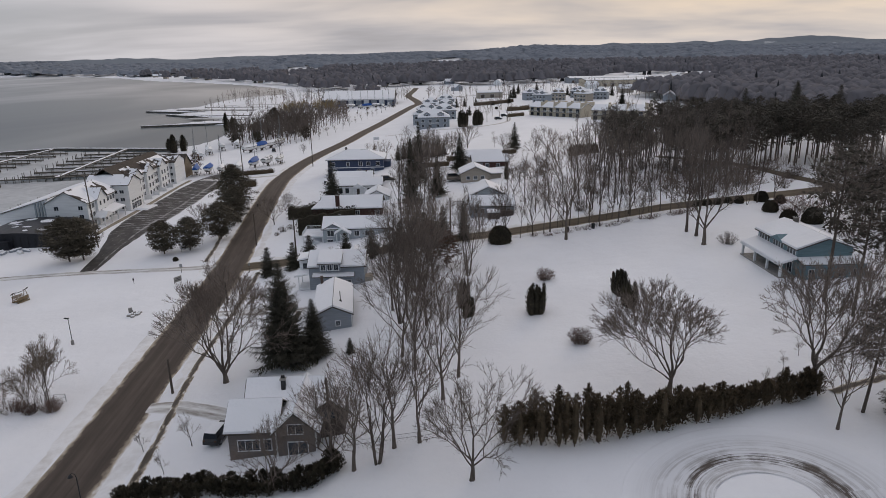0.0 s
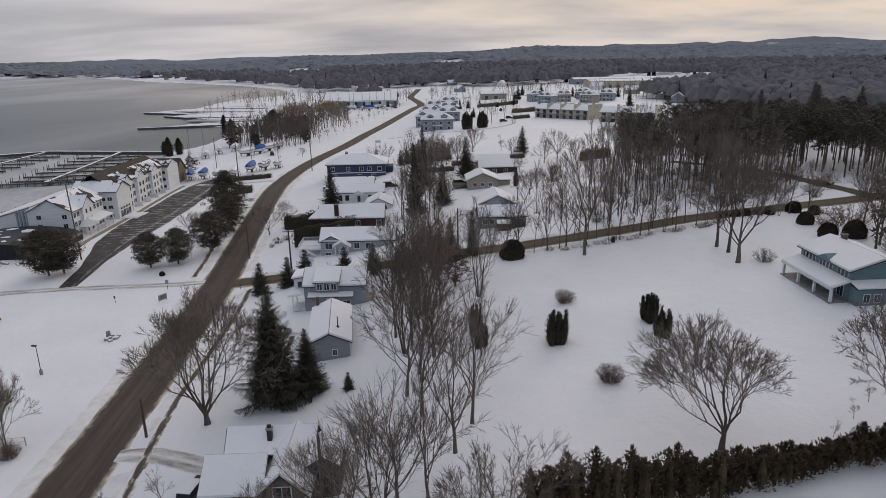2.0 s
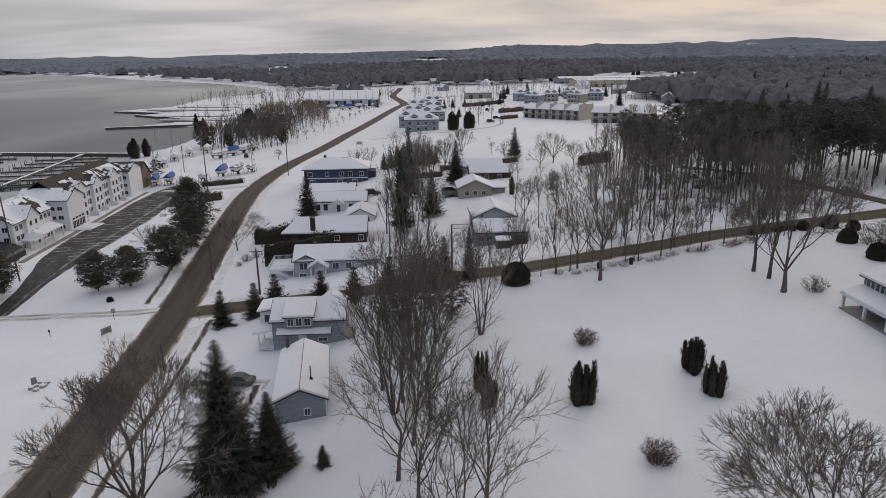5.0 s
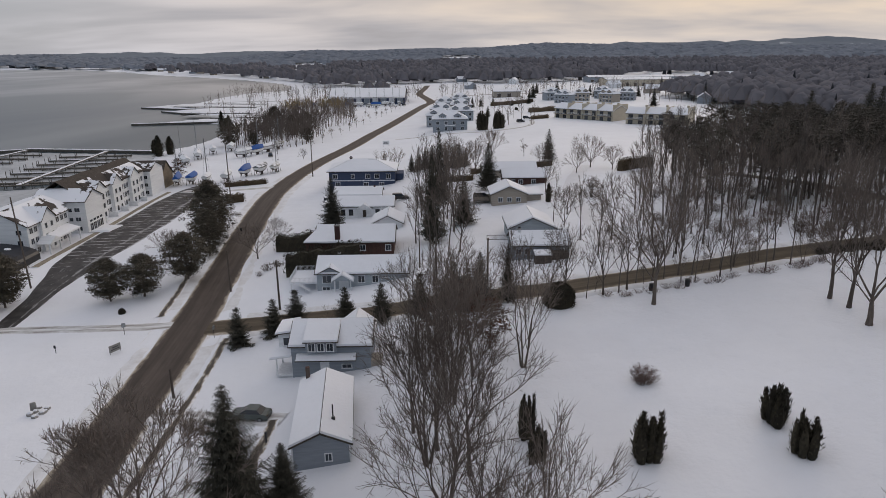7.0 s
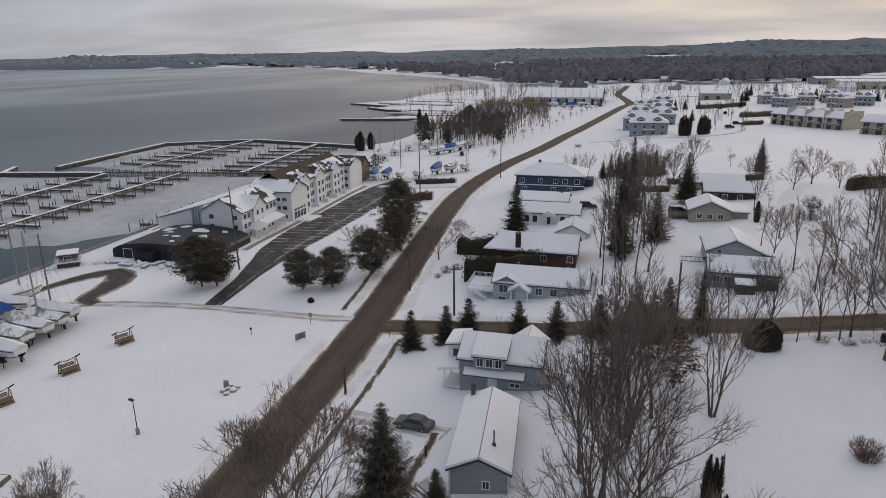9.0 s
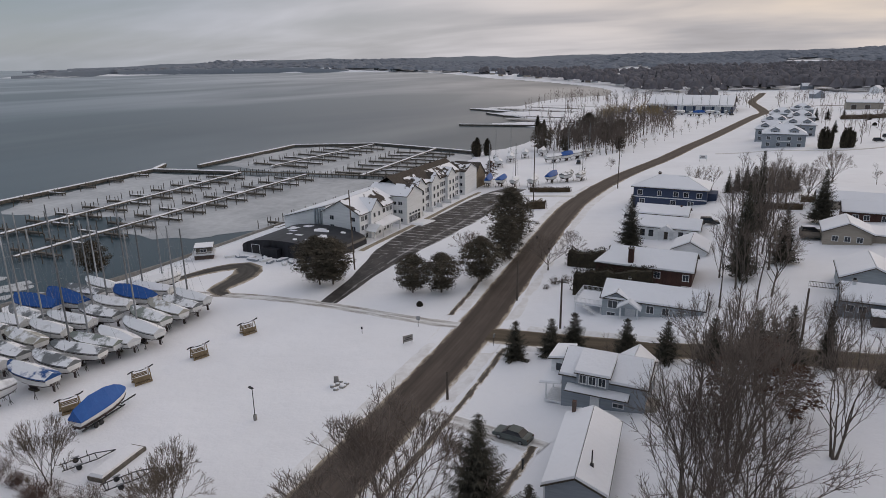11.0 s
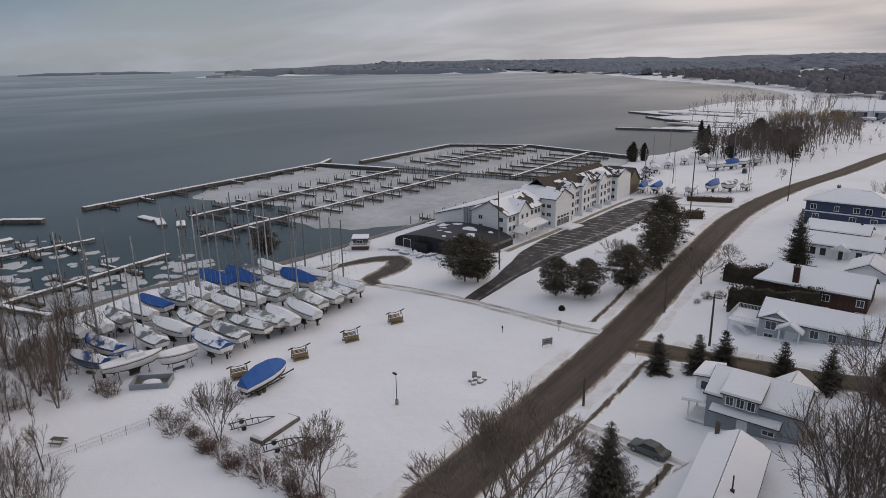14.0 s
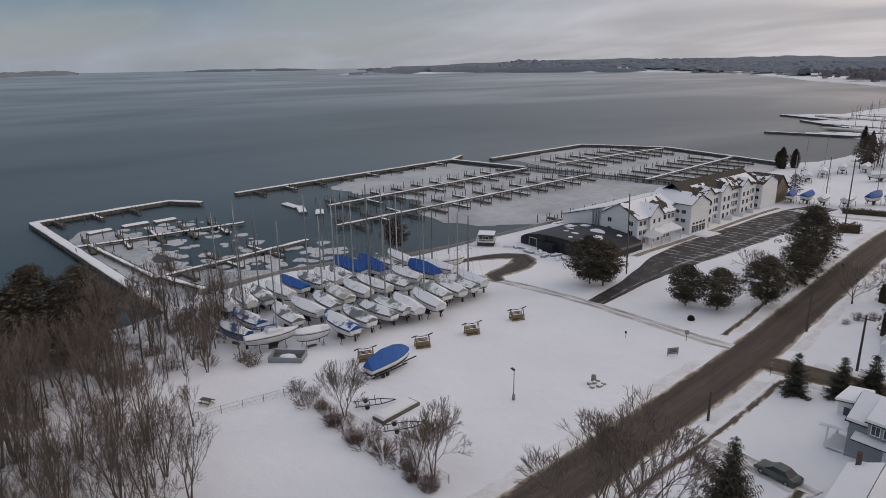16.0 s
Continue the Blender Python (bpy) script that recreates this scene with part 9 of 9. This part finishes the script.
def path_post(x, y):
    root = thing("post", x, y, gz(x, y), 0, "short dark post beside the trodden path", "post")
    part("shaft", Geo().tube((0, 0, -0.2), (0, 0, 1.25), 0.11, 0.10, 8), METAL_DARK, root)
    part("cap", Geo().box((0, 0, 1.32), (0.32, 0.32, 0.14), 0, 0.7), METAL_DARK, root)


path_post(-21.4, 112.3)
for i in range(22):
    rn = random.Random(950 + i)
    x = 24 + i * 1.7 + rn.uniform(-0.8, 0.8)
    plant("bramble", x, street_y(x) - 6.2 + rn.uniform(-1.2, 0.8), rn.uniform(0.3, 0.6), wide=rn.uniform(0.8, 1.3), label="low brown brush at the edge of the snowy field")


# ---- the far town ----
def long_building():
    b = Building("boat_hall", "long blue-grey boat hall with a white snowy roof", -57, 664, 0.6, 0, "hall")
    b.walls(-34, 33, -26, 26, -1, 5.2, NAVY_SIDING, 11.5, "x")
    b.gable_roof(-34, 33, -26, 26, 5.2, 11.5, "x", 1.0, 0.4)
    for i in range(9):
        b.door("S", -29 + i * 7.2, -26, 0, 4.6, 4.4, WHITE_WALL if i % 2 else GREY_SIDING, "hall_door")
    b.box("canopy", (0, -28, 4.8), (66, 4, 0.3), WHITE)


def condo(x, y, rz=0.0, mat=None, label="blue-grey condominium with snowy hipped roof and dormers", w=15, d=12):
    b = Building("condominium", label, x, y, gz(x, y) - 0.3, rz, "house", "condominiums")
    m = mat or GREY_SIDING
    b.walls(-w / 2, w / 2, -d / 2, d / 2, -1, 6.2, m)
    b.hip_roof(-w / 2, w / 2, -d / 2, d / 2, 6.2, 10.2, 0.6, 0.3)
    for s in (-1, 1):
        b.walls(s * w * 0.22 - 1.8, s * w * 0.22 + 1.8, -d / 2 + 0.4, 0, 6.0, 8.3, m, 9.3, "y")
        b.gable_roof(s * w * 0.22 - 1.8, s * w * 0.22 + 1.8, -d / 2 + 0.4, 0, 8.3, 9.3, "y", 0.3, 0.2)
        b.window("S", s * w * 0.22, -d / 2 + 0.4, 6.7, 1.6, 1.2, 1)
    for u in (-0.36, -0.12, 0.12, 0.36):
        for z in (0.8, 3.7):
            b.window("S", u * w, -d / 2, z, 1.5, 1.5, 1)
    b.box("balcony", (0, -d / 2 - 0.8, 3.2), (w * 0.3, 1.6, 0.25), WHITE)


def townhouse_row(x, y, rz, n, label):
    for i in range(n):
        c, s = math.cos(radians(rz)), math.sin(radians(rz))
        px, py = x + c * i * 10.4, y + s * i * 10.4
        b = Building("townhouse", label, px, py, gz(px, py) - 0.3, rz, "house", "cream townhouses")
        b.walls(-5, 5, -6, 6, -1, 5.6, CREAM_SIDING, 8.2, "x")
        b.gable_roof(-5, 5, -6, 6, 5.6, 8.2, "x", 0.5, 0.3)
        b.box("party_wall", (5.1, 0, 4.2), (0.3, 13, 9.6), CREAM_SIDING)
        b.box("balcony", (0, -7.0, 2.9), (8.4, 2.0, 0.25), WOOD_GREY)
        b.railing([(-4.2, -8), (4.2, -8)], 3.0, 0.9)
        for u in (-2.6, 2.6):
            b.window("S", u, -6, 3.1, 2.2, 2.0, 1, WOOD_GREY, "patio_door")
            b.window("S", u, -6, 0.2, 2.2, 2.0, 1, WOOD_GREY, "patio_door")
        b.box("chimney", (3.4, 0.5, 8.6), (1.2, 1.2, 2.0), CREAM_SIDING)


def flat_hall(x, y, w, d, h, mat, label):
    b = Building("warehouse", label, x, y, gz(x, y), 0, "warehouse")
    b.walls(-w / 2, w / 2, -d / 2, d / 2, -1, h, mat, h + 1.6, "x")
    b.gable_roof(-w / 2, w / 2, -d / 2, d / 2, h, h + 1.6, "x", 0.6, 0.4)
    for i in range(int(w / 9)):
        b.door("S", -w / 2 + 5 + i * 9, -d / 2, 0, 3.4, 3.4, DARK_SIDING, "loading_door")


long_building()
for x, y, w in ((8, 403, 18), (3, 436, 15), (16, 452, 15), (5, 486, 14), (19, 505, 14), (9, 545, 14), (22, 580, 14)):
    condo(x, y, 0, None, "blue-grey condominium with snowy hipped roof and dormers", w)
plant("cedar0", 24.5, 392, 2.1, 0, wide=1.0, label="tall dark rounded cedar beside the condominiums")
plant("cedar1", 33.0, 395, 2.0, 0, wide=1.0, label="tall dark rounded cedar beside the condominiums")
townhouse_row(78, 436, -52, 4, "cream townhouse with balconies and a snowy roof")
townhouse_row(106, 392, -35, 3, "cream townhouse with balconies and a snowy roof")
for x, y, rz in ((100, 556, -40), (117, 574, -12), (133, 552, -50), (152, 570, -25), (96, 590, 10), (140, 598, -30)):
    condo(x, y, rz, TAN_SIDING if x % 2 else GREY_SIDING, "dull-walled condominium with steep snowy roofs", 12, 10)
flat_hall(67, 658, 24, 16, 5, TAN_SIDING, "low tan hall with a snowy roof")
flat_hall(228, 800, 74, 34, 7, CREAM_SIDING, "long cream warehouse with a flat snowy roof")
flat_hall(250, 900, 110, 30, 6, GREY_SIDING, "distant grey hall with a snowy roof")
flat_hall(330, 700, 40, 20, 5, TAN_SIDING, "distant low hall with a snowy roof")
hedge([(44, 556), (60, 560), (78, 572)], 3.0, 2.4, "row of dark shrubs bordering a far lawn", None, 11, 0.6, 40)
hedge([(56, 432), (66, 434)], 2.2, 3.0, "dark shrubs beside a far drive", None, 12, 0.5, 40)
hedge([(62, 480), (80, 484)], 3.0, 5.0, "dark low thicket on a far lawn", None, 13, 0.5, 40)
plant("tall0", 58, 500, 0.7)
car(48, 418, 20, PAINT_DARK, "dark car parked by the far condominiums", False, "suv")
car(54, 436, 0, PAINT_DARK, "dark car parked by the far condominiums", False, "suv")
car(-24, 615, 60, PAINT_DARK, "dark car parked near the boat hall", False, "suv")
strip("far_drive", [(-2, 640), (20, 690), (60, 700), (110, 680)], 7.0, SIDE, "side road past the far halls", "road", 0.1, 4, 10)
strip("far_path", [(-20, 380), (0, 384), (30, 384), (50, 400), (56, 430)], 3.5, DRIVE, "snowy drive of the condominiums", "drive", 0.08, 4, 4)


def far_house(mat, label):
    root = thing("far_house", 0, 0, 0, 0, label, "house", "far houses")
    g = Geo()
    prof = [(-4.5, -1), (4.5, -1), (4.5, 4.2), (0, 7.4), (-4.5, 4.2)]
    g.loft([[(-6.5, y, z) for y, z in prof], [(6.5, y, z) for y, z in prof]])
    part("wall", g, mat, root)
    r = Geo()
    for s in (-1, 1):
        hexa(r, [(-7, s * 5.1, 3.9), (7, s * 5.1, 3.9), (7, 0, 7.5), (-7, 0, 7.5)][::s], (0, 0, 0.4))
    part("roof_snow", r, SNOW_ROOF, root)
    return root


def far_houses():
    rnd = random.Random(31)
    kinds = [far_house(WHITE_WALL, "white far-off house with a snowy roof"), far_house(TAN_SIDING, "tan far-off house with a snowy roof"), far_house(GREY_SIDING, "grey far-off house with a snowy roof")]
    spots = []
    while len(spots) < 95:
        r = rnd.random()
        if r < 0.45:
            x, y = rnd.uniform(170, 800), rnd.uniform(480, 1050)
        elif r < 0.75:
            t = rnd.random()
            i = int(t * 9)
            p, q = SHORE[32 + i], SHORE[33 + i]
            f = rnd.random()
            x, y = p[0] + (q[0] - p[0]) * f + rnd.uniform(20, 70), p[1] + (q[1] - p[1]) * f + rnd.uniform(20, 50)
        else:
            x, y = rnd.uniform(-200, 500), rnd.uniform(800, 1900)
        if abs(x - float(road_x(y))) < 14 or any(abs(x - a) + abs(y - b) < 26 for a, b in spots) or (150 < x < 320 and 770 < y < 925):
            continue
        spots.append((x, y))
    for i, (x, y) in enumerate(spots):
        m = pose(x, y, gz(x, y), 0, 0, rnd.uniform(-25, 25) + (90 if rnd.random() < 0.4 else 0))
        if i < 3:
            kinds[i].matrix_basis = m
        else:
            copy_thing(kinds[i % 3], m)


far_houses()
# the small harbour up the shore
dock("far_pier", "low snowy pier of the far harbour", (-146, 514), (-204, 502), 3.0, -1.2, None, 8.0, False, True)
dock("far_pier", "low snowy pier of the far harbour", (-190, 612), (-256, 645), 3.0, -1.2, None, 8.0, False, True)
dock("far_pier", "dark pile pier far along the shore", (-176, 566), (-222, 603), 3.0, -1.2, None, 8.0, False, True)
for i in range(14):
    rn = random.Random(600 + i)
    boat(-112 + i * 6.5 + rn.uniform(-1.5, 1.5), 612 + rn.uniform(-8, 12), rn.uniform(0, 360), ("white", "grey", "blue", "white")[i % 4], 8.6, 13)
grove("spit_trees", "scattered leafless trees on the far spit", 30, (-215, -120, 560, 800), 320, 8, lambda x, y: bool(inside(x, y, SHORE)))
scatter(("spruce0", "spruce1"), 14, (60, 330, 470, 760), 322, 0.55, 0.9, lambda x, y: not (90 < x < 165 and 535 < y < 605), 12)
grove("town_trees", "leafless trees among the far buildings", 420, (36, 420, 400, 760), 323, 4.5, lambda x, y: x > 36 + (y - 400) * 0.12 and not (60 < x < 165 and 370 < y < 610) and not (185 < x < 310 and 770 < y < 925))
grove("garden_trees", "leafless garden trees between the condominiums", 46, (-4, 48, 410, 620), 329, 7, lambda x, y: x > float(road_x(y)) + 14, 0.45, 0.7)
scatter(("spruce0", "spruce1", "yew"), 7, (28, 75, 450, 620), 330, 0.4, 0.7, None, 8)
# iced inner basins and clutter of the far harbour
for pts, w in (([(-232, 655), (-190, 643), (-150, 634)], 13.0), ([(-186, 556), (-150, 550), (-126, 552)], 10.0), ([(-205, 690), (-170, 700), (-140, 690)], 12.0)):
    strip("iced_basin", pts, w, ICE, "grey iced basin of the far harbour", "ice", 0.06, 3, 8)
for x0, y0, x1, y1 in ((-226, 640, -150, 622), (-196, 574, -140, 568), (-210, 672, -150, 660), (-160, 530, -120, 536)):
    dock("far_pier", "dark timber dock of the far harbour dusted with snow", (x0, y0), (x1, y1), 2.2, -0.5, None, 7.0, True, False)
grove("spit_trees", "row of leafless trees behind the far harbour", 46, (-214, -110, 700, 830), 333, 5, lambda x, y: bool(inside(x, y, SHORE)), 0.6, 0.95)
grove("spit_trees", "scattered leafless trees round the far harbour", 22, (-150, -100, 520, 640), 334, 8, lambda x, y: bool(inside(x, y, SHORE)), 0.5, 0.8)
scatter(("spruce0", "spruce1"), 8, (70, 175, 540, 640), 335, 0.5, 0.9, lambda x, y: y > 606, 7)
